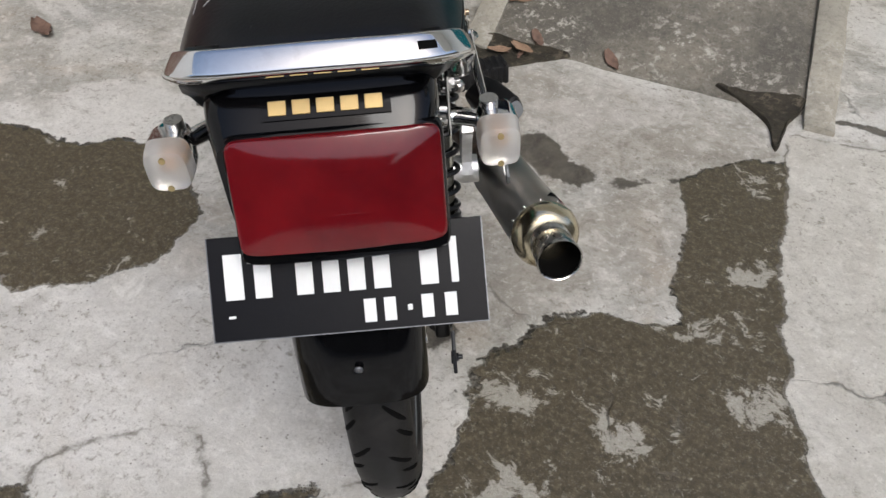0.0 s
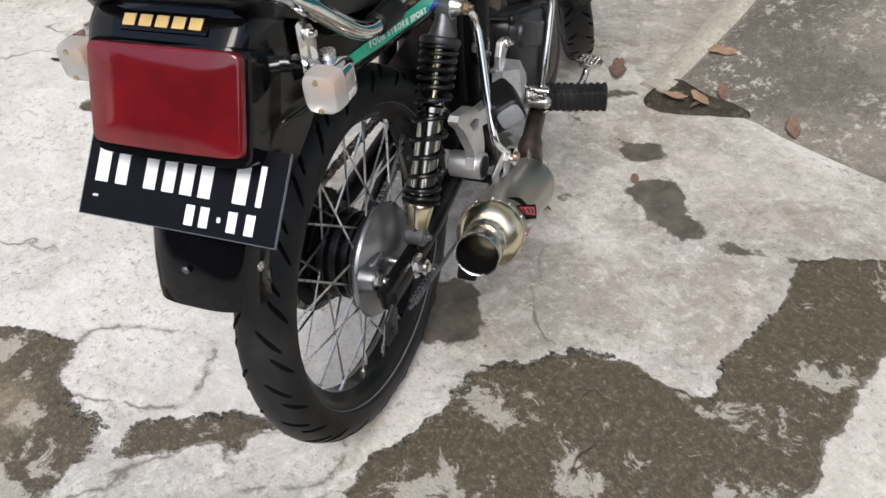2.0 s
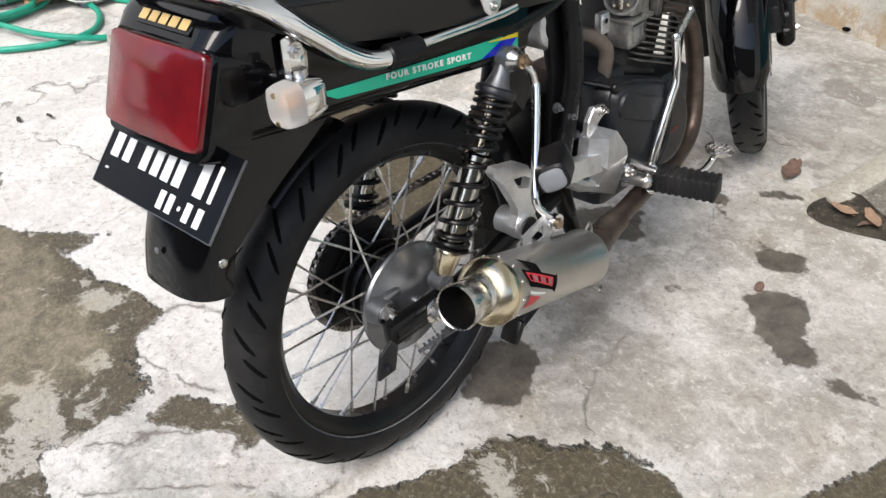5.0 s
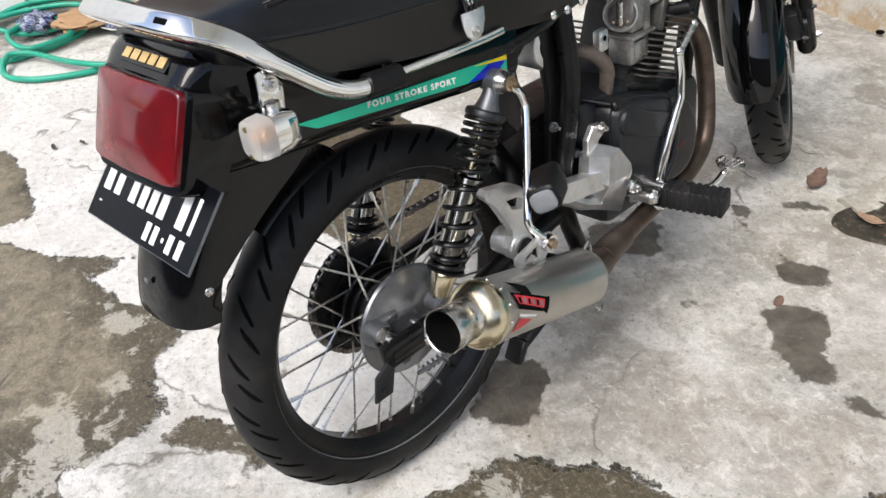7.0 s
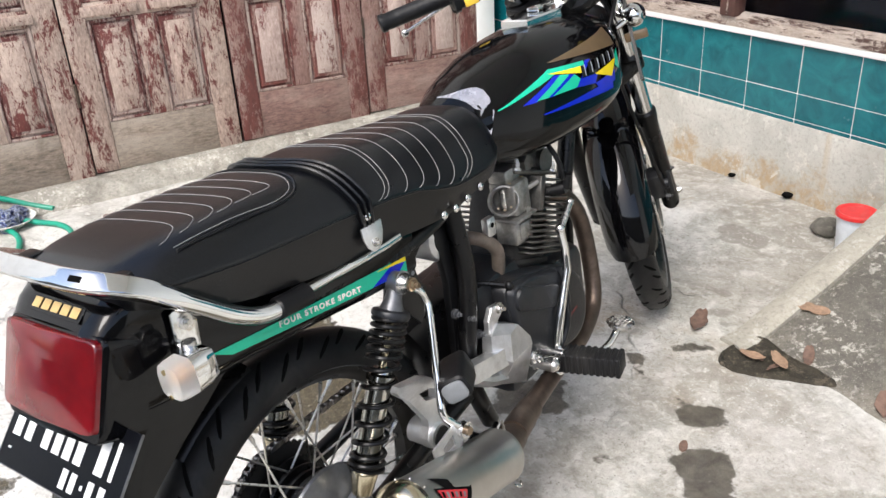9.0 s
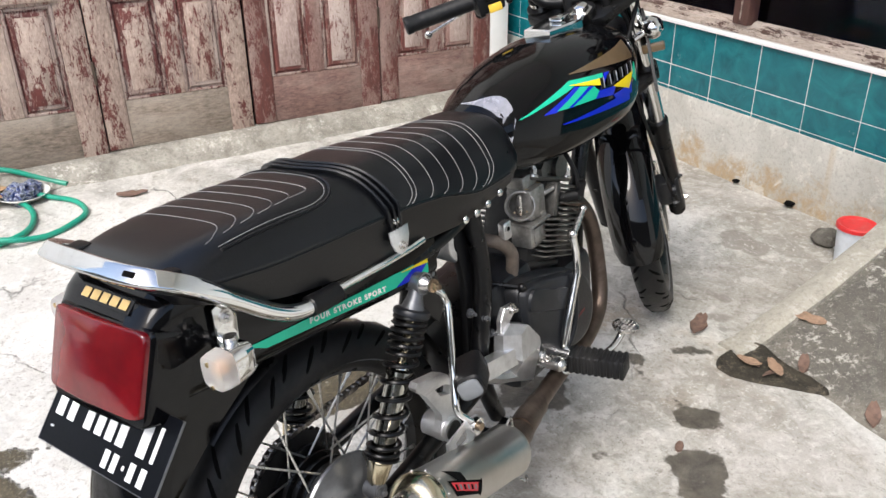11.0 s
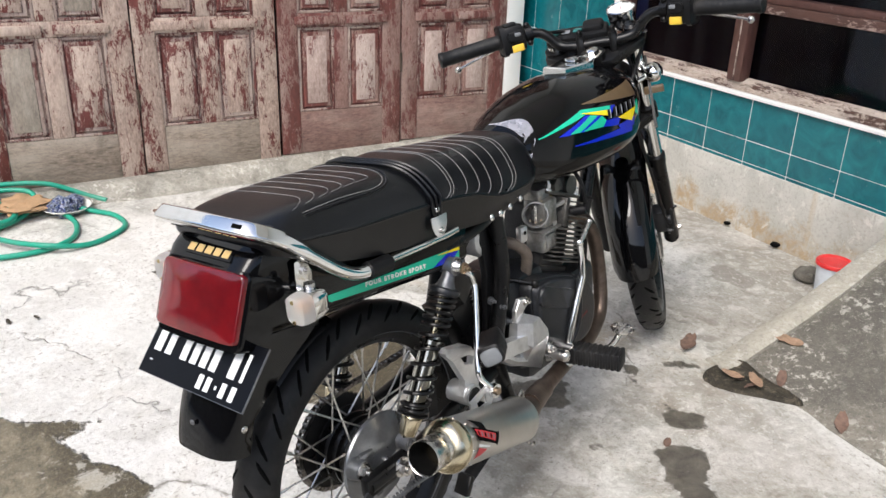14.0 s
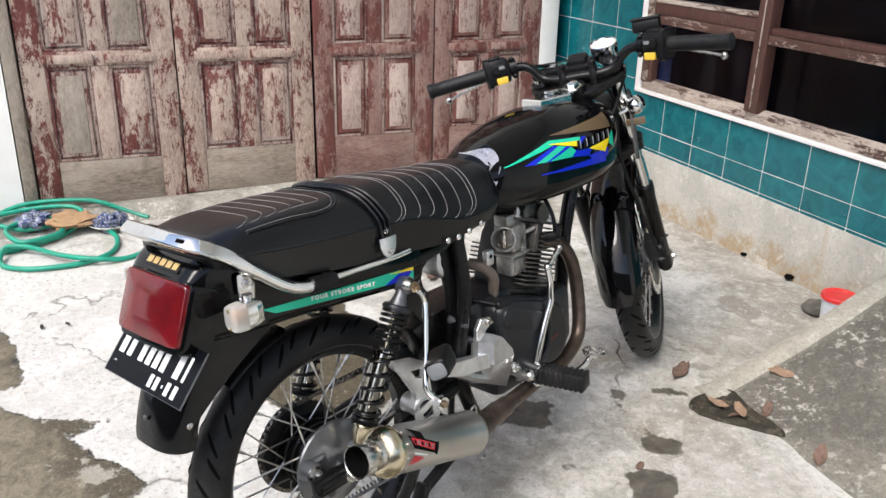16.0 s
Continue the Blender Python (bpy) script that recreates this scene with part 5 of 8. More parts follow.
# tail: cowl, lamp, plate, mudguard, indicators, grab rail
COWL = [(-0.118, 0.084, 0.616, 0.714), (-0.100, 0.09, 0.611, 0.733), (-0.085, 0.093, 0.609, 0.743), (-0.05, 0.095, 0.604, 0.747), (0.02, 0.098, 0.599, 0.733), (0.10, 0.1, 0.594, 0.705), (0.2, 0.1, 0.584, 0.675), (0.3, 0.099, 0.574, 0.655), (0.345, 0.098, 0.575, 0.65)]
cowl = part("tail_cowl", loft([ring_rr(y, *spline1(COWL, y), p=7.0, n=48) for y in [-0.118, -0.11, -0.1, -0.085, -0.065, -0.04, 0, 0.05, 0.1, 0.15, 0.2, 0.25, 0.3, 0.345]]), M_PAINT, bike, "glossy black tail cowl", 35)
part("frame_gusset", join(plate([(0.30, 0.655), (0.4, 0.645), (0.388, 0.622), (0.372, 0.604), (0.358, 0.592), (0.352, 0.575), (0.356, 0.556), (0.368, 0.54), (0.366, 0.515), (0.345, 0.49), (0.32, 0.52), (0.29, 0.575)], 0.082, 0.087, bev=0.001)), M_BLACK, bike, "black frame plate")
for y, z in ((0.375, 0.622), (0.352, 0.598), (0.345, 0.572), (0.356, 0.543)):
    part("gusset_hole", cyl((0.0868, y, z), (0.0876, y, z), 0.0035, n=10), M_GREYCAP, bike)
part("air_canister", lathe([(-0.05, 0.02), (-0.048, 0.038), (0.03, 0.04), (0.036, 0.036), (0.038, 0.026), (0.036, 0.024), (0.03, 0.012)], (0.02, 0.462, 0.575), (1, 0, 0), 36), M_ALU, bike, "dull grey round canister behind the frame")
LB, LT = Vector((0.0085, -0.163, 0.628)), Vector((0.0085, -0.126, 0.719))
LS = (LT - LB)
LN = Vector((0, -LS.z, LS.y)).normalized()


def lens_ring(hw, v0, v1, dep, p=15.0, n=56):
    out = []
    for i in range(n):
        a = 2 * math.pi * i / n
        c, s = math.cos(a), math.sin(a)
        x = hw * math.copysign(abs(c) ** (2 / p), c)
        v = (v0 + v1) / 2 + (v1 - v0) / 2 * math.copysign(abs(s) ** (2 / p), s)
        bow = (-0.010 if x > 0 else -0.004) * (x / 0.083) ** 2
        out.append(tuple(Vector((x, 0, 0)) + LB + LS * v + LN * (dep + bow)))
    return out


tail = part("tail_lamp", loft([lens_ring(0.0855, -0.075, 1.04, -0.06), lens_ring(0.0862, -0.08, 1.04, -0.015), lens_ring(0.0856, -0.076, 1.037, -0.009), lens_ring(0.084, -0.066, 1.03, -0.0075)]), M_PAINT, bike, "wide red tail lamp in a black housing")
part("lens", loft([lens_ring(0.0836, 0.03, 1.0, -0.02), lens_ring(0.0836, 0.03, 1.0, -0.003), lens_ring(0.0828, 0.038, 0.992, -0.0012), lens_ring(0.0806, 0.055, 0.975, -0.0004), lens_ring(0.04, 0.35, 0.7, 0.0005)]), M_LENS, tail, "red ribbed plastic lens")
BM = Matrix.Translation((0.006, -0.1032, 0.7312)) @ Matrix.Rotation(radians(-49), 4, "X")
badge = part("badge", moved(box((0, 0.0006, 0), (0.1, 0.0006, 0.019), 0.0002, seg=1), BM), M_PAINT, cowl, "row of plain gold badge blocks")
for k in range(5):
    part("badge_block", moved(box((-0.037 + 0.0185 * k, -0.0004, 0), (0.0138, 0.0012, 0.0115), 0.0004, seg=1), BM), M_GOLDPRINT, badge)
# number plate: plain bars stand for its marks
PM = Matrix.Translation((0.004, -0.146, 0.583)) @ Matrix.Rotation(radians(-42), 4, "X")
npl = part("number_plate", moved(box((0, 0, 0), (0.234, 0.0022, 0.089), 0.0006, seg=1), PM), M_PLATE, bike, "black number plate with white marks")
marks = [(-0.098, 0.011, 0.02), (-0.073, 0.011, 0.018), (-0.037, 0.011, 0.018), (-0.014, 0.011, 0.018), (0.008, 0.011, 0.018), (0.03, 0.011, 0.018), (0.071, 0.011, 0.019), (0.093, 0.011, 0.008)]
for x, z, w in marks:
    part("mark", moved(box((x * 0.98, -0.0016, z - 0.001), (w * 0.8, 0.001, 0.039), 0.0003, seg=1), PM), M_WHITEPRINT, npl)
for x, w in ((0.003, 0.0125), (0.020, 0.0125), (0.052, 0.0125), (0.072, 0.0125), (0.037, 0.005)):
    h = 0.02 if w > 0.006 else 0.005
    part("mark", moved(box((x + 0.014, -0.0016, -0.0275), (w * 0.82, 0.001, h), 0.0003, seg=1), PM), M_WHITEPRINT, npl)
part("plate_edge", moved(join(box((0, -0.0003, -0.0444), (0.235, 0.003, 0.0009)), box((0.1169, -0.0003, 0), (0.0009, 0.003, 0.089)), box((-0.1169, -0.0003, 0), (0.0009, 0.003, 0.089))), PM), M_ALUDARK, npl)
part("plate_chip", moved(box((-0.1, -0.0014, -0.024), (0.006, 0.0009, 0.0022)), PM), M_WHITEPRINT, npl)


def build_mudguard():
    rows = []
    for i in range(15):
        t = i / 14
        z = 0.612 - 0.156 * t
        yb = spline1([(0, -0.115), (0.3, -0.142), (0.6, -0.166), (0.85, -0.18), (1, -0.185)], t)[0]
        ye = spline1([(0, 0.05), (0.25, 0.0), (0.45, -0.05), (0.65, -0.092), (0.85, -0.13), (1, -0.15)], t)[0]
        ye = max(ye, yb + 0.056)
        hw = 0.065 - 0.004 * t
        ring = []
        for j in range(25):
            a = radians(-90 + 180 * j / 24)
            c, s = math.cos(a), math.sin(a)
            ring.append((0.003 + hw * math.copysign(abs(s) ** (2 / 3.2), s), yb + 0.05 * (1 - abs(c) ** (2 / 3.2)), z - 0.012 * (1 - abs(c)) * t))
        ring = [(0.003 - hw, ye, z + 0.004), (0.003 - hw, (ye + yb + 0.05) / 2, z)] + ring + [(0.003 + hw, (ye + yb + 0.05) / 2, z), (0.003 + hw, ye, z + 0.004)]
        rows.append(ring)
    return part("rear_mudguard", thick(rows, 0.0025), M_PAINT, bike, "glossy black rear mudguard", 60)


mud = build_mudguard()
part("rivet", ball((0.0635, -0.138, 0.487), 0.006, s=(0.5, 1, 1)), M_STEEL, mud)
part("rivet", ball((0.003, -0.178, 0.5), 0.0042, s=(1, 0.5, 1)), M_ALUDARK, mud)
arch = []
for i in range(21):
    a = radians(100 + 28 * i / 20)
    r = 0.288
    arch.append([(x, RA.y + (r - dz) * math.cos(a), RA.z + (r - dz) * math.sin(a)) for x, dz in ((-0.036, 0.009), (-0.03, 0.003), (-0.015, 0.0), (0.008, 0.0), (0.018, 0.003), (0.022, 0.009))])
part("inner_mudguard", thick(arch, 0.002), M_BLACK, bike, smooth=60)


def build_indicator(s):
    c = Vector((0.142, -0.057, 0.662) if s > 0 else (-0.132, -0.07, 0.675))
    stalk = part("rear_indicator", join(tube([(s * 0.097, -0.03, c.z - 0.002), (s * 0.113, c.y + 0.023, c.z), (c.x - s * 0.012, c.y + 0.017, c.z)], 0.0085, 14), cyl((s * 0.095, -0.03, 0.668), (s * 0.103, -0.031, 0.668), 0.013, n=20)), M_CHROME, bike, "rear indicator with chrome body and clear lens")
    part("bracket", plate([(-0.045, 0.65), (-0.018, 0.645), (-0.012, 0.69), (-0.026, 0.712), (-0.042, 0.708)], s * 0.1005, s * 0.1035, bev=0.001), M_CHROME, stalk)
    part("bracket_bolt", nut((s * 0.1035, -0.027, 0.694), (s, 0, 0), 0.006, 0.005), M_STEEL, stalk)
    body = []
    for y, k in ((0.024, 0.5), (0.02, 0.8), (0.008, 0.97), (-0.008, 1.0)):
        body.append(ring_rr(c.y + y, 0.0185 * k, c.z - 0.021 * k, c.z + 0.021 * k, p=4, n=28, xc=c.x))
    part("body", loft(body), M_CHROME, stalk, "chrome indicator body")
    lens = []
    for y, k in ((-0.0075, 0.99), (-0.02, 0.97), (-0.027, 0.9), (-0.03, 0.7)):
        lens.append(ring_rr(c.y + y, 0.0185 * k, c.z - 0.021 * k, c.z + 0.021 * k, p=4, n=28, xc=c.x))
    part("lens", loft(lens), M_CLEAR, stalk, "cloudy clear lens")
    part("bulb", ball((c.x, c.y - 0.0135, c.z + 0.001), 0.0075), M_AMBER, stalk, "amber bulb")
    for dz in (0.0135, -0.0145):
        part("screw", cyl((c.x, c.y - 0.0285, c.z + dz), (c.x, c.y - 0.031, c.z + dz), 0.0028, n=10), M_BRASS, stalk)
    part("clamp", join(cyl((c.x - s * 0.006, c.y + 0.008, c.z + 0.02), (c.x - s * 0.006, c.y + 0.008, c.z + 0.027), 0.008, n=16)), M_STEEL, stalk)


build_indicator(1)
build_indicator(-1)

half = [(0.12, 0.1, 0.656), (0.12, 0.06, 0.66), (0.119, 0.025, 0.677), (0.117, -0.02, 0.713), (0.1145, -0.06, 0.746), (0.109, -0.086, 0.763), (0.094, -0.104, 0.773), (0.06, -0.112, 0.777), (0, -0.115, 0.779)]
rail_pts = curve_pts(half + [(-0.94 * x, y, z) for x, y, z in half[-2::-1]], 6)


def rail_section(i, p):
    """A round tube at the ends that grows into a flat bar, tilted up and back, behind the seat."""
    t = (rail_pts[min(i + 1, len(rail_pts) - 1)] - rail_pts[max(i - 1, 0)]).normalized()
    k = max(0.0, min(1.0, (-0.025 - p.y) / 0.06))
    inward = Vector((-p.x, 0.03 - p.y, 0)).normalized()
    side = t.cross(inward * 1.1 * k + Vector((0, 0, 1))).normalized()
    up = side.cross(t)
    w, h, pw = 0.0105 - 0.0025 * k, 0.0105 + 0.0008 * k, 2.0 + 3.0 * k
    ring = []
    for j in range(24):
        a = 2 * math.pi * j / 24
        c, s = math.cos(a), math.sin(a)
        ring.append(p + side * w * math.copysign(abs(c) ** (2 / pw), c) + up * h * math.copysign(abs(s) ** (2 / pw), s))
    return ring


grab = part("grab_rail", loft([rail_section(i, p) for i, p in enumerate(rail_pts)]), M_CHROME, bike, "polished chrome grab rail, pressed flat behind the seat", 40)
at_slot = min(range(len(rail_pts)), key=lambda i: abs(rail_pts[i].x - 0.086) + max(0, rail_pts[i].y))
ring = rail_section(at_slot, rail_pts[at_slot])
face = max((ring[0], ring[12]), key=lambda p: p.z)
along = (rail_pts[at_slot + 1] - rail_pts[at_slot - 1]).normalized()
# flat black oval: the slot's inner dark is only colour
part("rail_slot", tube([face - along * 0.007, face + along * 0.007], 0.0032, 12, up=(ring[6] - ring[18]).normalized(), flat=(0.12, 1.0)), M_GROOVE, grab)
for s in (-1, 1):
    part("end_sleeve", tube([(s * 0.12, 0.078, 0.6575), (s * 0.12, 0.1, 0.6555), (s * 0.119, 0.125, 0.654)], 0.0135, 16), M_PLASTIC, grab, "black rubber sleeve")
    part("rail_stay", box((s * 0.085, -0.075, 0.757), (0.03, 0.03, 0.02), 0.004), M_BLACK, grab)

# green side stripe with its words


def cowl_x(y, z):
    hw, z0, z1 = spline1(COWL, y)
    zc, hh = (z0 + z1) / 2, (z1 - z0) / 2
    q = min(abs((z - zc) / hh), 0.999)
    return hw * (1 - q ** 7.0) ** (1 / 7.0) + 0.0009


def side_patch(name, a0, a1, b0, b1, mat, xfun, parent, n=14, m=3, lift=0.0):
    """A patch between the lines a0-a1 and b0-b1 in the side view (y, z), laid on the surface x = xfun(y, z)."""
    rows = []
    for i in range(n + 1):
        t = i / n
        p, q = (a0[0] + (a1[0] - a0[0]) * t, a0[1] + (a1[1] - a0[1]) * t), (b0[0] + (b1[0] - b0[0]) * t, b0[1] + (b1[1] - b0[1]) * t)
        rows.append([(xfun(p[0] + (q[0] - p[0]) * j / m, p[1] + (q[1] - p[1]) * j / m) + lift, p[0] + (q[0] - p[0]) * j / m, p[1] + (q[1] - p[1]) * j / m) for j in range(m + 1)])
    return part(name, loft(rows, False, False), mat, parent, smooth=60)


side_patch("green_stripe", (-0.005, 0.6395), (0.322, 0.6115), (0.02, 0.6255), (0.252, 0.5965), M_GREEN, cowl_x, cowl)
side_patch("green_stripe", (0.25, 0.6165), (0.322, 0.6105), (0.2519, 0.5965), (0.322, 0.5885), M_GREEN, cowl_x, cowl, 6, lift=0.0002)
side_patch("blue_stripe", (0.287, 0.6095), (0.3215, 0.6058), (0.248, 0.5972), (0.3, 0.5915), M_BLUE, cowl_x, cowl, 6, lift=0.0006)
side_patch("yellow_stripe", (0.262, 0.6153), (0.3215, 0.6108), (0.263, 0.6145), (0.3215, 0.6045), M_YELLOW, cowl_x, cowl, 6, lift=0.001)
words = bpy.data.curves.new("stripe_words", "FONT")
words.offset = 0.0003
words.body, words.size, words.align_x, words.align_y, words.extrude = "FOUR STROKE SPORT", 0.0092, "LEFT", "CENTER", 0.0002
words.space_character = 1.3
words.materials.append(M_WHITEPRINT)
wo = new("stripe_words", words)
wo.parent = cowl
ang = math.atan2(0.003, 0.3)
wo.matrix_local = Matrix.Translation((0.1022, 0.088, 0.6275)) @ Matrix(((0, 0, 1, 0), (math.cos(ang), -math.sin(ang), 0, 0), (math.sin(ang), math.cos(ang), 0, 0), (0, 0, 0, 1))) @ Matrix(((1.14, 0.22, 0, 0), (0, 1, 0, 0), (0, 0, 1, 0), (0, 0, 0, 1)))
part("chrome_trim", tube([(0.114, 0.135, 0.6535), (0.114, 0.22, 0.65), (0.113, 0.275, 0.648), (0.112, 0.306, 0.6485)], 0.0052, 12, flat=(0.7, 1)), M_CHROME, bike, "slim chrome trim bar")

# seat: half width, seam height, top height, base height along its length
SEAT = [(-0.086, 0.085, 0.752, 0.764, 0.742), (-0.076, 0.106, 0.75, 0.772, 0.73), (-0.03, 0.118, 0.742, 0.78, 0.71), (0.04, 0.124, 0.733, 0.782, 0.685), (0.12, 0.124, 0.726, 0.781, 0.668), (0.2, 0.122, 0.719, 0.779, 0.657), (0.3, 0.118, 0.708, 0.778, 0.647), (0.36, 0.115, 0.697, 0.772, 0.638), (0.4, 0.112, 0.684, 0.768, 0.633), (0.45, 0.107, 0.671, 0.763, 0.63), (0.5, 0.104, 0.668, 0.76, 0.636), (0.55, 0.1, 0.668, 0.758, 0.64), (0.575, 0.096, 0.672, 0.754, 0.645), (0.588, 0.088, 0.68, 0.744, 0.66)]


def seat_z(x, y):
    hw, zs, zt, zb = spline1(SEAT, y)
    q = min(abs(x) / hw, 1.0)
    p = 4.4 + 2.4 * min(max((0.2 - y) / 0.1, 0.0), 1.0)
    return zt - (zt - zs) * (q ** p) * 0.98


def build_seat():
    rings = []
    ys = [-0.086, -0.076, -0.06, -0.045, -0.03] + [i * 0.02 for i in range(0, 29)] + [0.572, 0.581, 0.588]
    for y in ys:
        hw, zs, zt, zb = spline1(SEAT, y)
        rib = 0.0
        ring = []
        for j in range(33):
            x = hw * math.sin(radians(-90 + 180 * j / 32))
            ring.append((x, y, seat_z(x, y)))
        inner = hw - 0.006
        ring += [(hw - 0.001, y, zs - 0.006), (inner, y, (zs + zb) / 2), (inner - 0.006, y, zb), (-inner + 0.006, y, zb), (-inner, y, (zs + zb) / 2), (-hw + 0.001, y, zs - 0.006)]
        rings.append(ring)
    return part("seat", loft(rings), M_VINYL, bike, "black vinyl dual seat with white stitching", 50)


seat = build_seat()


def on_seat(pts, r=0.00046, mat=M_THREAD, name="stitching", lift=0.0006, n=6, k=5):
    P = [Vector((p.x, p.y, seat_z(p.x, p.y) + lift)) for p in curve_pts([(x, y, 0) for x, y in pts], k)]
    return part(name, tube(P, r, n), mat, seat)


def stitch(y0, ye, first=-84, last=88, r=0.00046, lift=0.0004, mat=M_THREAD, name="stitching"):
    """A line across the seat at y0 whose right end comes down the side at ye."""
    rows = [(-90, y0 - 0.03), (-70, y0 - 0.012), (-45, y0 - 0.001), (0, y0 + 0.002), (40, y0 + 0.005), (60, y0 + 0.009), (72, y0 + 0.006), (90, ye)]
    P = []
    for i in range(61):
        ph = first + (last - first) * i / 60
        y = spline1(rows, ph)[0]
        hw = spline1(SEAT, y)[0]
        x = hw * math.sin(radians(ph))
        n = Vector((math.sin(radians(ph)), 0, math.cos(radians(ph))))
        P.append(Vector((x, y, seat_z(x, y))) + n * lift)
    return part(name, tube(P, r, 6), mat, seat)


# nested stitch lines: rear cushion
for i in range(6):
    y = 0.012 + i * 0.027
    w = 0.09 - 0.002 * i
    on_seat([(-w, y - 0.012), (-w * 0.8, y), (0, y + 0.006), (w * 0.72, y + 0.004), (w * 0.95, y - 0.016 + 0.003 * i), (w * 1.0, y - 0.03)])
on_seat([(-0.1, 0.0), (-0.1, 0.13), (-0.085, 0.168), (-0.04, 0.182), (0.04, 0.182), (0.085, 0.168), (0.1, 0.13), (0.1, 0.06), (0.1, -0.01)])
on_seat([(0.104, -0.01), (0.1045, 0.12), (0.09, 0.172), (0.045, 0.187), (-0.045, 0.187), (-0.09, 0.172)], 0.0022, M_VINYL, "piping", 0.0008)
# front cushion
for y0, ye in ((0.29, 0.272), (0.299, 0.284), (0.337, 0.326), (0.374, 0.358), (0.411, 0.394), (0.45, 0.43), (0.487, 0.46), (0.499, 0.474)):
    stitch(y0, ye)
# seam along the side
for s in (-1, 1):
    P = []
    for i in range(40):
        y = -0.055 + 0.6 * i / 39
        hw, zs, zt, zb = spline1(SEAT, y)
        P.append((s * (hw + 0.0001), y, zs - 0.003))
    part("side_seam", tube(P, 0.0014, 6), M_VINYL, seat)
LEAN_MORE = Matrix.Translation((0.12, 0, 0.7)) @ Matrix.Rotation(radians(-2.4), 4, "Y") @ Matrix.Translation((-0.12, 0, -0.7))
seat.matrix_local = LEAN_MORE
# strap with its buckle plates
sp = []
for dy in (-0.011, 0.0, 0.011):
    P = []
    for j in range(41):
        x = 0.1205 * math.sin(radians(-90 + 180 * j / 40))
        P.append((x * 1.012, 0.212 + dy + 0.03 * (x / 0.12) ** 2, seat_z(x, 0.212) + 0.002))
    P = [(-0.119, 0.245 + dy * 0.8, 0.668), (-0.121, 0.24 + dy, 0.69)] + P + [(0.1215, 0.2435 + dy * 0.8, 0.703), (0.1195, 0.246 + dy * 0.6, 0.692)]
    sp.append(tube(P, 0.0052, 8, flat=(1.0, 0.55)))
strap = part("strap", join(*sp), M_VINYL, seat, "ribbed black seat strap")
for s in (-1, 1):
    part("strap_rivet", ball((s * 0.123, 0.245, 0.703), 0.006, s=(0.5, 1, 1)), M_CHROME, strap)
    oval = [(0.227, 0.692), (0.228, 0.677), (0.233, 0.664), (0.242, 0.656), (0.25, 0.656), (0.259, 0.664), (0.264, 0.677), (0.265, 0.692)]
    part("strap_plate", plate(oval, s * 0.1215, s * 0.1245, bev=0.0006), M_ALU, strap, "rounded steel strap anchor")
    part("anchor_bolt", nut((s * 0.1245, 0.246, 0.668), (s, 0, 0), 0.0042, 0.003), M_STEEL, strap)
for y in (0.408, 0.441, 0.475, 0.513):
    hw, zs, zt, zb = spline1(SEAT, y)
    for s in (-1, 1):
        part("seat_stud", ball((s * (hw - 0.004), y, zb + 0.006), 0.0068, s=(0.6, 1, 1)), M_CHROME, seat, "round chrome stud")

# fuel tank: half width, base, top
TANK = [(0.55, 0.05, 0.655, 0.738), (0.575, 0.068, 0.645, 0.752), (0.635, 0.096, 0.632, 0.777), (0.72, 0.119, 0.627, 0.8), (0.82, 0.13, 0.628, 0.814), (0.91, 0.131, 0.632, 0.818), (0.985, 0.116, 0.643, 0.813), (1.035, 0.085, 0.668, 0.802), (1.06, 0.055, 0.695, 0.789)]
TP = 2.5


def tank_ring(y):
    hw, z0, z1 = spline1(TANK, y)
    zc = z0 + (z1 - z0) * 0.42
    out = []
    for i in range(48):
        a = 2 * math.pi * i / 48
        c, s = math.cos(a), math.sin(a)
        h = (z1 - zc) if s > 0 else (zc - z0)
        p = TP if s > 0 else 4.0
        out.append((hw * math.copysign(abs(c) ** (2 / p), c), y, zc + h * math.copysign(abs(s) ** (2 / p), s)))
    return out


def tank_x(y, z):
    hw, z0, z1 = spline1(TANK, y)
    zc = z0 + (z1 - z0) * 0.42
    h, p = ((z1 - zc), TP) if z > zc else ((zc - z0), 4.0)
    q = min(abs((z - zc) / h), 0.999)
    return hw * (1 - q ** p) ** (1 / p) + 0.001


tank = part("fuel_tank", loft([tank_ring(y) for y in [0.55, 0.56, 0.575, 0.605] + [0.635 + 0.025 * i for i in range(15)] + [1.01, 1.035, 1.05, 1.06]]), M_PAINT, bike, "glossy black teardrop fuel tank with coloured flashes")
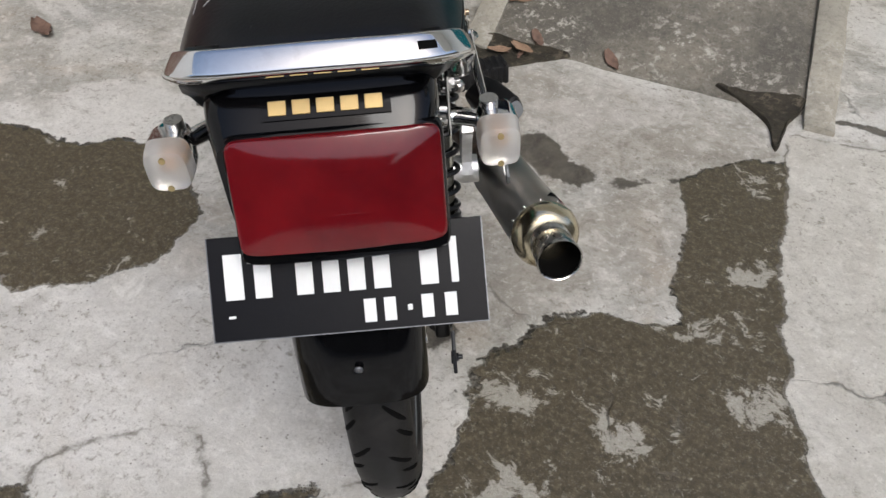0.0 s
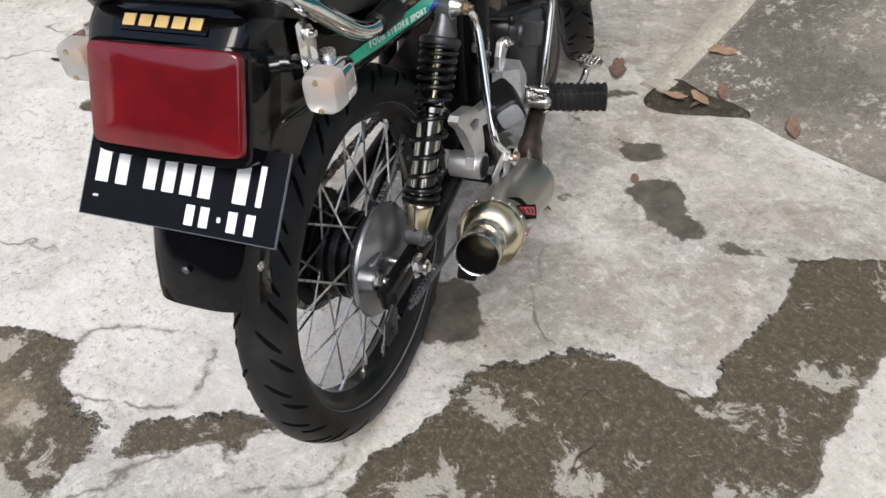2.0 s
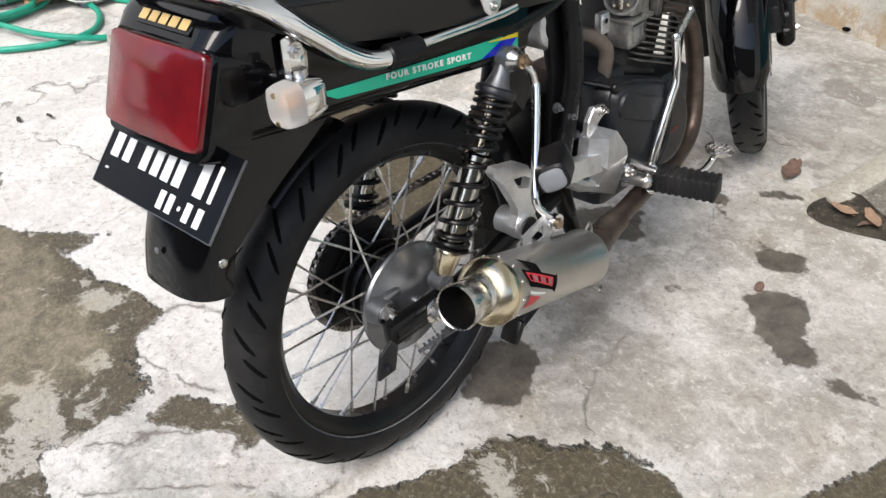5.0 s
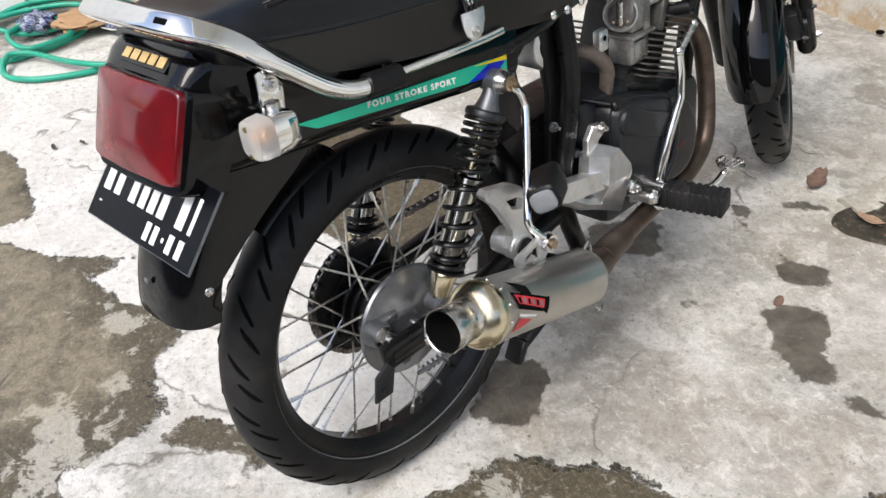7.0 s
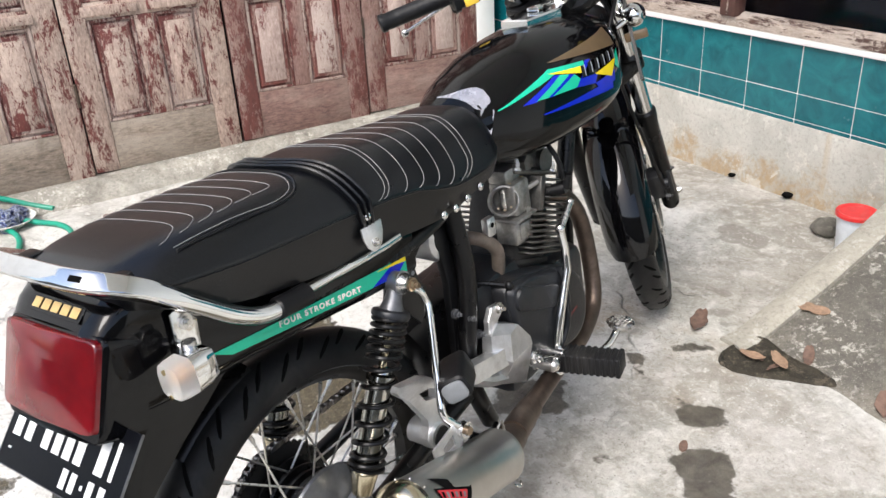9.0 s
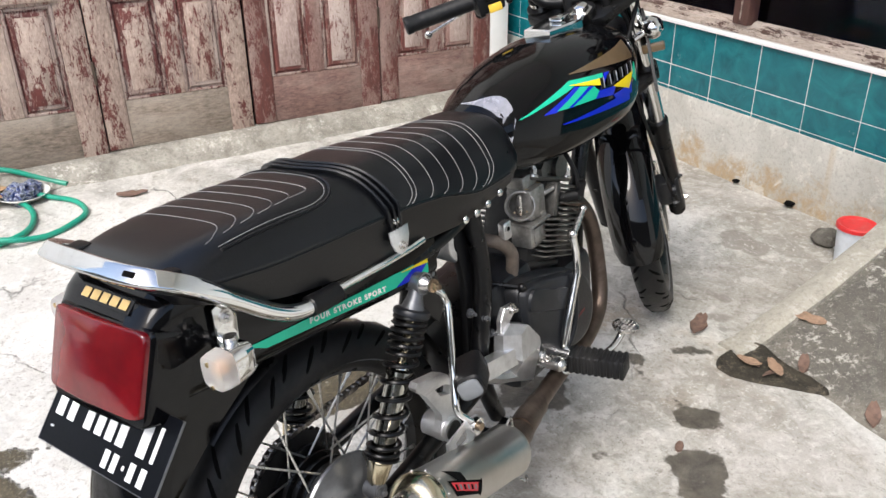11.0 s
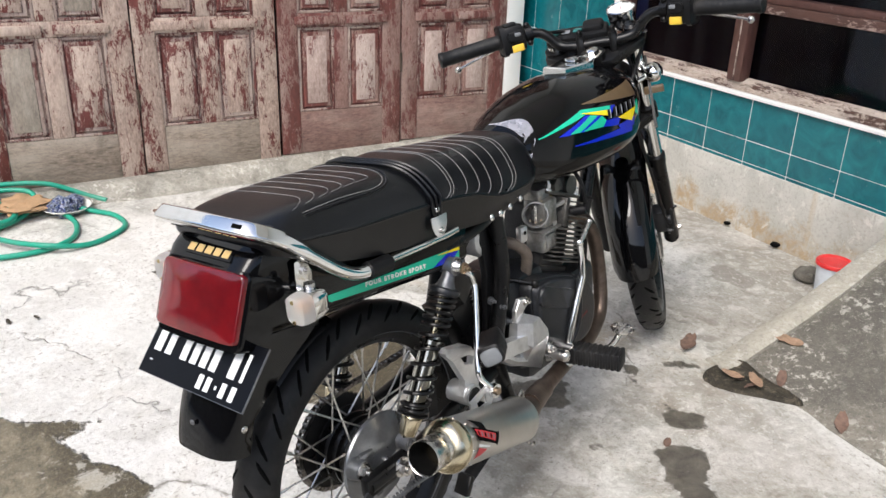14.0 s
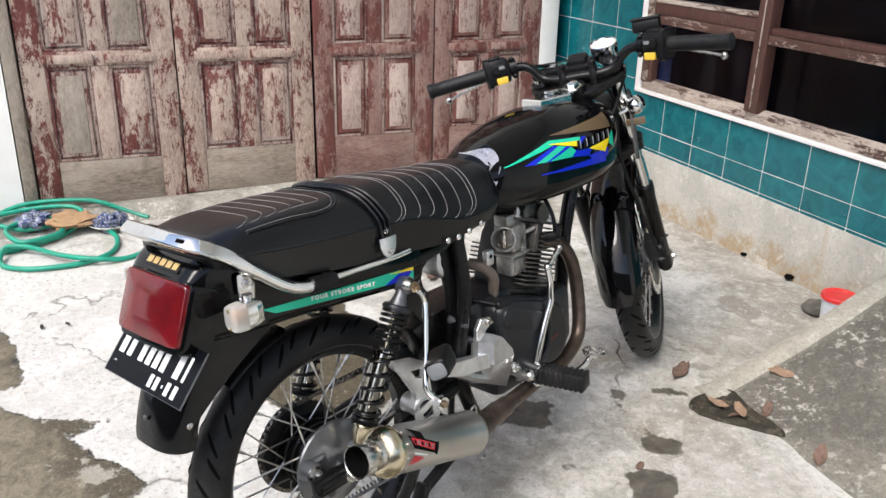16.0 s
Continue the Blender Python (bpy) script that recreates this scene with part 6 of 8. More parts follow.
FLASH = [("green_flash", (0.585, 0.7365), (0.693, 0.7755), (0.587, 0.7355), (0.701, 0.7655), M_GREEN, 0.0), ("green_flash", (0.692, 0.7755), (0.773, 0.7715), (0.698, 0.7655), (0.768, 0.7575), M_GREEN, 0.0003),
         ("blue_flash", (0.698, 0.7645), (0.714, 0.761), (0.623, 0.7335), (0.648, 0.7325), M_BLUE, 0.0006), ("green_flash", (0.709, 0.7625), (0.735, 0.757), (0.648, 0.7345), (0.675, 0.734), M_GREEN, 0.0009),
         ("blue_flash", (0.728, 0.7585), (0.742, 0.7555), (0.671, 0.7345), (0.684, 0.7335), M_BLUE, 0.0012), ("green_flash", (0.739, 0.756), (0.75, 0.7455), (0.68, 0.7345), (0.738, 0.734), M_GREEN, 0.0015),
         ("yellow_flash", (0.687, 0.7692), (0.763, 0.7648), (0.6885, 0.7684), (0.757, 0.7535), M_YELLOW, 0.0018), ("blue_flash", (0.75, 0.745), (0.8, 0.743), (0.735, 0.7335), (0.79, 0.7275), M_BLUE, 0.0006),
         ("blue_flash", (0.762, 0.7555), (0.776, 0.7715), (0.752, 0.743), (0.79, 0.77), M_BLUE, 0.0006), ("yellow_flash", (0.792, 0.744), (0.868, 0.755), (0.793, 0.7425), (0.845, 0.7265), M_YELLOW, 0.0012),
         ("green_flash", (0.868, 0.757), (0.885, 0.768), (0.864, 0.742), (0.885, 0.73), M_GREEN, 0.0004),
         ("blue_flash", (0.657, 0.7105), (0.85, 0.7225), (0.659, 0.7085), (0.85, 0.7035), M_BLUE, 0.0003), ("blue_flash", (0.79, 0.7275), (0.86, 0.735), (0.80, 0.717), (0.86, 0.715), M_BLUE, 0.0005)]


def flash_at(p):
    """Lays a point of the flash drawing on the tank's side."""
    return 0.614 + (p[0] - 0.585) * 1.131, p[1] - 0.0065 - 0.01 * (p[0] - 0.585) / 0.28


for nm, a0, a1, b0, b1, mt, lf in FLASH:
    a0, a1, b0, b1 = (flash_at(p) for p in (a0, a1, b0, b1))
    side_patch(nm, a0, a1, b0, b1, mt, tank_x, tank, 10, 5, lift=lf)
side_patch("bronze_panel", (0.745, 0.774), (0.953, 0.79), (0.752, 0.7725), (0.953, 0.758), M_BROWN, tank_x, tank, 14, 8)
for i in range(6):
    y, z = flash_at((0.758 + i * 0.0195, 0.7555 + i * 0.0016))
    side_patch("emblem_bar", (y, z + 0.009), (y + 0.012, z + 0.0095), (y - 0.003, z - 0.009), (y + 0.009, z - 0.0085), M_PLASTIC, tank_x, tank, 3, lift=0.0022)
    side_patch("emblem_edge", (y + 0.0085, z + 0.0088), (y + 0.0115, z + 0.009), (y + 0.006, z - 0.0085), (y + 0.0085, z - 0.0085), M_SILVERTXT, tank_x, tank, 3, lift=0.0028)
CAP = [(-0.045, 0.842), (0.014, 0.836), (0.03, 0.93), (0.014, 0.972), (-0.03, 0.972), (-0.052, 0.93)]
capo = part("filler_cap", loft([[(x, y, 0.808) for x, y in CAP], [(x, y, 0.826 + 0.03 * (y - 0.825)) for x, y in CAP], [(-0.01 + (x + 0.01) * 0.9, 0.9 + (y - 0.9) * 0.93, 0.8285 + 0.04 * (y - 0.825)) for x, y in CAP]]), M_CHROME, tank, "angular chrome filler cap", 20)
part("lock_cover", moved(box((0, 0, 0), (0.026, 0.05, 0.007), 0.002), Matrix.Translation((-0.012, 0.925, 0.8375)) @ Matrix.Rotation(radians(4), 4, "X")), M_CHROME, capo, "raised chrome lock cover")

def tank_top(x, y):
    hw, z0, z1 = spline1(TANK, y)
    zc = z0 + (z1 - z0) * 0.42
    return zc + (z1 - zc) * (1 - min(abs(x) / hw, 0.999) ** TP) ** (1 / TP)


# thin pale grey sheet on the tank where it meets the seat
tri = []
for i in range(9):
    y0 = 0.588
    y1 = y0 + 0.003 + 0.03 * math.sin(math.pi * 0.7 * i / 8) ** 2.2
    x = -0.016 + 0.094 * i / 8
    tri.append([(x, y0 + (y1 - y0) * j / 4, tank_top(x, y0 + (y1 - y0) * j / 4) + 0.0012) for j in range(5)])
part("rear_tank_trim", thick(tri, 0.0006), M_TANKPATCH, tank, "pale grey patch on the rear of the tank", 60)

# ---- frame ----
part("frame", join(tube([(0, 1.0, 0.77), (0, 0.85, 0.70), (0, 0.6, 0.645), (0, 0.45, 0.63)], 0.019, 14, k=4), tube([(0, 1.02, 0.74), (0, 0.93, 0.5), (0, 0.9, 0.32), (0, 0.85, 0.21)], 0.017, 14, k=4),
                   *[tube([(s * 0.02, 0.55, 0.645), (s * 0.085, 0.42, 0.625), (s * 0.085, 0.2, 0.61), (s * 0.08, -0.02, 0.64)], 0.012, 12, k=4) for s in (-1, 1)],
                   *[tube([(s * 0.07, 0.47, 0.63), (s * 0.078, 0.475, 0.5), (s * 0.08, 0.44, 0.35), (s * 0.075, 0.48, 0.23)], 0.0155, 12, k=4) for s in (-1, 1)],
                   cyl(HEAD_P - AXIS * 0.1, HEAD_P + AXIS * 0.045, 0.028, n=20)), M_BLACK, bike, "black tubular frame")
part("inner_panel", plate([(0.43, 0.63), (0.515, 0.635), (0.50, 0.56), (0.53, 0.42), (0.5, 0.36), (0.44, 0.36), (0.45, 0.5)], 0.045, 0.06, bev=0.004), M_PLASTIC, bike, "black plastic inner panel")
# added filler that keeps the gap behind the engine dark
part("rear_splash_panel", plate([(0.36, 0.455), (0.52, 0.475), (0.53, 0.28), (0.435, 0.27), (0.425, 0.33), (0.395, 0.4), (0.375, 0.43)], -0.035, 0.04, bev=0.004), M_BLACK, bike, "black filler for the dark space between engine and rear wheel")

# ---- engine ----
eng = part("engine", box((-0.0, 0.68, 0.335), (0.17, 0.32, 0.16), 0.03), M_ENGINE, bike, "dark single-cylinder engine with finned barrel")


part("gearbox_case", box((0.0, 0.56, 0.4), (0.15, 0.16, 0.14), 0.025), M_ENGINE, eng)
part("sump", box((0, 0.7, 0.25), (0.14, 0.26, 0.07), 0.02), M_ENGINE, eng)


def oval_cover(x0, x1, cy, cz, ry, rz, rot, power=2.6, steps=((0, 1.0), (0.55, 1.0), (0.8, 0.96), (0.95, 0.88), (1.0, 0.78))):
    rings = []
    for t, k in steps:
        ring = []
        for i in range(48):
            a = 2 * math.pi * i / 48
            u = ry * k * math.copysign(abs(math.cos(a)) ** (2 / power), math.cos(a))
            v = rz * k * math.copysign(abs(math.sin(a)) ** (2 / power), math.sin(a))
            c, s = math.cos(rot), math.sin(rot)
            ring.append((x0 + (x1 - x0) * t, cy + c * u - s * v, cz + s * u + c * v))
        rings.append(ring)
    return loft(rings)


def poly_cover(pts, x0, steps):
    """A cast cover: its outline (y, z) drawn in by each step's factor at x0 + depth."""
    cy, cz = sum(p[0] for p in pts) / len(pts), sum(p[1] for p in pts) / len(pts)
    fine = curve_pts([(0, y, z) for y, z in pts], 4, True)
    return loft([[(x0 + dx, cy + (p.y - cy) * k, cz + (p.z - cz) * k) for p in fine] for dx, k in steps])


cov = part("clutch_cover", poly_cover([(0.54, 0.452), (0.59, 0.455), (0.645, 0.44), (0.7, 0.42), (0.755, 0.392), (0.784, 0.335), (0.775, 0.28), (0.735, 0.256), (0.665, 0.262), (0.6, 0.28), (0.556, 0.33), (0.54, 0.4)], 0.07, [(0, 1.0), (0.026, 1.0), (0.03, 0.985), (0.0305, 0.955), (0.04, 0.93), (0.043, 0.9), (0.044, 0.84)]), M_ENGINE, eng, "slate grey engine side cover")
part("raised_panel", poly_cover([(0.548, 0.412), (0.562, 0.447), (0.62, 0.424), (0.676, 0.4), (0.667, 0.378), (0.655, 0.366), (0.6, 0.388)], 0.11, [(0, 1.0), (0.008, 0.97), (0.0095, 0.9)]), M_ENGINE, cov)
part("cover_ridge", tube([(0.113, 0.69, 0.424), (0.117, 0.7, 0.37), (0.117, 0.69, 0.31), (0.113, 0.66, 0.272)], 0.006, 10, k=5), M_ENGINE, cov)
part("cover_mark", box((0.1145, 0.722, 0.322), (0.001, 0.03, 0.0055), 0.0003, Matrix.Rotation(radians(12), 4, "X"), 1), M_DULLRED, eng, "small faded red mark")
part("left_cover", oval_cover(-0.08, -0.12, 0.675, 0.35, 0.13, 0.085, radians(-10)), M_ENGINE, eng)
for y, z in ((0.556, 0.4), (0.6, 0.443), (0.69, 0.415), (0.765, 0.37), (0.77, 0.3), (0.7, 0.272), (0.6, 0.29)):
    part("cover_bolt", nut((0.1, y, z), (1, 0, 0), 0.0042, 0.005), M_ALUDARK, eng)
TILTC = Matrix.Translation((0.005, 0.672, 0.432)) @ Matrix.Rotation(radians(-20), 4, "X")
part("cylinder_barrel", moved(join(box((0, 0.012, 0.06), (0.112, 0.112, 0.16), 0.02), box((0, 0.01, 0.14), (0.1, 0.1, 0.09), 0.012), box((0, 0, 0.006), (0.12, 0.13, 0.012), 0.004)), TILTC), M_SOOT, eng, "sooty metal barrel")
for i in range(8):
    part("cooling_fin", moved(box((0, 0.026, 0.024 + i * 0.0098), (0.164, 0.112, 0.0034), 0.0012, seg=1), TILTC), M_FIN, eng)
for i in range(6):
    z = 0.024 + (8 + i) * 0.0098
    part("cooling_fin", moved(box((0, 0.052, z), (0.16, 0.07, 0.0032), 0.0012, seg=1), TILTC), M_FIN, eng)
part("head_wall", moved(box((0, 0.004, 0.128), (0.15, 0.016, 0.062), 0.003), TILTC), M_FIN, eng)
part("head_cover", moved(join(box((0, 0.005, 0.182), (0.1, 0.12, 0.045), 0.014), box((0, 0.0, 0.164), (0.125, 0.14, 0.008), 0.003), cyl((0.03, 0.035, 0.185), (0.058, 0.035, 0.185), 0.022, n=24), cyl((0.045, -0.04, 0.18), (0.068, -0.04, 0.18), 0.014, n=6)), TILTC), M_FIN, eng, "metal cylinder head cover")
for x, y in ((0.056, 0.06), (0.056, -0.06), (-0.056, 0.06), (-0.056, -0.06)):
    part("head_nut", moved(nut((x, y, 0.168), (0, 0, 1), 0.007, 0.012), TILTC), M_STEEL, eng)
part("plug_cap", moved(join(cyl((0.05, 0.02, 0.125), (0.1, 0.035, 0.14), 0.011, n=16), cyl((0.1, 0.035, 0.14), (0.105, 0.03, 0.165), 0.009, n=14)), TILTC), M_PLASTIC, eng, "black spark plug cap")
part("plug_lead", tube([(0.108, 0.745, 0.57), (0.107, 0.74, 0.6), (0.085, 0.742, 0.635), (0.04, 0.76, 0.66)], 0.0045, 8, k=5), M_PLASTIC, eng)
# carburettor with an open mouth, float bowl below
mo = Vector((0.058, 0.63, 0.569))
mdir = Vector((0.56, -0.78, 0.28)).normalized()
carb = part("carburettor", join(box((0.05, 0.662, 0.566), (0.052, 0.05, 0.058), 0.006), box((0.042, 0.662, 0.603), (0.04, 0.046, 0.03), 0.008), box((0.054, 0.656, 0.533), (0.06, 0.064, 0.006), 0.002), box((0.054, 0.656, 0.508), (0.046, 0.054, 0.046), 0.008), box((0.056, 0.652, 0.51), (0.05, 0.03, 0.03), 0.004), cyl((0.034, 0.663, 0.47), (0.034, 0.663, 0.485), 0.009, n=12), cyl((0.03, 0.685, 0.562), (0.012, 0.73, 0.55), 0.019, n=20), box((0.066, 0.668, 0.56), (0.02, 0.02, 0.024), 0.004), cyl((0.062, 0.69, 0.568), (0.075, 0.715, 0.575), 0.005, n=10), cyl((0.062, 0.675, 0.54), (0.078, 0.672, 0.54), 0.007, n=12)), M_CARB, bike, "grey cast carburettor with an open mouth")
part("intake_ring", lathe([(-0.026, 0.0205), (-0.004, 0.0215), (0.0, 0.0265), (0.003, 0.0275), (0.0055, 0.0265), (0.006, 0.0238), (0.001, 0.0212), (-0.008, 0.0195), (-0.024, 0.0185)], mo, mdir, 40), M_CARB, carb, "worn grey intake ring")
# black disc for the shade deep in the intake mouth
part("throat", lathe([(-0.0245, 0.019), (-0.023, 0.0005)], mo, mdir, 32), M_GROOVE, carb)
sx = mdir.cross(Vector((0, 0, 1))).normalized()
part("throttle_slide", moved(join(lathe([(-0.016, 0.0068), (-0.014, 0.0075), (0.02, 0.0075), (0.021, 0.004)], (0, 0, 0), (0, 0, 1), 20)), Matrix.Translation(mo - mdir * 0.014 - sx * 0.001)), M_STEEL, carb, "bright throttle slide")
for k in (-0.011, 0.0, 0.011):
    part("jet", cyl(tuple(mo - mdir * 0.005 + sx * k - Vector((0, 0, 0.0165 - abs(k) * 0.4))), tuple(mo + mdir * 0.001 + sx * k - Vector((0, 0, 0.0165 - abs(k) * 0.4))), 0.0022, n=10), M_BRASSY, carb)
for y, z in ((0.645, 0.592), (0.682, 0.592), (0.64, 0.53), (0.69, 0.53)):
    part("carb_screw", cyl((0.06, y, z), (0.0665, y, z), 0.0036, n=10), M_BRASS, carb)
part("choke_block", join(box((0.06, 0.575, 0.545), (0.014, 0.024, 0.034), 0.004), cyl((0.066, 0.573, 0.55), (0.069, 0.573, 0.55), 0.007, n=18)), M_ALU, carb)
# black disc in place of a shaded hole
part("block_hole", cyl((0.0685, 0.573, 0.55), (0.0697, 0.573, 0.55), 0.0042, n=16), M_GROOVE, carb)
part("breather_hose", tube([(0.03, 0.545, 0.535), (0.055, 0.56, 0.527), (0.066, 0.578, 0.505), (0.064, 0.583, 0.478), (0.058, 0.583, 0.45)], 0.0115, 14, k=5), M_HOSEGREY, bike, "dusty brown breather hose")
part("drain_lever", join(tube([(0.055, 0.52, 0.468), (0.08, 0.535, 0.463), (0.1, 0.547, 0.458)], 0.0042, 8), ball((0.103, 0.549, 0.457), 0.0085)), M_BLACK, bike)
for y, z in ((0.42, 0.468), (0.455, 0.442), (0.47, 0.405)):
    part("frame_bolt", nut((0.088, y, z), (1, 0, 0), 0.0052, 0.007), M_ALUDARK, bike)

# ---- exhaust ----
ex = part("exhaust", tube([(0.022, 0.80, 0.505), (0.035, 0.845, 0.5), (0.048, 0.885, 0.445), (0.06, 0.893, 0.35), (0.074, 0.868, 0.262), (0.09, 0.78, 0.232), (0.108, 0.66, 0.238), (0.135, 0.53, 0.25), (0.165, 0.42, 0.272)], 0.0165, 18, k=6), M_HEADER, bike, "heat-browned header pipe with a short steel silencer")
part("joint_sleeve", join(tube([(0.14, 0.51, 0.2525), (0.15, 0.47, 0.259)], 0.0205, 20), tube([(0.15, 0.47, 0.259), (0.165, 0.42, 0.268)], 0.0225, 20), tube([(0.165, 0.42, 0.264), (0.183, 0.357, 0.28)], [0.0225, 0.026], 20)), M_HEADER, ex, "browned joint sleeve")
m0, m1 = Vector((0.187, 0.351, 0.283)), Vector((0.218, 0.107, 0.375))
md = (m1 - m0).normalized()
ml = (m1 - m0).length
can = part("silencer", lathe([(-0.012, 0.026), (0, 0.036), (0.003, 0.041), (0.006, 0.0422), (0.012, 0.0422), (0.014, 0.0412), (ml - 0.02, 0.0412), (ml - 0.018, 0.0422), (ml - 0.008, 0.0422)], m0, md, 56), M_CAN, ex, "brushed steel silencer can")
part("end_cone", lathe([(ml - 0.008, 0.0425), (ml - 0.002, 0.0432), (ml + 0.003, 0.0425), (ml + 0.012, 0.038), (ml + 0.018, 0.032), (ml + 0.02, 0.026)], m0, md, 56), M_GOLD, can, "gold tinted end cone")
od = Vector((0.1, -0.97, 0.2)).normalized()
part("outlet", lathe([(-0.005, 0.0255), (0.008, 0.026), (0.01, 0.0248), (0.014, 0.0248), (0.016, 0.0264), (0.034, 0.0268), (0.046, 0.028), (0.0475, 0.0275), (0.0465, 0.0262), (0.0, 0.0245), (-0.003, 0.01)], m1 + md * 0.018, od, 48), M_STEEL, can, "round steel outlet")
part("outlet_inside", lathe([(0.0, 0.0242), (0.044, 0.0259), (0.0445, 0.0255), (0.002, 0.0235), (0.001, 0.002)], m1 + md * 0.018, od, 36), M_GROOVE, can)
for a in range(12):
    e = radians(30 * a)
    sd = md.cross(Vector((0, 0, 1))).normalized()
    q = m0 + md * (ml - 0.013) + 0.0424 * (math.cos(e) * sd + math.sin(e) * sd.cross(md))
    part("can_rivet", ball(tuple(q), 0.0021, 8), M_STEEL, can)
side = md.cross(Vector((0, 0, 1))).normalized()
if side.x < 0:
    side = -side
upv = Vector((0, 0, 1)) - md * md.z
upv.normalize()


def can_patch(name, pts, mat, lift):
    """A label on the can: (along, degrees up from its side) corners."""
    n, rows = 6, []
    (a0, e0), (a1, e1), (a2, e2), (a3, e3) = pts
    for i in range(n + 1):
        t = i / n
        row = []
        for j in range(n + 1):
            s = j / n
            al = (a0 * (1 - t) + a1 * t) * (1 - s) + (a3 * (1 - t) + a2 * t) * s
            el = radians((e0 * (1 - t) + e1 * t) * (1 - s) + (e3 * (1 - t) + e2 * t) * s)
            row.append(tuple(m0 + md * al + (0.0412 + lift) * (math.cos(el) * side + math.sin(el) * upv)))
        rows.append(row)
    return part(name, loft(rows, False, False), mat, can, smooth=60)


can_patch("label", [(ml - 0.024, 50), (ml - 0.098, 20), (ml - 0.09, -4), (ml - 0.03, 18)], M_GROOVE, 0.0004)
can_patch("label_spike", [(ml - 0.03, 72), (ml - 0.06, 52), (ml - 0.064, 30), (ml - 0.045, 38)], M_GROOVE, 0.0005)
can_patch("label_spike", [(ml - 0.082, 20), (ml - 0.1, 22), (ml - 0.096, -10), (ml - 0.088, -4)], M_GROOVE, 0.0006)
can_patch("label_bar", [(ml - 0.028, 44), (ml - 0.088, 19), (ml - 0.085, 4), (ml - 0.032, 27)], M_RED, 0.0009)
for k in range(6):
    can_patch("label_mark", [(ml - 0.033 - 0.0088 * k, 38 - 3.6 * k), (ml - 0.038 - 0.0088 * k, 36 - 3.6 * k), (ml - 0.038 - 0.0088 * k, 26 - 3.4 * k), (ml - 0.033 - 0.0088 * k, 28 - 3.4 * k)], M_GREYCAP if k % 2 else M_GROOVE, 0.0013)
can_patch("label_foot", [(ml - 0.03, 2), (ml - 0.06, -8), (ml - 0.045, -17), (ml - 0.02, -22)], M_RED, 0.0004)
can_patch("label_foot", [(ml - 0.03, 10), (ml - 0.07, -3), (ml - 0.069, -6), (ml - 0.03, 5)], M_WHITEPRINT, 0.0005)
part("can_spring", tube([tuple(m0 + md * -0.012 + 0.034 * upv), tuple(m0 + md * 0.0 + 0.052 * upv), tuple(m0 + md * 0.012 + 0.043 * upv)], 0.002, 8, k=4), M_STEEL, can)
part("can_spring", tube([tuple(m0 + md * -0.01 - 0.046 * upv * 0.8 + 0.03 * side), tuple(m0 + md * 0.0 - 0.05 * upv * 0.8 + 0.036 * side), tuple(m0 + md * 0.012 - 0.044 * upv * 0.8 + 0.03 * side)], 0.002, 8, k=4), M_STEEL, can)

# ---- foot rest brackets and rods, right side ----
def faceted(pts, faces, rim, back):
    """A cast piece: front facets over named points (x, y, z), walls from its rim back to x = back."""
    names = list(pts)
    verts = [pts[k] for k in names] + [(back, pts[k][1], pts[k][2]) for k in rim]
    n = len(names)
    fs = [[names.index(k) for k in f] for f in faces]
    m = len(rim)
    for a in range(m):
        b = (a + 1) % m
        fs.append([names.index(rim[a]), names.index(rim[b]), n + b, n + a])
    fs.append([n + a for a in range(m)][::-1])
    return verts, fs


FB = {"n": (0.112, 0.47, 0.405), "e": (0.112, 0.492, 0.417), "f": (0.118, 0.538, 0.393), "g": (0.116, 0.572, 0.352), "h": (0.116, 0.575, 0.336), "i": (0.11, 0.566, 0.296), "j": (0.106, 0.556, 0.268), "k": (0.108, 0.488, 0.304), "m": (0.114, 0.464, 0.374),
      "l": (0.136, 0.486, 0.353), "o": (0.131, 0.496, 0.399)}
br = part("footrest_bracket", join(faceted(FB, ["nefo", "ofghl", "lhijk", "kml", "mnol"], "nefghijkm", 0.094), loft([[(0.1, 0.49, 0.372), (0.126, 0.487, 0.378), (0.13, 0.482, 0.35), (0.1, 0.485, 0.338)], [(0.102, 0.4, 0.392), (0.124, 0.397, 0.394), (0.127, 0.404, 0.362), (0.102, 0.408, 0.36)], [(0.104, 0.33, 0.41), (0.122, 0.33, 0.411), (0.124, 0.335, 0.386), (0.104, 0.335, 0.385)]]),
                                   plate([(0.474, 0.428), (0.488, 0.447), (0.517, 0.442), (0.515, 0.427), (0.5, 0.418), (0.494, 0.405), (0.472, 0.403)], 0.097, 0.108, bev=0.002), tube([(0.106, 0.492, 0.314), (0.11, 0.45, 0.334), (0.112, 0.4, 0.368)], 0.011, 8)), M_ALU, bike, "cast aluminium footrest bracket with flat facets", 12)
part("bracket_bolt", nut((0.107, 0.506, 0.438), (1, 0, 0), 0.0065, 0.008), M_STEEL, br)
br2 = part("rear_bracket", join(plate([(0.216, 0.462), (0.222, 0.468), (0.268, 0.457), (0.286, 0.446), (0.299, 0.42), (0.291, 0.425), (0.278, 0.434), (0.255, 0.438), (0.235, 0.438), (0.218, 0.456)], 0.126, 0.14), plate([(0.235, 0.438), (0.255, 0.438), (0.266, 0.42), (0.287, 0.411), (0.291, 0.425), (0.299, 0.42), (0.303, 0.38), (0.297, 0.352), (0.276, 0.34), (0.258, 0.345), (0.254, 0.362), (0.262, 0.378), (0.262, 0.39)], 0.126, 0.14)), M_ALU, bike, "cast aluminium rear bracket with a cut-out", 20)
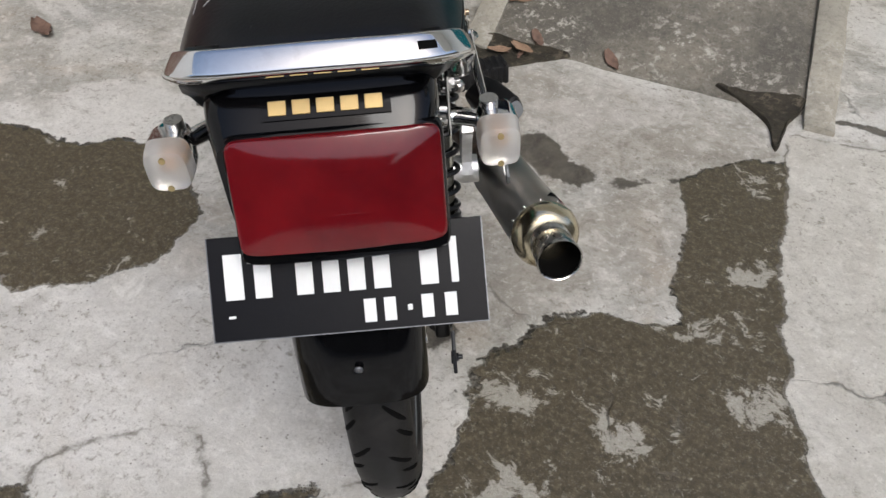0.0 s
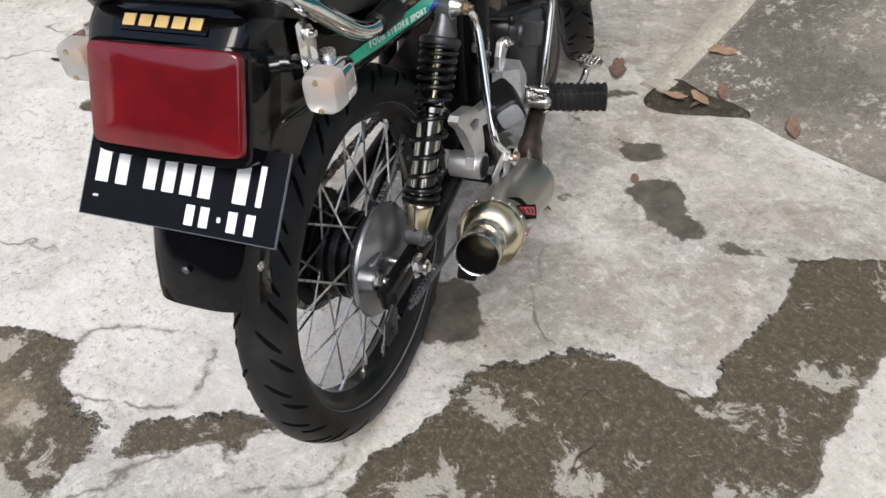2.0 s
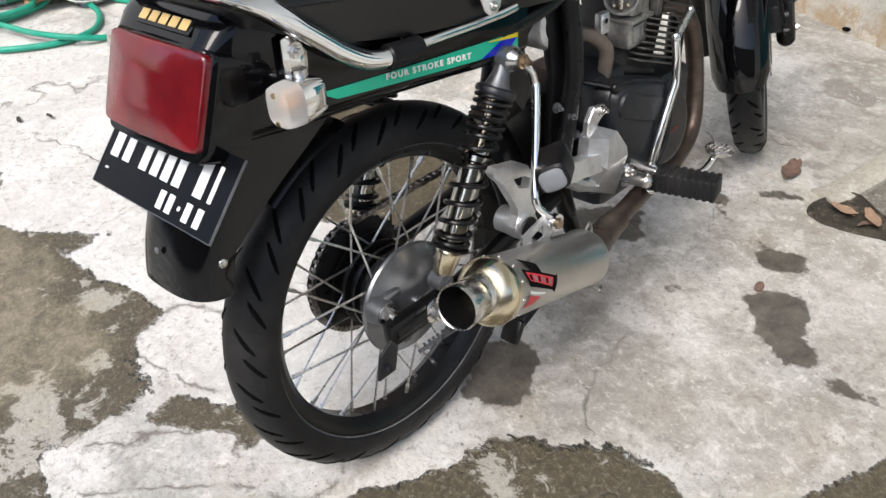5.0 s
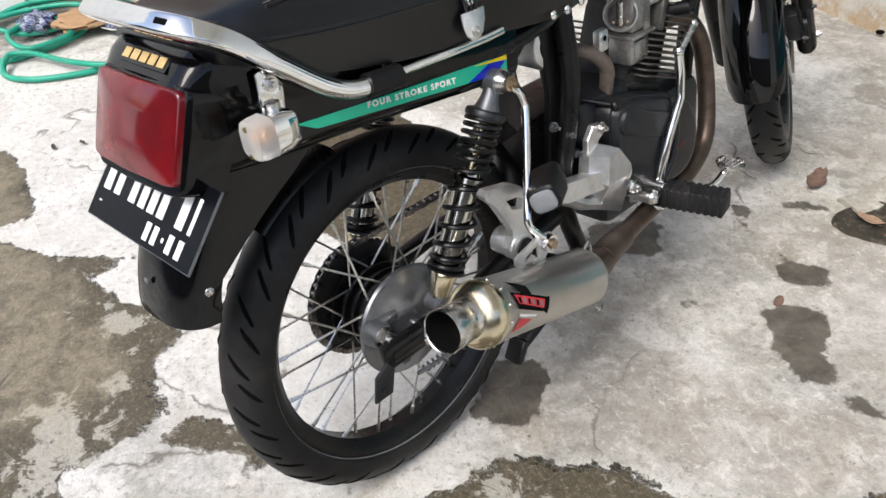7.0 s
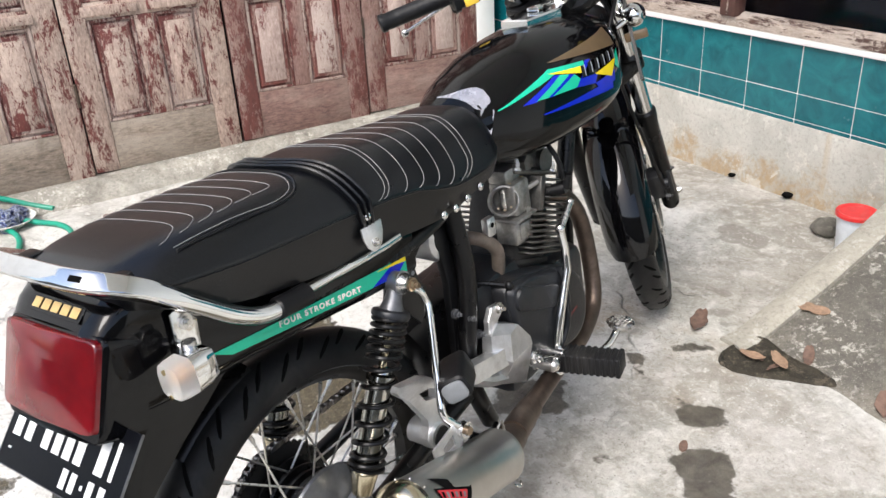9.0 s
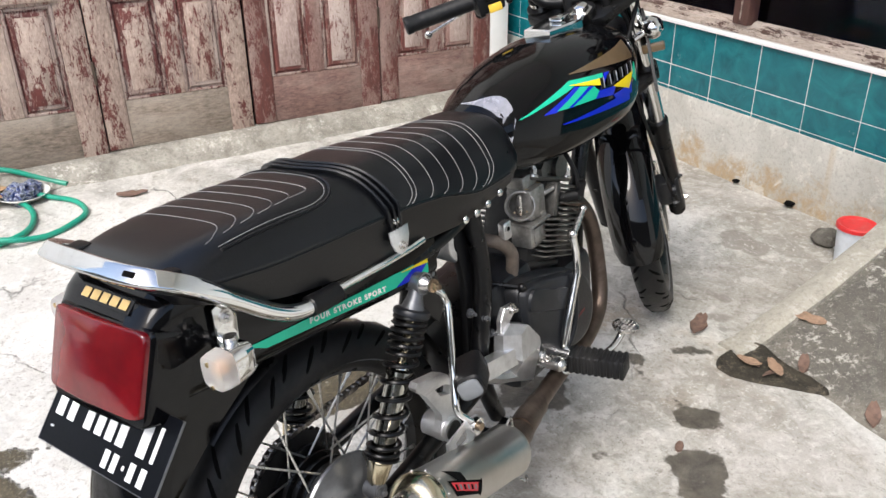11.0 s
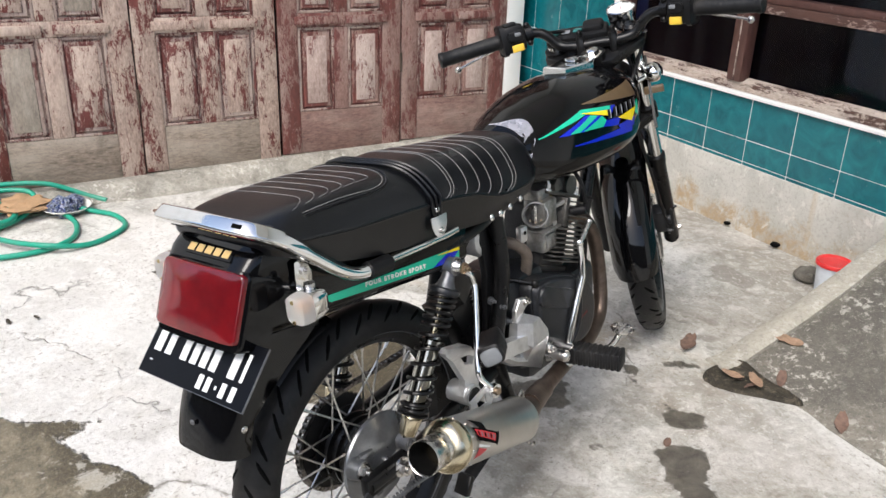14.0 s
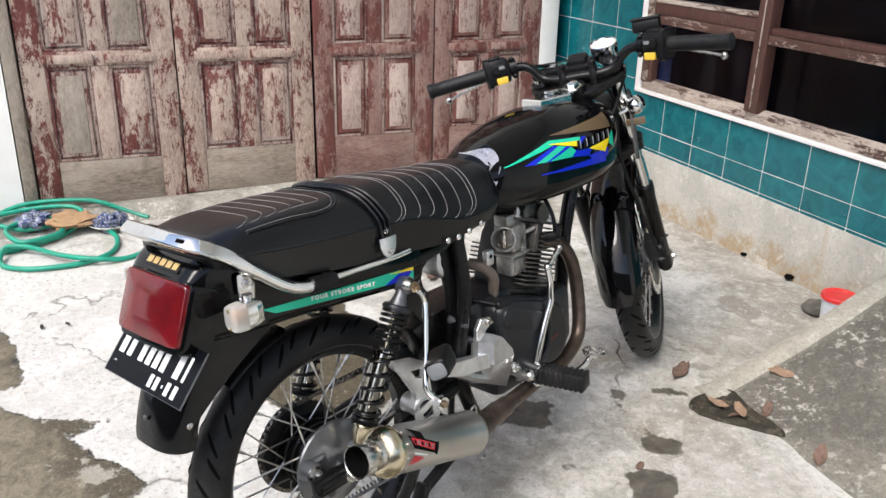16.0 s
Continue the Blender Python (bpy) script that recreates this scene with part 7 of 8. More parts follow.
part("bobbin", join(cyl((0.1, 0.275, 0.357), (0.148, 0.275, 0.357), 0.0195, n=32)), M_ALU, br2, "turned aluminium bobbin")
part("bobbin_rubber", lathe([(0, 0.016), (0.002, 0.0155), (0.003, 0.006)], (0.1478, 0.275, 0.357), (1, 0, 0), 24), M_RUBBER, br2)
PP = Matrix.Translation((0.196, 0.266, 0.449)) @ Matrix.Rotation(radians(34), 4, "Z") @ Matrix.Rotation(radians(-24), 4, "Y")
pp = part("folded_footrest", moved(loft([ring_rr(0.002, 0.018, -0.0155, 0.0155, 4.0, 32), ring_rr(0.005, 0.021, -0.0185, 0.0185, 4.0, 32), ring_rr(0.045, 0.024, -0.021, 0.021, 4.5, 32), ring_rr(0.07, 0.021, -0.019, 0.019, 4.5, 32), ring_rr(0.075, 0.016, -0.014, 0.014, 4.5, 32)]), PP), M_PLASTIC, bike, "black rubber pillion footrest folded up")
part("footrest_cap", moved(loft([ring_rr(0.004, 0.0168, -0.0145, 0.0145, 3.6, 32), ring_rr(-0.001, 0.0168, -0.0145, 0.0145, 3.6, 32), ring_rr(-0.0022, 0.015, -0.0127, 0.0127, 3.6, 32), ring_rr(-0.0026, 0.008, -0.006, 0.006, 3.6, 32)]), PP), M_GREYCAP, pp, "grey end cap")
rod = part("chrome_rod", join(tube([(0.137, 0.289, 0.584), (0.141, 0.295, 0.576), (0.141, 0.302, 0.558), (0.145, 0.3, 0.546), (0.162, 0.274, 0.463), (0.175, 0.256, 0.418), (0.181, 0.264, 0.398), (0.187, 0.274, 0.386)], 0.0055, 12, k=6), lathe([(-0.004, 0.008), (-0.004, 0.0125), (0.004, 0.0125), (0.004, 0.008)], (0.191, 0.278, 0.379), (1, 0, 0), 24, closed=True)), M_CHROME, bike, "bent chrome rod from the shock to the silencer")
part("rod_bolt", join(cyl((0.18, 0.278, 0.379), (0.2, 0.278, 0.379), 0.0062, n=14)), M_BRASSY, rod)
part("silencer_hanger", join(plate([(0.264, 0.396), (0.214, 0.385), (0.215, 0.373), (0.227, 0.36), (0.234, 0.37), (0.232, 0.376), (0.257, 0.384), (0.28, 0.382), (0.287, 0.39)], 0.183, 0.1865), plate([(0.257, 0.384), (0.28, 0.382), (0.287, 0.374), (0.268, 0.352), (0.238, 0.356), (0.24, 0.362), (0.26, 0.364)], 0.183, 0.1865)), M_ALU, bike, "aluminium silencer hanger")
peg = part("footrest", box((0.18, 0.657, 0.268), (0.112, 0.042, 0.036), 0.006, Matrix.Rotation(radians(12), 4, "Z"), 2), M_RUBBER, bike, "ribbed black rubber footrest")
part("rib", join(*[box((0.137 + i * 0.0115, 0.6475 + i * 0.0024, 0.2685), (0.0085, 0.0434, 0.0372), 0.002, Matrix.Rotation(radians(12), 4, "Z"), 1) for i in range(9)]), M_RUBBER, peg)
part("footrest_stay", join(tube([(0.06, 0.64, 0.24), (0.11, 0.645, 0.26), (0.13, 0.647, 0.271)], 0.009, 12), nut((0.12, 0.572, 0.312), (1, 0, 0), 0.0085, 0.01), cyl((0.1, 0.59, 0.288), (0.145, 0.59, 0.288), 0.011, n=18), cyl((0.1, 0.61, 0.281), (0.14, 0.61, 0.281), 0.0085, n=18), ball((0.142, 0.592, 0.288), 0.012)), M_STEEL, bike)
ped = part("brake_pedal", tube([(0.11, 0.6, 0.25), (0.15, 0.68, 0.245), (0.166, 0.745, 0.248), (0.169, 0.785, 0.266)], 0.0068, 12, k=5), M_CHROME, bike, "chrome brake pedal")
PAD = Matrix.Translation((0.17, 0.793, 0.272)) @ Matrix.Rotation(radians(-5), 4, "X") @ Matrix.Rotation(radians(6.5), 4, "Y")
part("pedal_pad", moved(join(lathe([(-0.007, 0.016), (-0.005, 0.024), (0.001, 0.0265), (0.003, 0.024)], (0, 0, 0), (0, 0, 1), 28), *[ball((0.0075 * i, 0.0075 * j, 0.0032), 0.0026, 6) for i in range(-2, 3) for j in range(-2, 3)]), PAD), M_STEEL, ped, "knurled steel pad")
kick = part("kick_starter", join(tube([(0.12, 0.641, 0.283), (0.122, 0.65, 0.315), (0.125, 0.672, 0.375), (0.124, 0.7, 0.42), (0.121, 0.704, 0.46), (0.117, 0.702, 0.494)], [0.0085, 0.0082, 0.0078, 0.0074, 0.0072, 0.0075], 14), ball((0.117, 0.702, 0.495), 0.0092), cyl((0.1, 0.64, 0.28), (0.135, 0.64, 0.28), 0.0135, n=18), nut((0.134, 0.64, 0.28), (1, 0, 0), 0.007, 0.005)), M_CHROME, bike, "chrome kick starter")
part("kick_pedal", join(tube([(0.118, 0.699, 0.492), (0.115, 0.724, 0.506), (0.112, 0.752, 0.524)], 0.0062, 12), ball((0.112, 0.753, 0.525), 0.0075)), M_STEEL, kick)

# ---- front end, turned to the left ----
front = build_wheel("front_wheel", FA, 0.28, 0.0345, 36, "front spoked wheel with black rim", S_ROT)
part("hub", moved(lathe([(-0.045, 0.018), (-0.043, 0.045), (-0.03, 0.048), (-0.02, 0.03), (0.02, 0.03), (0.03, 0.048), (0.043, 0.045), (0.045, 0.018)], FA, (1, 0, 0), 32), S_ROT), M_ALUDARK, front)
part("brake_disc", moved(lathe([(0.05, 0.07), (0.05, 0.105), (0.054, 0.105), (0.054, 0.07)], FA, (1, 0, 0), 64, closed=True), S_ROT), M_STEEL, front, "steel brake disc")
part("disc_carrier", moved(lathe([(0.045, 0.03), (0.052, 0.04), (0.055, 0.078), (0.053, 0.08), (0.05, 0.05)], FA, (1, 0, 0), 32, closed=True), S_ROT), M_ENGINE, front)
fork = part("front_fork", moved(join(*[cyl(tuple(Vector((s * 0.088, 0, 0)) + Vector((0, FA.y - 0.04, FA.z)) + AXIS * 0.26), tuple(Vector((s * 0.088, 0, 0)) + Vector((0, FA.y - 0.04, FA.z)) + AXIS * 0.66), 0.0175, n=22) for s in (-1, 1)]), S_ROT), M_CHROME, bike, "chrome fork tubes in dark sliders")
for s in (-1, 1):
    lo = Vector((s * 0.088, FA.y - 0.04, FA.z))
    part("fork_slider", moved(join(lathe([(-0.025, 0.016), (0.0, 0.021), (0.25, 0.0215), (0.26, 0.0235), (0.28, 0.0235), (0.285, 0.019)], lo, AXIS, 24), box((s * 0.088, FA.y - 0.02, FA.z), (0.04, 0.06, 0.05), 0.01)), S_ROT), M_BLACK, fork, "black fork slider")
    part("fork_cap", moved(lathe([(0, 0.018), (0.006, 0.018), (0.012, 0.012)], lo + AXIS * 0.655, AXIS, 20), S_ROT), M_BLACK, fork)
part("caliper_bracket", moved(join(box((0.098, FA.y - 0.07, FA.z + 0.06), (0.014, 0.04, 0.075), 0.005, Matrix.Rotation(radians(26), 4, "X")), nut((0.105, FA.y - 0.085, FA.z + 0.085), (1, 0, 0), 0.006, 0.006)), S_ROT), M_ENGINE, fork, "grey caliper bracket")
part("axle_end", moved(nut(FA + Vector((0.104, 0, 0)), (1, 0, 0), 0.009, 0.01), S_ROT), M_STEEL, fork)
part("brake_caliper", moved(join(box((0.068, FA.y - 0.092, FA.z + 0.06), (0.038, 0.045, 0.075), 0.01, Matrix.Rotation(radians(26), 4, "X")), cyl((0.08, FA.y - 0.095, FA.z + 0.055), (0.096, FA.y - 0.095, FA.z + 0.055), 0.013, n=20), nut((0.086, FA.y - 0.085, FA.z + 0.09), (1, 0, 0), 0.006, 0.008), nut((0.086, FA.y - 0.105, FA.z + 0.025), (1, 0, 0), 0.006, 0.008)), S_ROT), M_ENGINE, fork, "grey brake caliper")
for t, nm in ((0.625, "upper_yoke"), (0.42, "lower_yoke")):
    base = Vector((0, FA.y - 0.04, FA.z)) + AXIS * t
    tr = Matrix.Rotation(RAKE, 4, "X")
    g = join(plate([(-0.112, 0.024), (-0.114, -0.02), (-0.04, -0.088), (0.04, -0.088), (0.114, -0.02), (0.112, 0.024), (0.07, 0.02), (-0.07, 0.02)], -0.011, 0.011, axis=2, bev=0.004), *[cyl((s * 0.088, 0, -0.016), (s * 0.088, 0, 0.016), 0.026, n=24) for s in (-1, 1)])
    part(nm, moved(moved(g, Matrix.Translation(base) @ tr), S_ROT), M_BLACK, fork)
top = Vector((0, FA.y - 0.04, FA.z)) + AXIS * 0.64
part("stem_nut", moved(lathe([(0, 0.022), (0.004, 0.022), (0.005, 0.0155), (0.014, 0.0145), (0.016, 0.011)], top + Vector((0, -0.068, -0.024)), AXIS, 6), S_ROT), M_CHROME, fork, "chrome stem nut")


def build_front_mudguard():
    rows = []
    for i in range(31):
        a = radians(184 - 132 * i / 30)
        R0 = 0.318 + 0.012 * math.sin(math.pi * i / 30) + 0.02 * max(0.0, 1 - i / 13)
        wid = 0.055 + 0.005 * math.sin(math.pi * min(1, (i + 1) / 10) * 0.5)
        tip = min(1.0, (i + 1.2) / 2.2)
        wid *= math.sqrt(1 - (1 - tip) ** 2)
        row = []
        for j in range(17):
            q = -1 + 2 * j / 16
            row.append((wid * q, FA.y + (R0 - 0.055 * (1 - math.sqrt(1 - 0.97 * q * q))) * math.cos(a), FA.z + (R0 - 0.055 * (1 - math.sqrt(1 - 0.97 * q * q))) * math.sin(a)))
        rows.append(row)
    return part("front_mudguard", moved(thick(rows, 0.003), S_ROT), M_GUARD, fork, "glossy black front mudguard", 60)


build_front_mudguard()
part("mudguard_stay", moved(join(*[tube([(s * 0.056, FA.y - 0.03, FA.z + 0.31), (s * 0.075, FA.y - 0.1, FA.z + 0.25), (s * 0.085, FA.y - 0.06, FA.z + 0.16)], 0.006, 8) for s in (-1, 1)]), S_ROT), M_BLACK, fork)

# handlebar with grips, switches and levers
HB = Vector((0, 0.985, 0.874))
S_BAR = Matrix.Translation((0.002, 1.008, 0.855)) @ Matrix.Rotation(radians(2.9), 4, "Y") @ Matrix.Translation((0, -0.98, -0.87)) @ S_ROT @ Matrix.Translation(HEAD_P) @ Matrix.Rotation(radians(-0.5), 4, AXIS) @ Matrix.Translation(-HEAD_P)
bar_half = [(0.0, HB.y, HB.z), (0.05, HB.y, HB.z), (0.085, HB.y + 0.004, HB.z + 0.008), (0.112, HB.y + 0.002, HB.z + 0.036), (0.14, HB.y - 0.003, HB.z + 0.046), (0.205, HB.y - 0.03, HB.z + 0.043), (0.348, HB.y - 0.092, HB.z + 0.029)]
bar_l = curve_pts([(-x, y, z) for x, y, z in bar_half[:0:-1]] + bar_half, 6)
hb = part("handlebar", moved(tube(bar_l, 0.0112, 16), S_BAR), M_BLACK, bike, "black handlebar with rubber grips")
for s in (-1, 1):
    far = 0.004 if s > 0 else 0.0
    a, b = Vector((s * (0.212 + far), HB.y - 0.033 - far * 0.44, HB.z + 0.0424 - far * 0.1)), Vector((s * (0.343 + far), HB.y - 0.0898 - far * 0.44, HB.z + 0.0295 - far * 0.1))
    dd = (b - a).normalized()
    L = (b - a).length
    prof = [(0, 0.012), (0.001, 0.0185), (0.006, 0.0185), (0.008, 0.0165)]
    for i in range(9):
        prof += [(0.016 + i * 0.012, 0.0168), (0.018 + i * 0.012, 0.0165), (0.02 + i * 0.012, 0.0168)]
    prof += [(L - 0.008, 0.0165), (L - 0.006, 0.018), (L + 0.004, 0.018), (L + 0.006, 0.014)]
    part("grip", moved(lathe(prof, a, dd, 24), S_BAR), M_RUBBER, hb, "black rubber grip")
    tq = dd.to_track_quat("X", "Z").to_matrix().to_4x4() if s > 0 else (-dd).to_track_quat("X", "Z").to_matrix().to_4x4()
    c = a - dd * 0.026
    sw = part("switch_housing", moved(moved(join(box((0, 0, 0), (0.056, 0.054, 0.062), 0.01), box((0.002 * s, -0.012, 0.032), (0.03, 0.026, 0.01), 0.004), box((0.024 * s, 0, 0), (0.014, 0.062, 0.07), 0.012), box((-0.004 * s, -0.029, 0.004), (0.034, 0.008, 0.026), 0.004), cyl((0.006 * s, -0.028, 0.006), (0.006 * s, -0.037, 0.006), 0.009, n=16)), Matrix.Translation(c) @ tq), S_BAR), M_PLASTIC, hb, "black switch housing")
    part("toggle", moved(moved(box((-0.008 * s, -0.034, 0.008), (0.016, 0.008, 0.009), 0.003), Matrix.Translation(c) @ tq), S_BAR), M_GREYCAP, sw)
    part("perch_clamp", moved(moved(join(cyl((-0.047 * s, 0, 0), (-0.03 * s, 0, 0), 0.02, n=20), ball((-0.038 * s, -0.01, 0.02), 0.007), ball((-0.038 * s, -0.012, -0.02), 0.007)), Matrix.Translation(c) @ tq), S_BAR), M_BLACK, hb)
    part("switch_button", moved(moved(box((-0.004 * s, -0.027, -0.022), (0.027, 0.01, 0.016), 0.002), Matrix.Translation(c) @ tq), S_BAR), M_YELLOWBTN, hb, "yellow switch button")
    lv = [Vector((s * 0.155, HB.y + 0.015, HB.z + 0.04)), Vector((s * 0.2, HB.y + 0.024, HB.z + 0.033)), Vector((s * 0.268, HB.y + 0.016, HB.z + 0.014)), Vector((s * 0.33, HB.y - 0.01, HB.z - 0.006))]
    part("lever", moved(join(tube(lv, 0.0058, 10, k=5, flat=(1.3, 0.6)), ball(lv[-1], 0.0085), box(tuple(c + Vector((s * -0.03, 0.03, 0))), (0.035, 0.03, 0.02), 0.005)), S_BAR), M_STEEL, hb, "polished lever")
    part("bar_clamp", moved(join(box((s * 0.037, HB.y, HB.z - 0.006), (0.018, 0.03, 0.05), 0.006), *[join(nut((s * 0.037, HB.y + k, HB.z + 0.018), (0, 0, 1), 0.0062, 0.009), ball((s * 0.037, HB.y + k, HB.z + 0.03), 0.0055)) for k in (-0.01, 0.01)]), S_BAR), M_BLACK, hb)
part("brake_reservoir", moved(join(box((0.168, HB.y + 0.02, HB.z + 0.088), (0.062, 0.045, 0.028), 0.006), box((0.168, HB.y + 0.02, HB.z + 0.104), (0.066, 0.049, 0.006), 0.002), cyl((0.168, HB.y + 0.012, HB.z + 0.055), (0.168, HB.y + 0.018, HB.z + 0.08), 0.012)), S_BAR), M_PLASTIC, hb, "black brake fluid box")
dash = part("dash", moved(join(box((-0.045, HB.y + 0.062, HB.z + 0.014), (0.14, 0.062, 0.034), 0.007, Matrix.Rotation(radians(18), 4, "X")), box((-0.01, HB.y + 0.066, HB.z + 0.03), (0.05, 0.05, 0.03), 0.01, Matrix.Rotation(radians(18), 4, "X")), box((-0.02, HB.y + 0.02, HB.z - 0.002), (0.08, 0.05, 0.012), 0.004)), S_BAR), M_PLASTIC, hb, "black lamp panel and small round meter")
for i in range(4):
    part("tell_tale", moved(box((-0.1 + i * 0.027, HB.y + 0.054, HB.z + 0.0315), (0.02, 0.018, 0.002), 0.001, Matrix.Rotation(radians(18), 4, "X")), S_BAR), (M_TELLTALE, M_GREYCAP, M_TELLTALE, M_PLASTIC)[i], dash)
gd = Vector((0, -0.35, 0.94)).normalized()
gc = Vector((0.058, HB.y + 0.06, HB.z + 0.058))
part("meter_case", moved(lathe([(-0.045, 0.016), (-0.025, 0.03), (0.0, 0.033), (0.006, 0.033), (0.007, 0.03), (0.004, 0.0285)], gc, gd, 36), S_BAR), M_CHROME, dash, "chrome meter case")
part("meter_face", moved(lathe([(0.003, 0.0285), (0.0045, 0.0283), (0.005, 0.002)], gc, gd, 36), S_BAR), M_WHITEPRINT, dash, "white meter face")
part("meter_needle", moved(box(tuple(gc + gd * 0.0058), (0.0015, 0.02, 0.0006), 0, Matrix.Rotation(radians(20), 4, "X"), 1), S_BAR), M_RED, dash)
ind = part("front_indicator", moved(join(tube([(0.08, 1.05, 0.748), (0.098, 1.062, 0.754), (0.11, 1.07, 0.757)], 0.007, 10), lathe([(-0.026, 0.006), (-0.02, 0.016), (-0.006, 0.0225), (0.012, 0.0225)], (0.12, 1.075, 0.759), (0, 1, 0), 28)), S_ROT), M_CHROME, fork, "round chrome front indicator")
part("indicator_lens", moved(lathe([(0.012, 0.0215), (0.022, 0.018), (0.028, 0.008)], (0.12, 1.075, 0.759), (0, 1, 0), 28), S_ROT), M_AMBER, ind)
part("reflector", moved(box((0.115, 1.07, 0.72), (0.046, 0.01, 0.018), 0.003), S_ROT), M_BROWN, fork, "brown side reflector")
for pts in ([(-0.13, 0.95, 0.885), (-0.09, 1.05, 0.87), (-0.05, 1.08, 0.78), (-0.03, 1.04, 0.68), (-0.02, 0.95, 0.66)], [(0.09, 1.06, 0.88), (0.07, 1.09, 0.85), (0.055, 1.07, 0.77), (0.04, 1.02, 0.69), (0.03, 0.9, 0.66)],
            [(0.02, 1.05, 0.85), (0.045, 1.09, 0.79), (0.055, 1.1, 0.65), (0.06, 1.18, 0.5), (0.05, 1.3, 0.34)]):
    part("cable", tube(pts, 0.0042, 8, k=6), M_PLASTIC, bike, "black control cable")
for s in (-1, 1):
    part("headlamp_bracket", moved(plate([(1.03, 0.64), (1.06, 0.63), (1.12, 0.78), (1.09, 0.8)], s * 0.104, s * 0.11), S_ROT), M_BLACK, fork)
part("headlamp", moved(lathe([(-0.07, 0.03), (-0.06, 0.06), (-0.02, 0.08), (0.03, 0.085), (0.035, 0.08), (0.038, 0.02)], (0, 1.15, 0.72), (0, 1, 0), 40), S_ROT), M_BLACK, fork, "black round headlamp")


# ---- loose things in the yard ----
HOSE = [(-2.33, -0.1, 0), (-2.37, -0.17, 0.02), (-2.4, -0.3, 0.075), (-2.42, -0.45, 0.09), (-2.42, -0.6, 0.085), (-2.36, -0.72, 0.05), (-2.22, -0.76, 0.01), (-2.12, -0.66, 0.0), (-2.17, -0.52, 0.0), (-2.26, -0.4, 0.01),
        (-2.34, -0.36, 0.06), (-2.39, -0.44, 0.075), (-2.4, -0.6, 0.07), (-2.35, -0.7, 0.06), (-2.3, -0.6, 0.022), (-2.31, -0.46, 0.022), (-2.3, -0.36, 0.02), (-2.22, -0.27, 0.008), (-2.11, -0.23, 0.0), (-1.97, -0.25, 0.0), (-1.895, -0.34, 0.0),
        (-1.885, -0.45, 0.0), (-1.91, -0.56, 0.0), (-1.99, -0.64, 0.0), (-2.1, -0.63, 0.022), (-2.08, -0.55, 0.022), (-1.96, -0.44, 0.02), (-1.87, -0.33, 0.022), (-1.88, -0.21, 0.0), (-1.94, -0.115, 0.0), (-2.02, -0.065, 0.0),
        (-2.13, -0.09, 0.004), (-2.22, -0.17, 0.006), (-2.3, -0.3, 0.035), (-2.335, -0.44, 0.042), (-2.34, -0.56, 0.045), (-2.26, -0.64, 0.04), (-2.14, -0.58, 0.024), (-2.17, -0.47, 0.024), (-2.22, -0.43, 0.03), (-2.29, -0.47, 0.045)]
hose_pts = [(x, y, ground_z(x, y) + 0.0105 + h) for x, y, h in HOSE]
thing("garden_hose", tube(hose_pts, 0.0098, 12, k=6), M_HOSE, "green rubber garden hose lying in loose coils", "hose")

dish_c = (-2.27, -0.25)
dz = ground_z(*dish_c) + 0.03
thing("enamel_dish", lathe([(-0.028, 0.045), (-0.026, 0.05), (-0.012, 0.07), (0.0, 0.088), (0.002, 0.092), (0.004, 0.09), (-0.008, 0.07), (-0.022, 0.048)], (*dish_c, dz), (0, 0, 1), 44, closed=True), M_BASIN, "shallow enamel dish full of crumpled wrappers", "dish")


def crumple(c, r, seed, flat=0.55, amp=1.0):
    V, F = [], []
    n, m = 22, 14
    for i in range(m + 1):
        a = math.pi * i / m
        for j in range(n):
            b = 2 * math.pi * j / n
            d = Vector((math.sin(a) * math.cos(b), math.sin(a) * math.sin(b), math.cos(a)))
            k = 1 + amp * (0.45 * noise.noise(d * 2.3 + Vector((seed, 0, 0))) + 0.3 * abs(noise.noise(d * 6 + Vector((seed, 3, 0)))))
            V.append((c[0] + r * k * d.x, c[1] + r * k * d.y, c[2] + r * k * d.z * flat))
    for i in range(m):
        for j in range(n):
            F.append((i * n + j, i * n + (j + 1) % n, (i + 1) * n + (j + 1) % n, (i + 1) * n + j))
    return V, F


thing("wrapper", crumple((dish_c[0] + 0.01, dish_c[1] - 0.01, dz + 0.004), 0.058, 1.0), M_WRAP, "crumpled blue and silver plastic wrapper in a dish", "wrapper", "wrappers", smooth=20)
thing("wrapper", crumple((dish_c[0] - 0.03, dish_c[1] + 0.025, dz + 0.008), 0.035, 5.0), M_WRAP, "crumpled blue and silver plastic wrapper in a dish", "wrapper", "wrappers", smooth=20)
thing("plastic_bag", crumple((-2.34, -0.545, ground_z(-2.3, -0.545) + 0.05), 0.06, 9.0), M_WRAP, "crumpled dark printed plastic bag among hose coils", "plastic bag", smooth=20)
thing("cardboard_scrap", crumple((-2.3, -0.4, ground_z(-2.3, -0.4) + 0.05), 0.085, 13.0, 0.25), M_CARD, "torn piece of brown cardboard", "cardboard", smooth=25)

# paint bucket by the plinth
bx, by = -0.47, 1.845
bz = ground_z(bx, by)
bucket = root("bucket", Matrix.Translation((bx, by, bz)) @ Matrix.Scale(0.86, 4), "small white plastic bucket with a red lid", "bucket")
part("pail", lathe([(0, 0.046), (0.002, 0.048), (0.12, 0.057), (0.122, 0.06), (0.13, 0.06), (0.132, 0.057)], (0, 0, 0), (0, 0, 1), 40), M_BUCKET, bucket, "scuffed white pail")
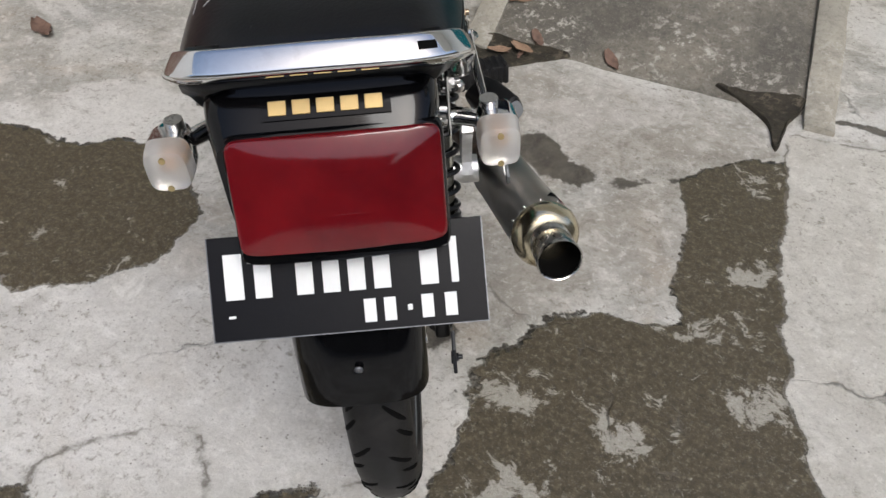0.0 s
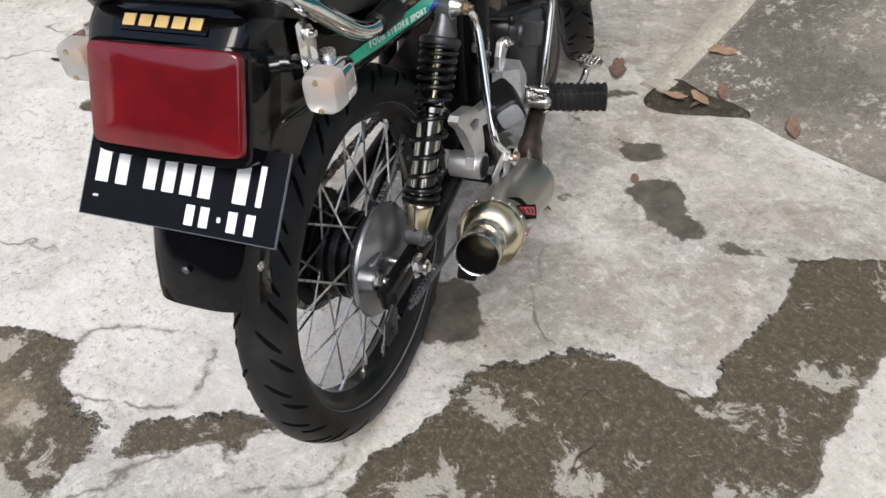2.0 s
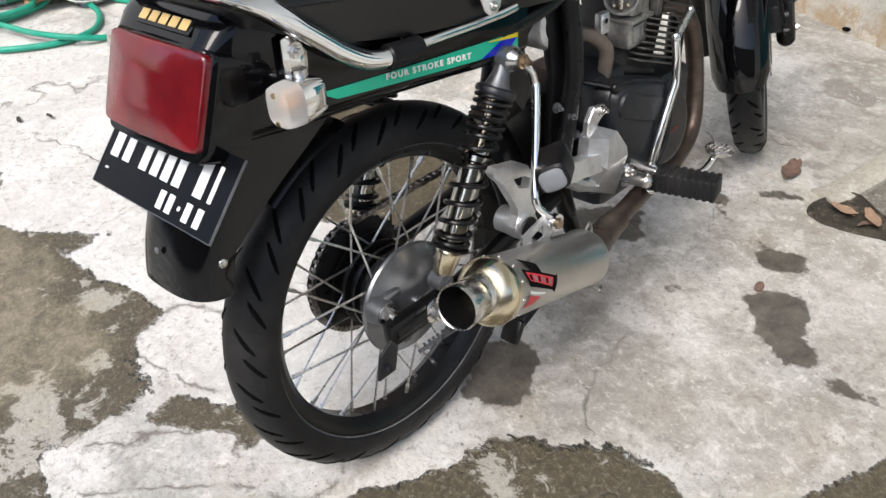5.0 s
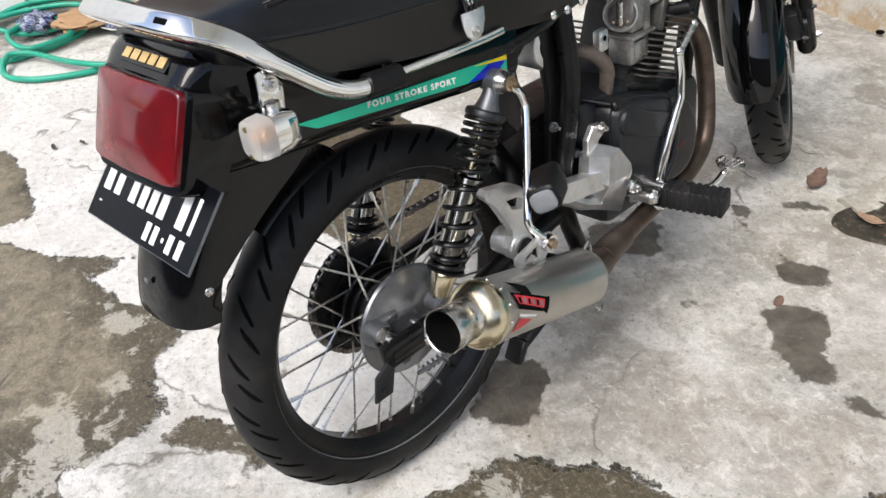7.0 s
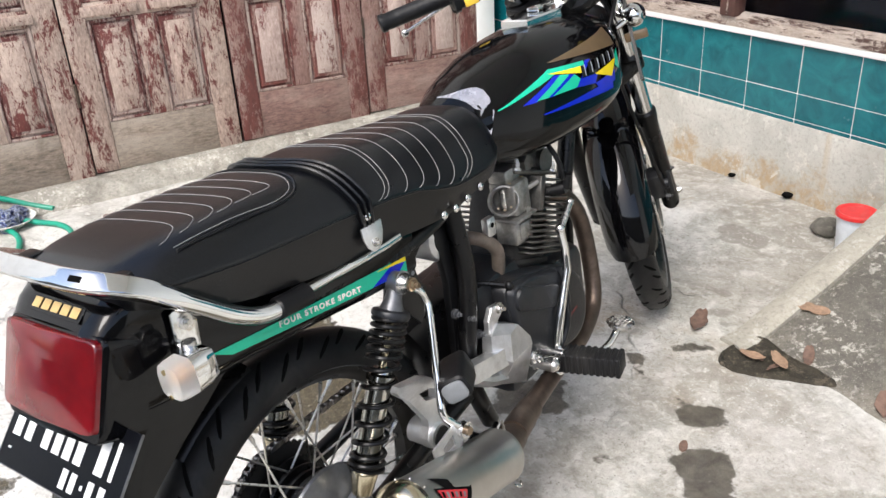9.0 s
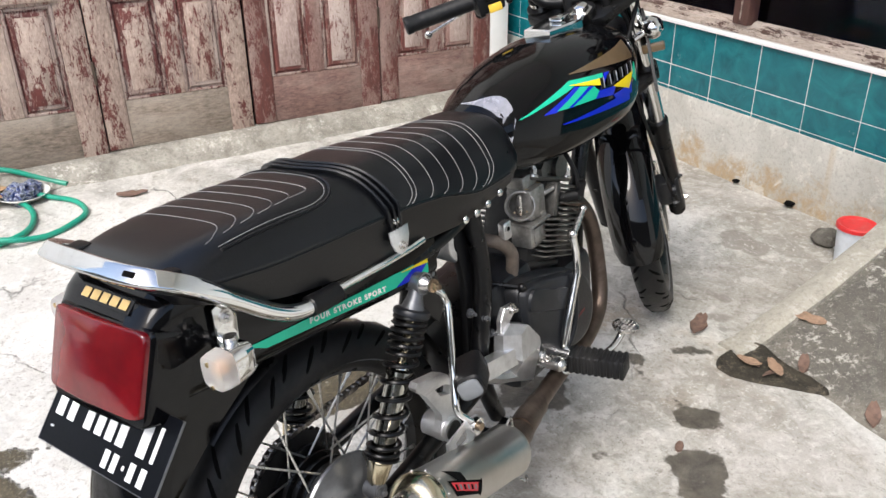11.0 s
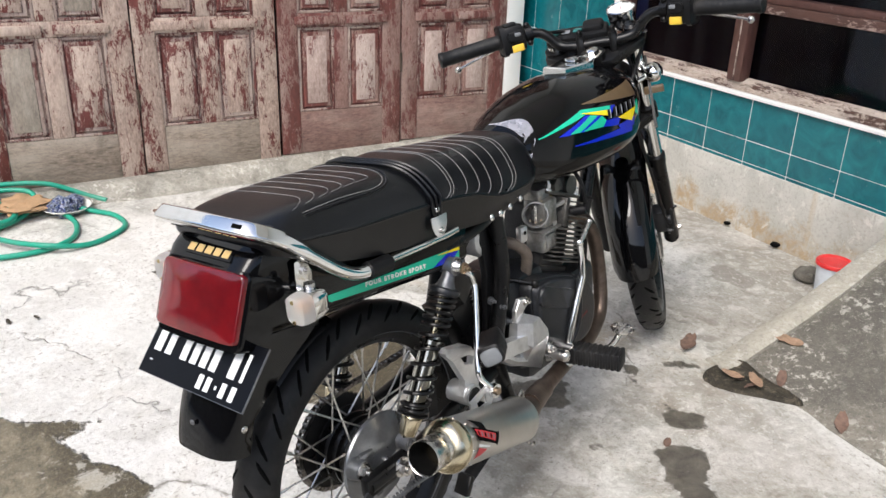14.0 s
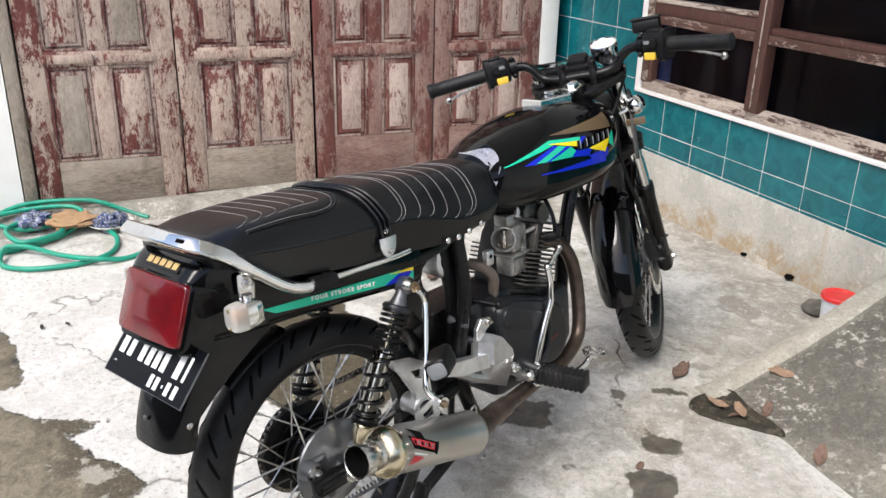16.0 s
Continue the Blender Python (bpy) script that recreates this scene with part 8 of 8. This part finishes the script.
part("lid", lathe([(0.128, 0.061), (0.13, 0.064), (0.142, 0.064), (0.145, 0.061), (0.143, 0.054), (0.139, 0.05), (0.139, 0.004)], (0, 0, 0), (0, 0, 1), 40), M_LID, bucket, "red plastic lid")
part("handle", tube([(0.062, 0, 0.12), (0.05, 0.05, 0.105), (0.0, 0.07, 0.09), (-0.05, 0.05, 0.105), (-0.062, 0, 0.12)], 0.0018, 8, k=5), M_STEEL, bucket)
thing("stone", crumple((-0.585, 1.885, ground_z(-0.585, 1.885) + 0.02), 0.042, 21.0, 0.62, 0.35), M_STONE, "grey rounded stone beside the bucket", "stone", smooth=40)


def sheet(cx, cy, base, L, W, rot, curl, mat, name, label, category, group, seed):
    """A curled flat scrap or leaf: pointed or torn outline."""
    rows = []
    for i in range(11):
        t = i / 10
        w = W * (math.sin(math.pi * (0.06 + 0.9 * t)) ** 0.7) * (1 + 0.35 * noise.noise((t * 5, seed, 0)))
        row = []
        for j in range(7):
            q = -1 + 2 * j / 6
            u, v = L * (t - 0.5), w * q * 0.5
            z = curl * (q * q * 0.5 + (2 * t - 1) ** 2 * 0.6) * W + 0.004 * noise.noise((u * 40, v * 40, seed))
            c, s = math.cos(radians(rot)), math.sin(radians(rot))
            X, Y = cx + c * u - s * v, cy + s * u + c * v
            row.append((X, Y, base(X, Y) + 0.004 + max(z, -0.002)))
        rows.append(row)
    return thing(name, thick(rows, 0.0012), mat, label, category, group, smooth=60)


gz, rz = ground_z, ramp_z
sheet(-0.425, 1.245, gz, 0.1, 0.04, -55, 0.3, M_LEAF2, "leaf", "curled dark brown dry leaf on the concrete", "leaf", "dry leaves", 1.0)
sheet(-0.262, 1.443, rz, 0.085, 0.03, 12, 0.12, M_LEAF, "leaf", "flat orange-brown dry leaf on the ramp", "leaf", "dry leaves", 2.0)
rng = random.Random(4)
for k in range(3):
    x, y = -0.27 + 0.16 * rng.random(), 1.232 + 0.03 * rng.random()
    sheet(x, y, lambda u, v: gz(u, v) + 0.008, 0.025 + 0.03 * rng.random(), 0.012 + 0.012 * rng.random(), rng.uniform(0, 180), 0.3, rng.choice((M_LEAF, M_LEAF2)), "leaf_scrap", "torn bit of dry leaf lying in the hollow", "leaf", "dry leaves", 30.0 + k)
sheet(-0.185, 1.255, lambda x, y: gz(x, y) + 0.016, 0.07, 0.028, -25, 0.2, M_LEAF, "leaf", "dry tan leaf lying in the hollow", "leaf", "dry leaves", 3.0)
sheet(-0.235, 1.225, lambda x, y: gz(x, y) + 0.014, 0.06, 0.026, 20, 0.2, M_LEAF, "leaf", "dry tan leaf lying in the hollow", "leaf", "dry leaves", 4.0)
sheet(-0.165, 1.325, rz, 0.06, 0.026, -50, 0.25, M_LEAF2, "leaf", "curled dark brown dry leaf at the ramp foot", "leaf", "dry leaves", 5.0)
sheet(0.035, 1.31, rz, 0.07, 0.03, -50, 0.25, M_LEAF2, "leaf", "curled dark brown dry leaf at the ramp foot", "leaf", "dry leaves", 6.0)
sheet(-0.095, 0.895, gz, 0.035, 0.018, -50, 0.2, M_LEAF2, "leaf", "small reddish dry leaf on the concrete", "leaf", "dry leaves", 7.0)
sheet(-1.318, 0.826, gz, 0.1, 0.045, -30, 0.3, M_LEAF2, "leaf", "curled dark brown dry leaf on the concrete", "leaf", "dry leaves", 8.0)
sheet(-2.106, 0.102, gz, 0.11, 0.05, 75, 0.2, M_LEAF2, "leaf", "curled dark brown dry leaf on the concrete", "leaf", "dry leaves", 9.0)
sheet(-2.1, 1.23, gz, 0.12, 0.05, 80, 0.15, M_LEAF2, "leaf", "flat dark dry leaf by the threshold", "leaf", "dry leaves", 10.0)
# black lumps give the dark of the holes; the plinth is not cut
for x, w in ((-1.055, 0.012), (-0.825, 0.017)):
    thing("plinth_hole", crumple((x, WALL_Y - 0.016 + (x + 1.05) * 0.042, ground_z(x, 2.0) + 0.014), w, 31.0 + x, 0.45, 0.8), M_GROOVE, "small black lump for the shade of a hole in the plinth foot", "hole", "plinth holes", "structure")
sheet(-0.53, 1.885, gz, 0.09, 0.04, -25, 0.15, M_PAPER, "paper_scrap", "torn white paper by the bucket", "paper", "", 13.0)
sheet(-1.39, -0.466, gz, 0.03, 0.012, 10, 0.15, M_HOLE, "scrap", "small dark scrap on the concrete", "scrap", "scraps", 16.0)
sheet(-1.384, -0.39, gz, 0.035, 0.012, 20, 0.15, M_HOLE, "scrap", "small dark scrap on the concrete", "scrap", "scraps", 17.0)
sheet(-1.55, -0.02, gz, 0.04, 0.012, 60, 0.1, M_HOLE, "scrap", "small dark scrap on the concrete", "scrap", "scraps", 14.0)
sheet(-1.48, 0.2, gz, 0.04, 0.016, 30, 0.1, M_HOLE, "scrap", "small dark scrap on the concrete", "scrap", "scraps", 15.0)

build_tiles()
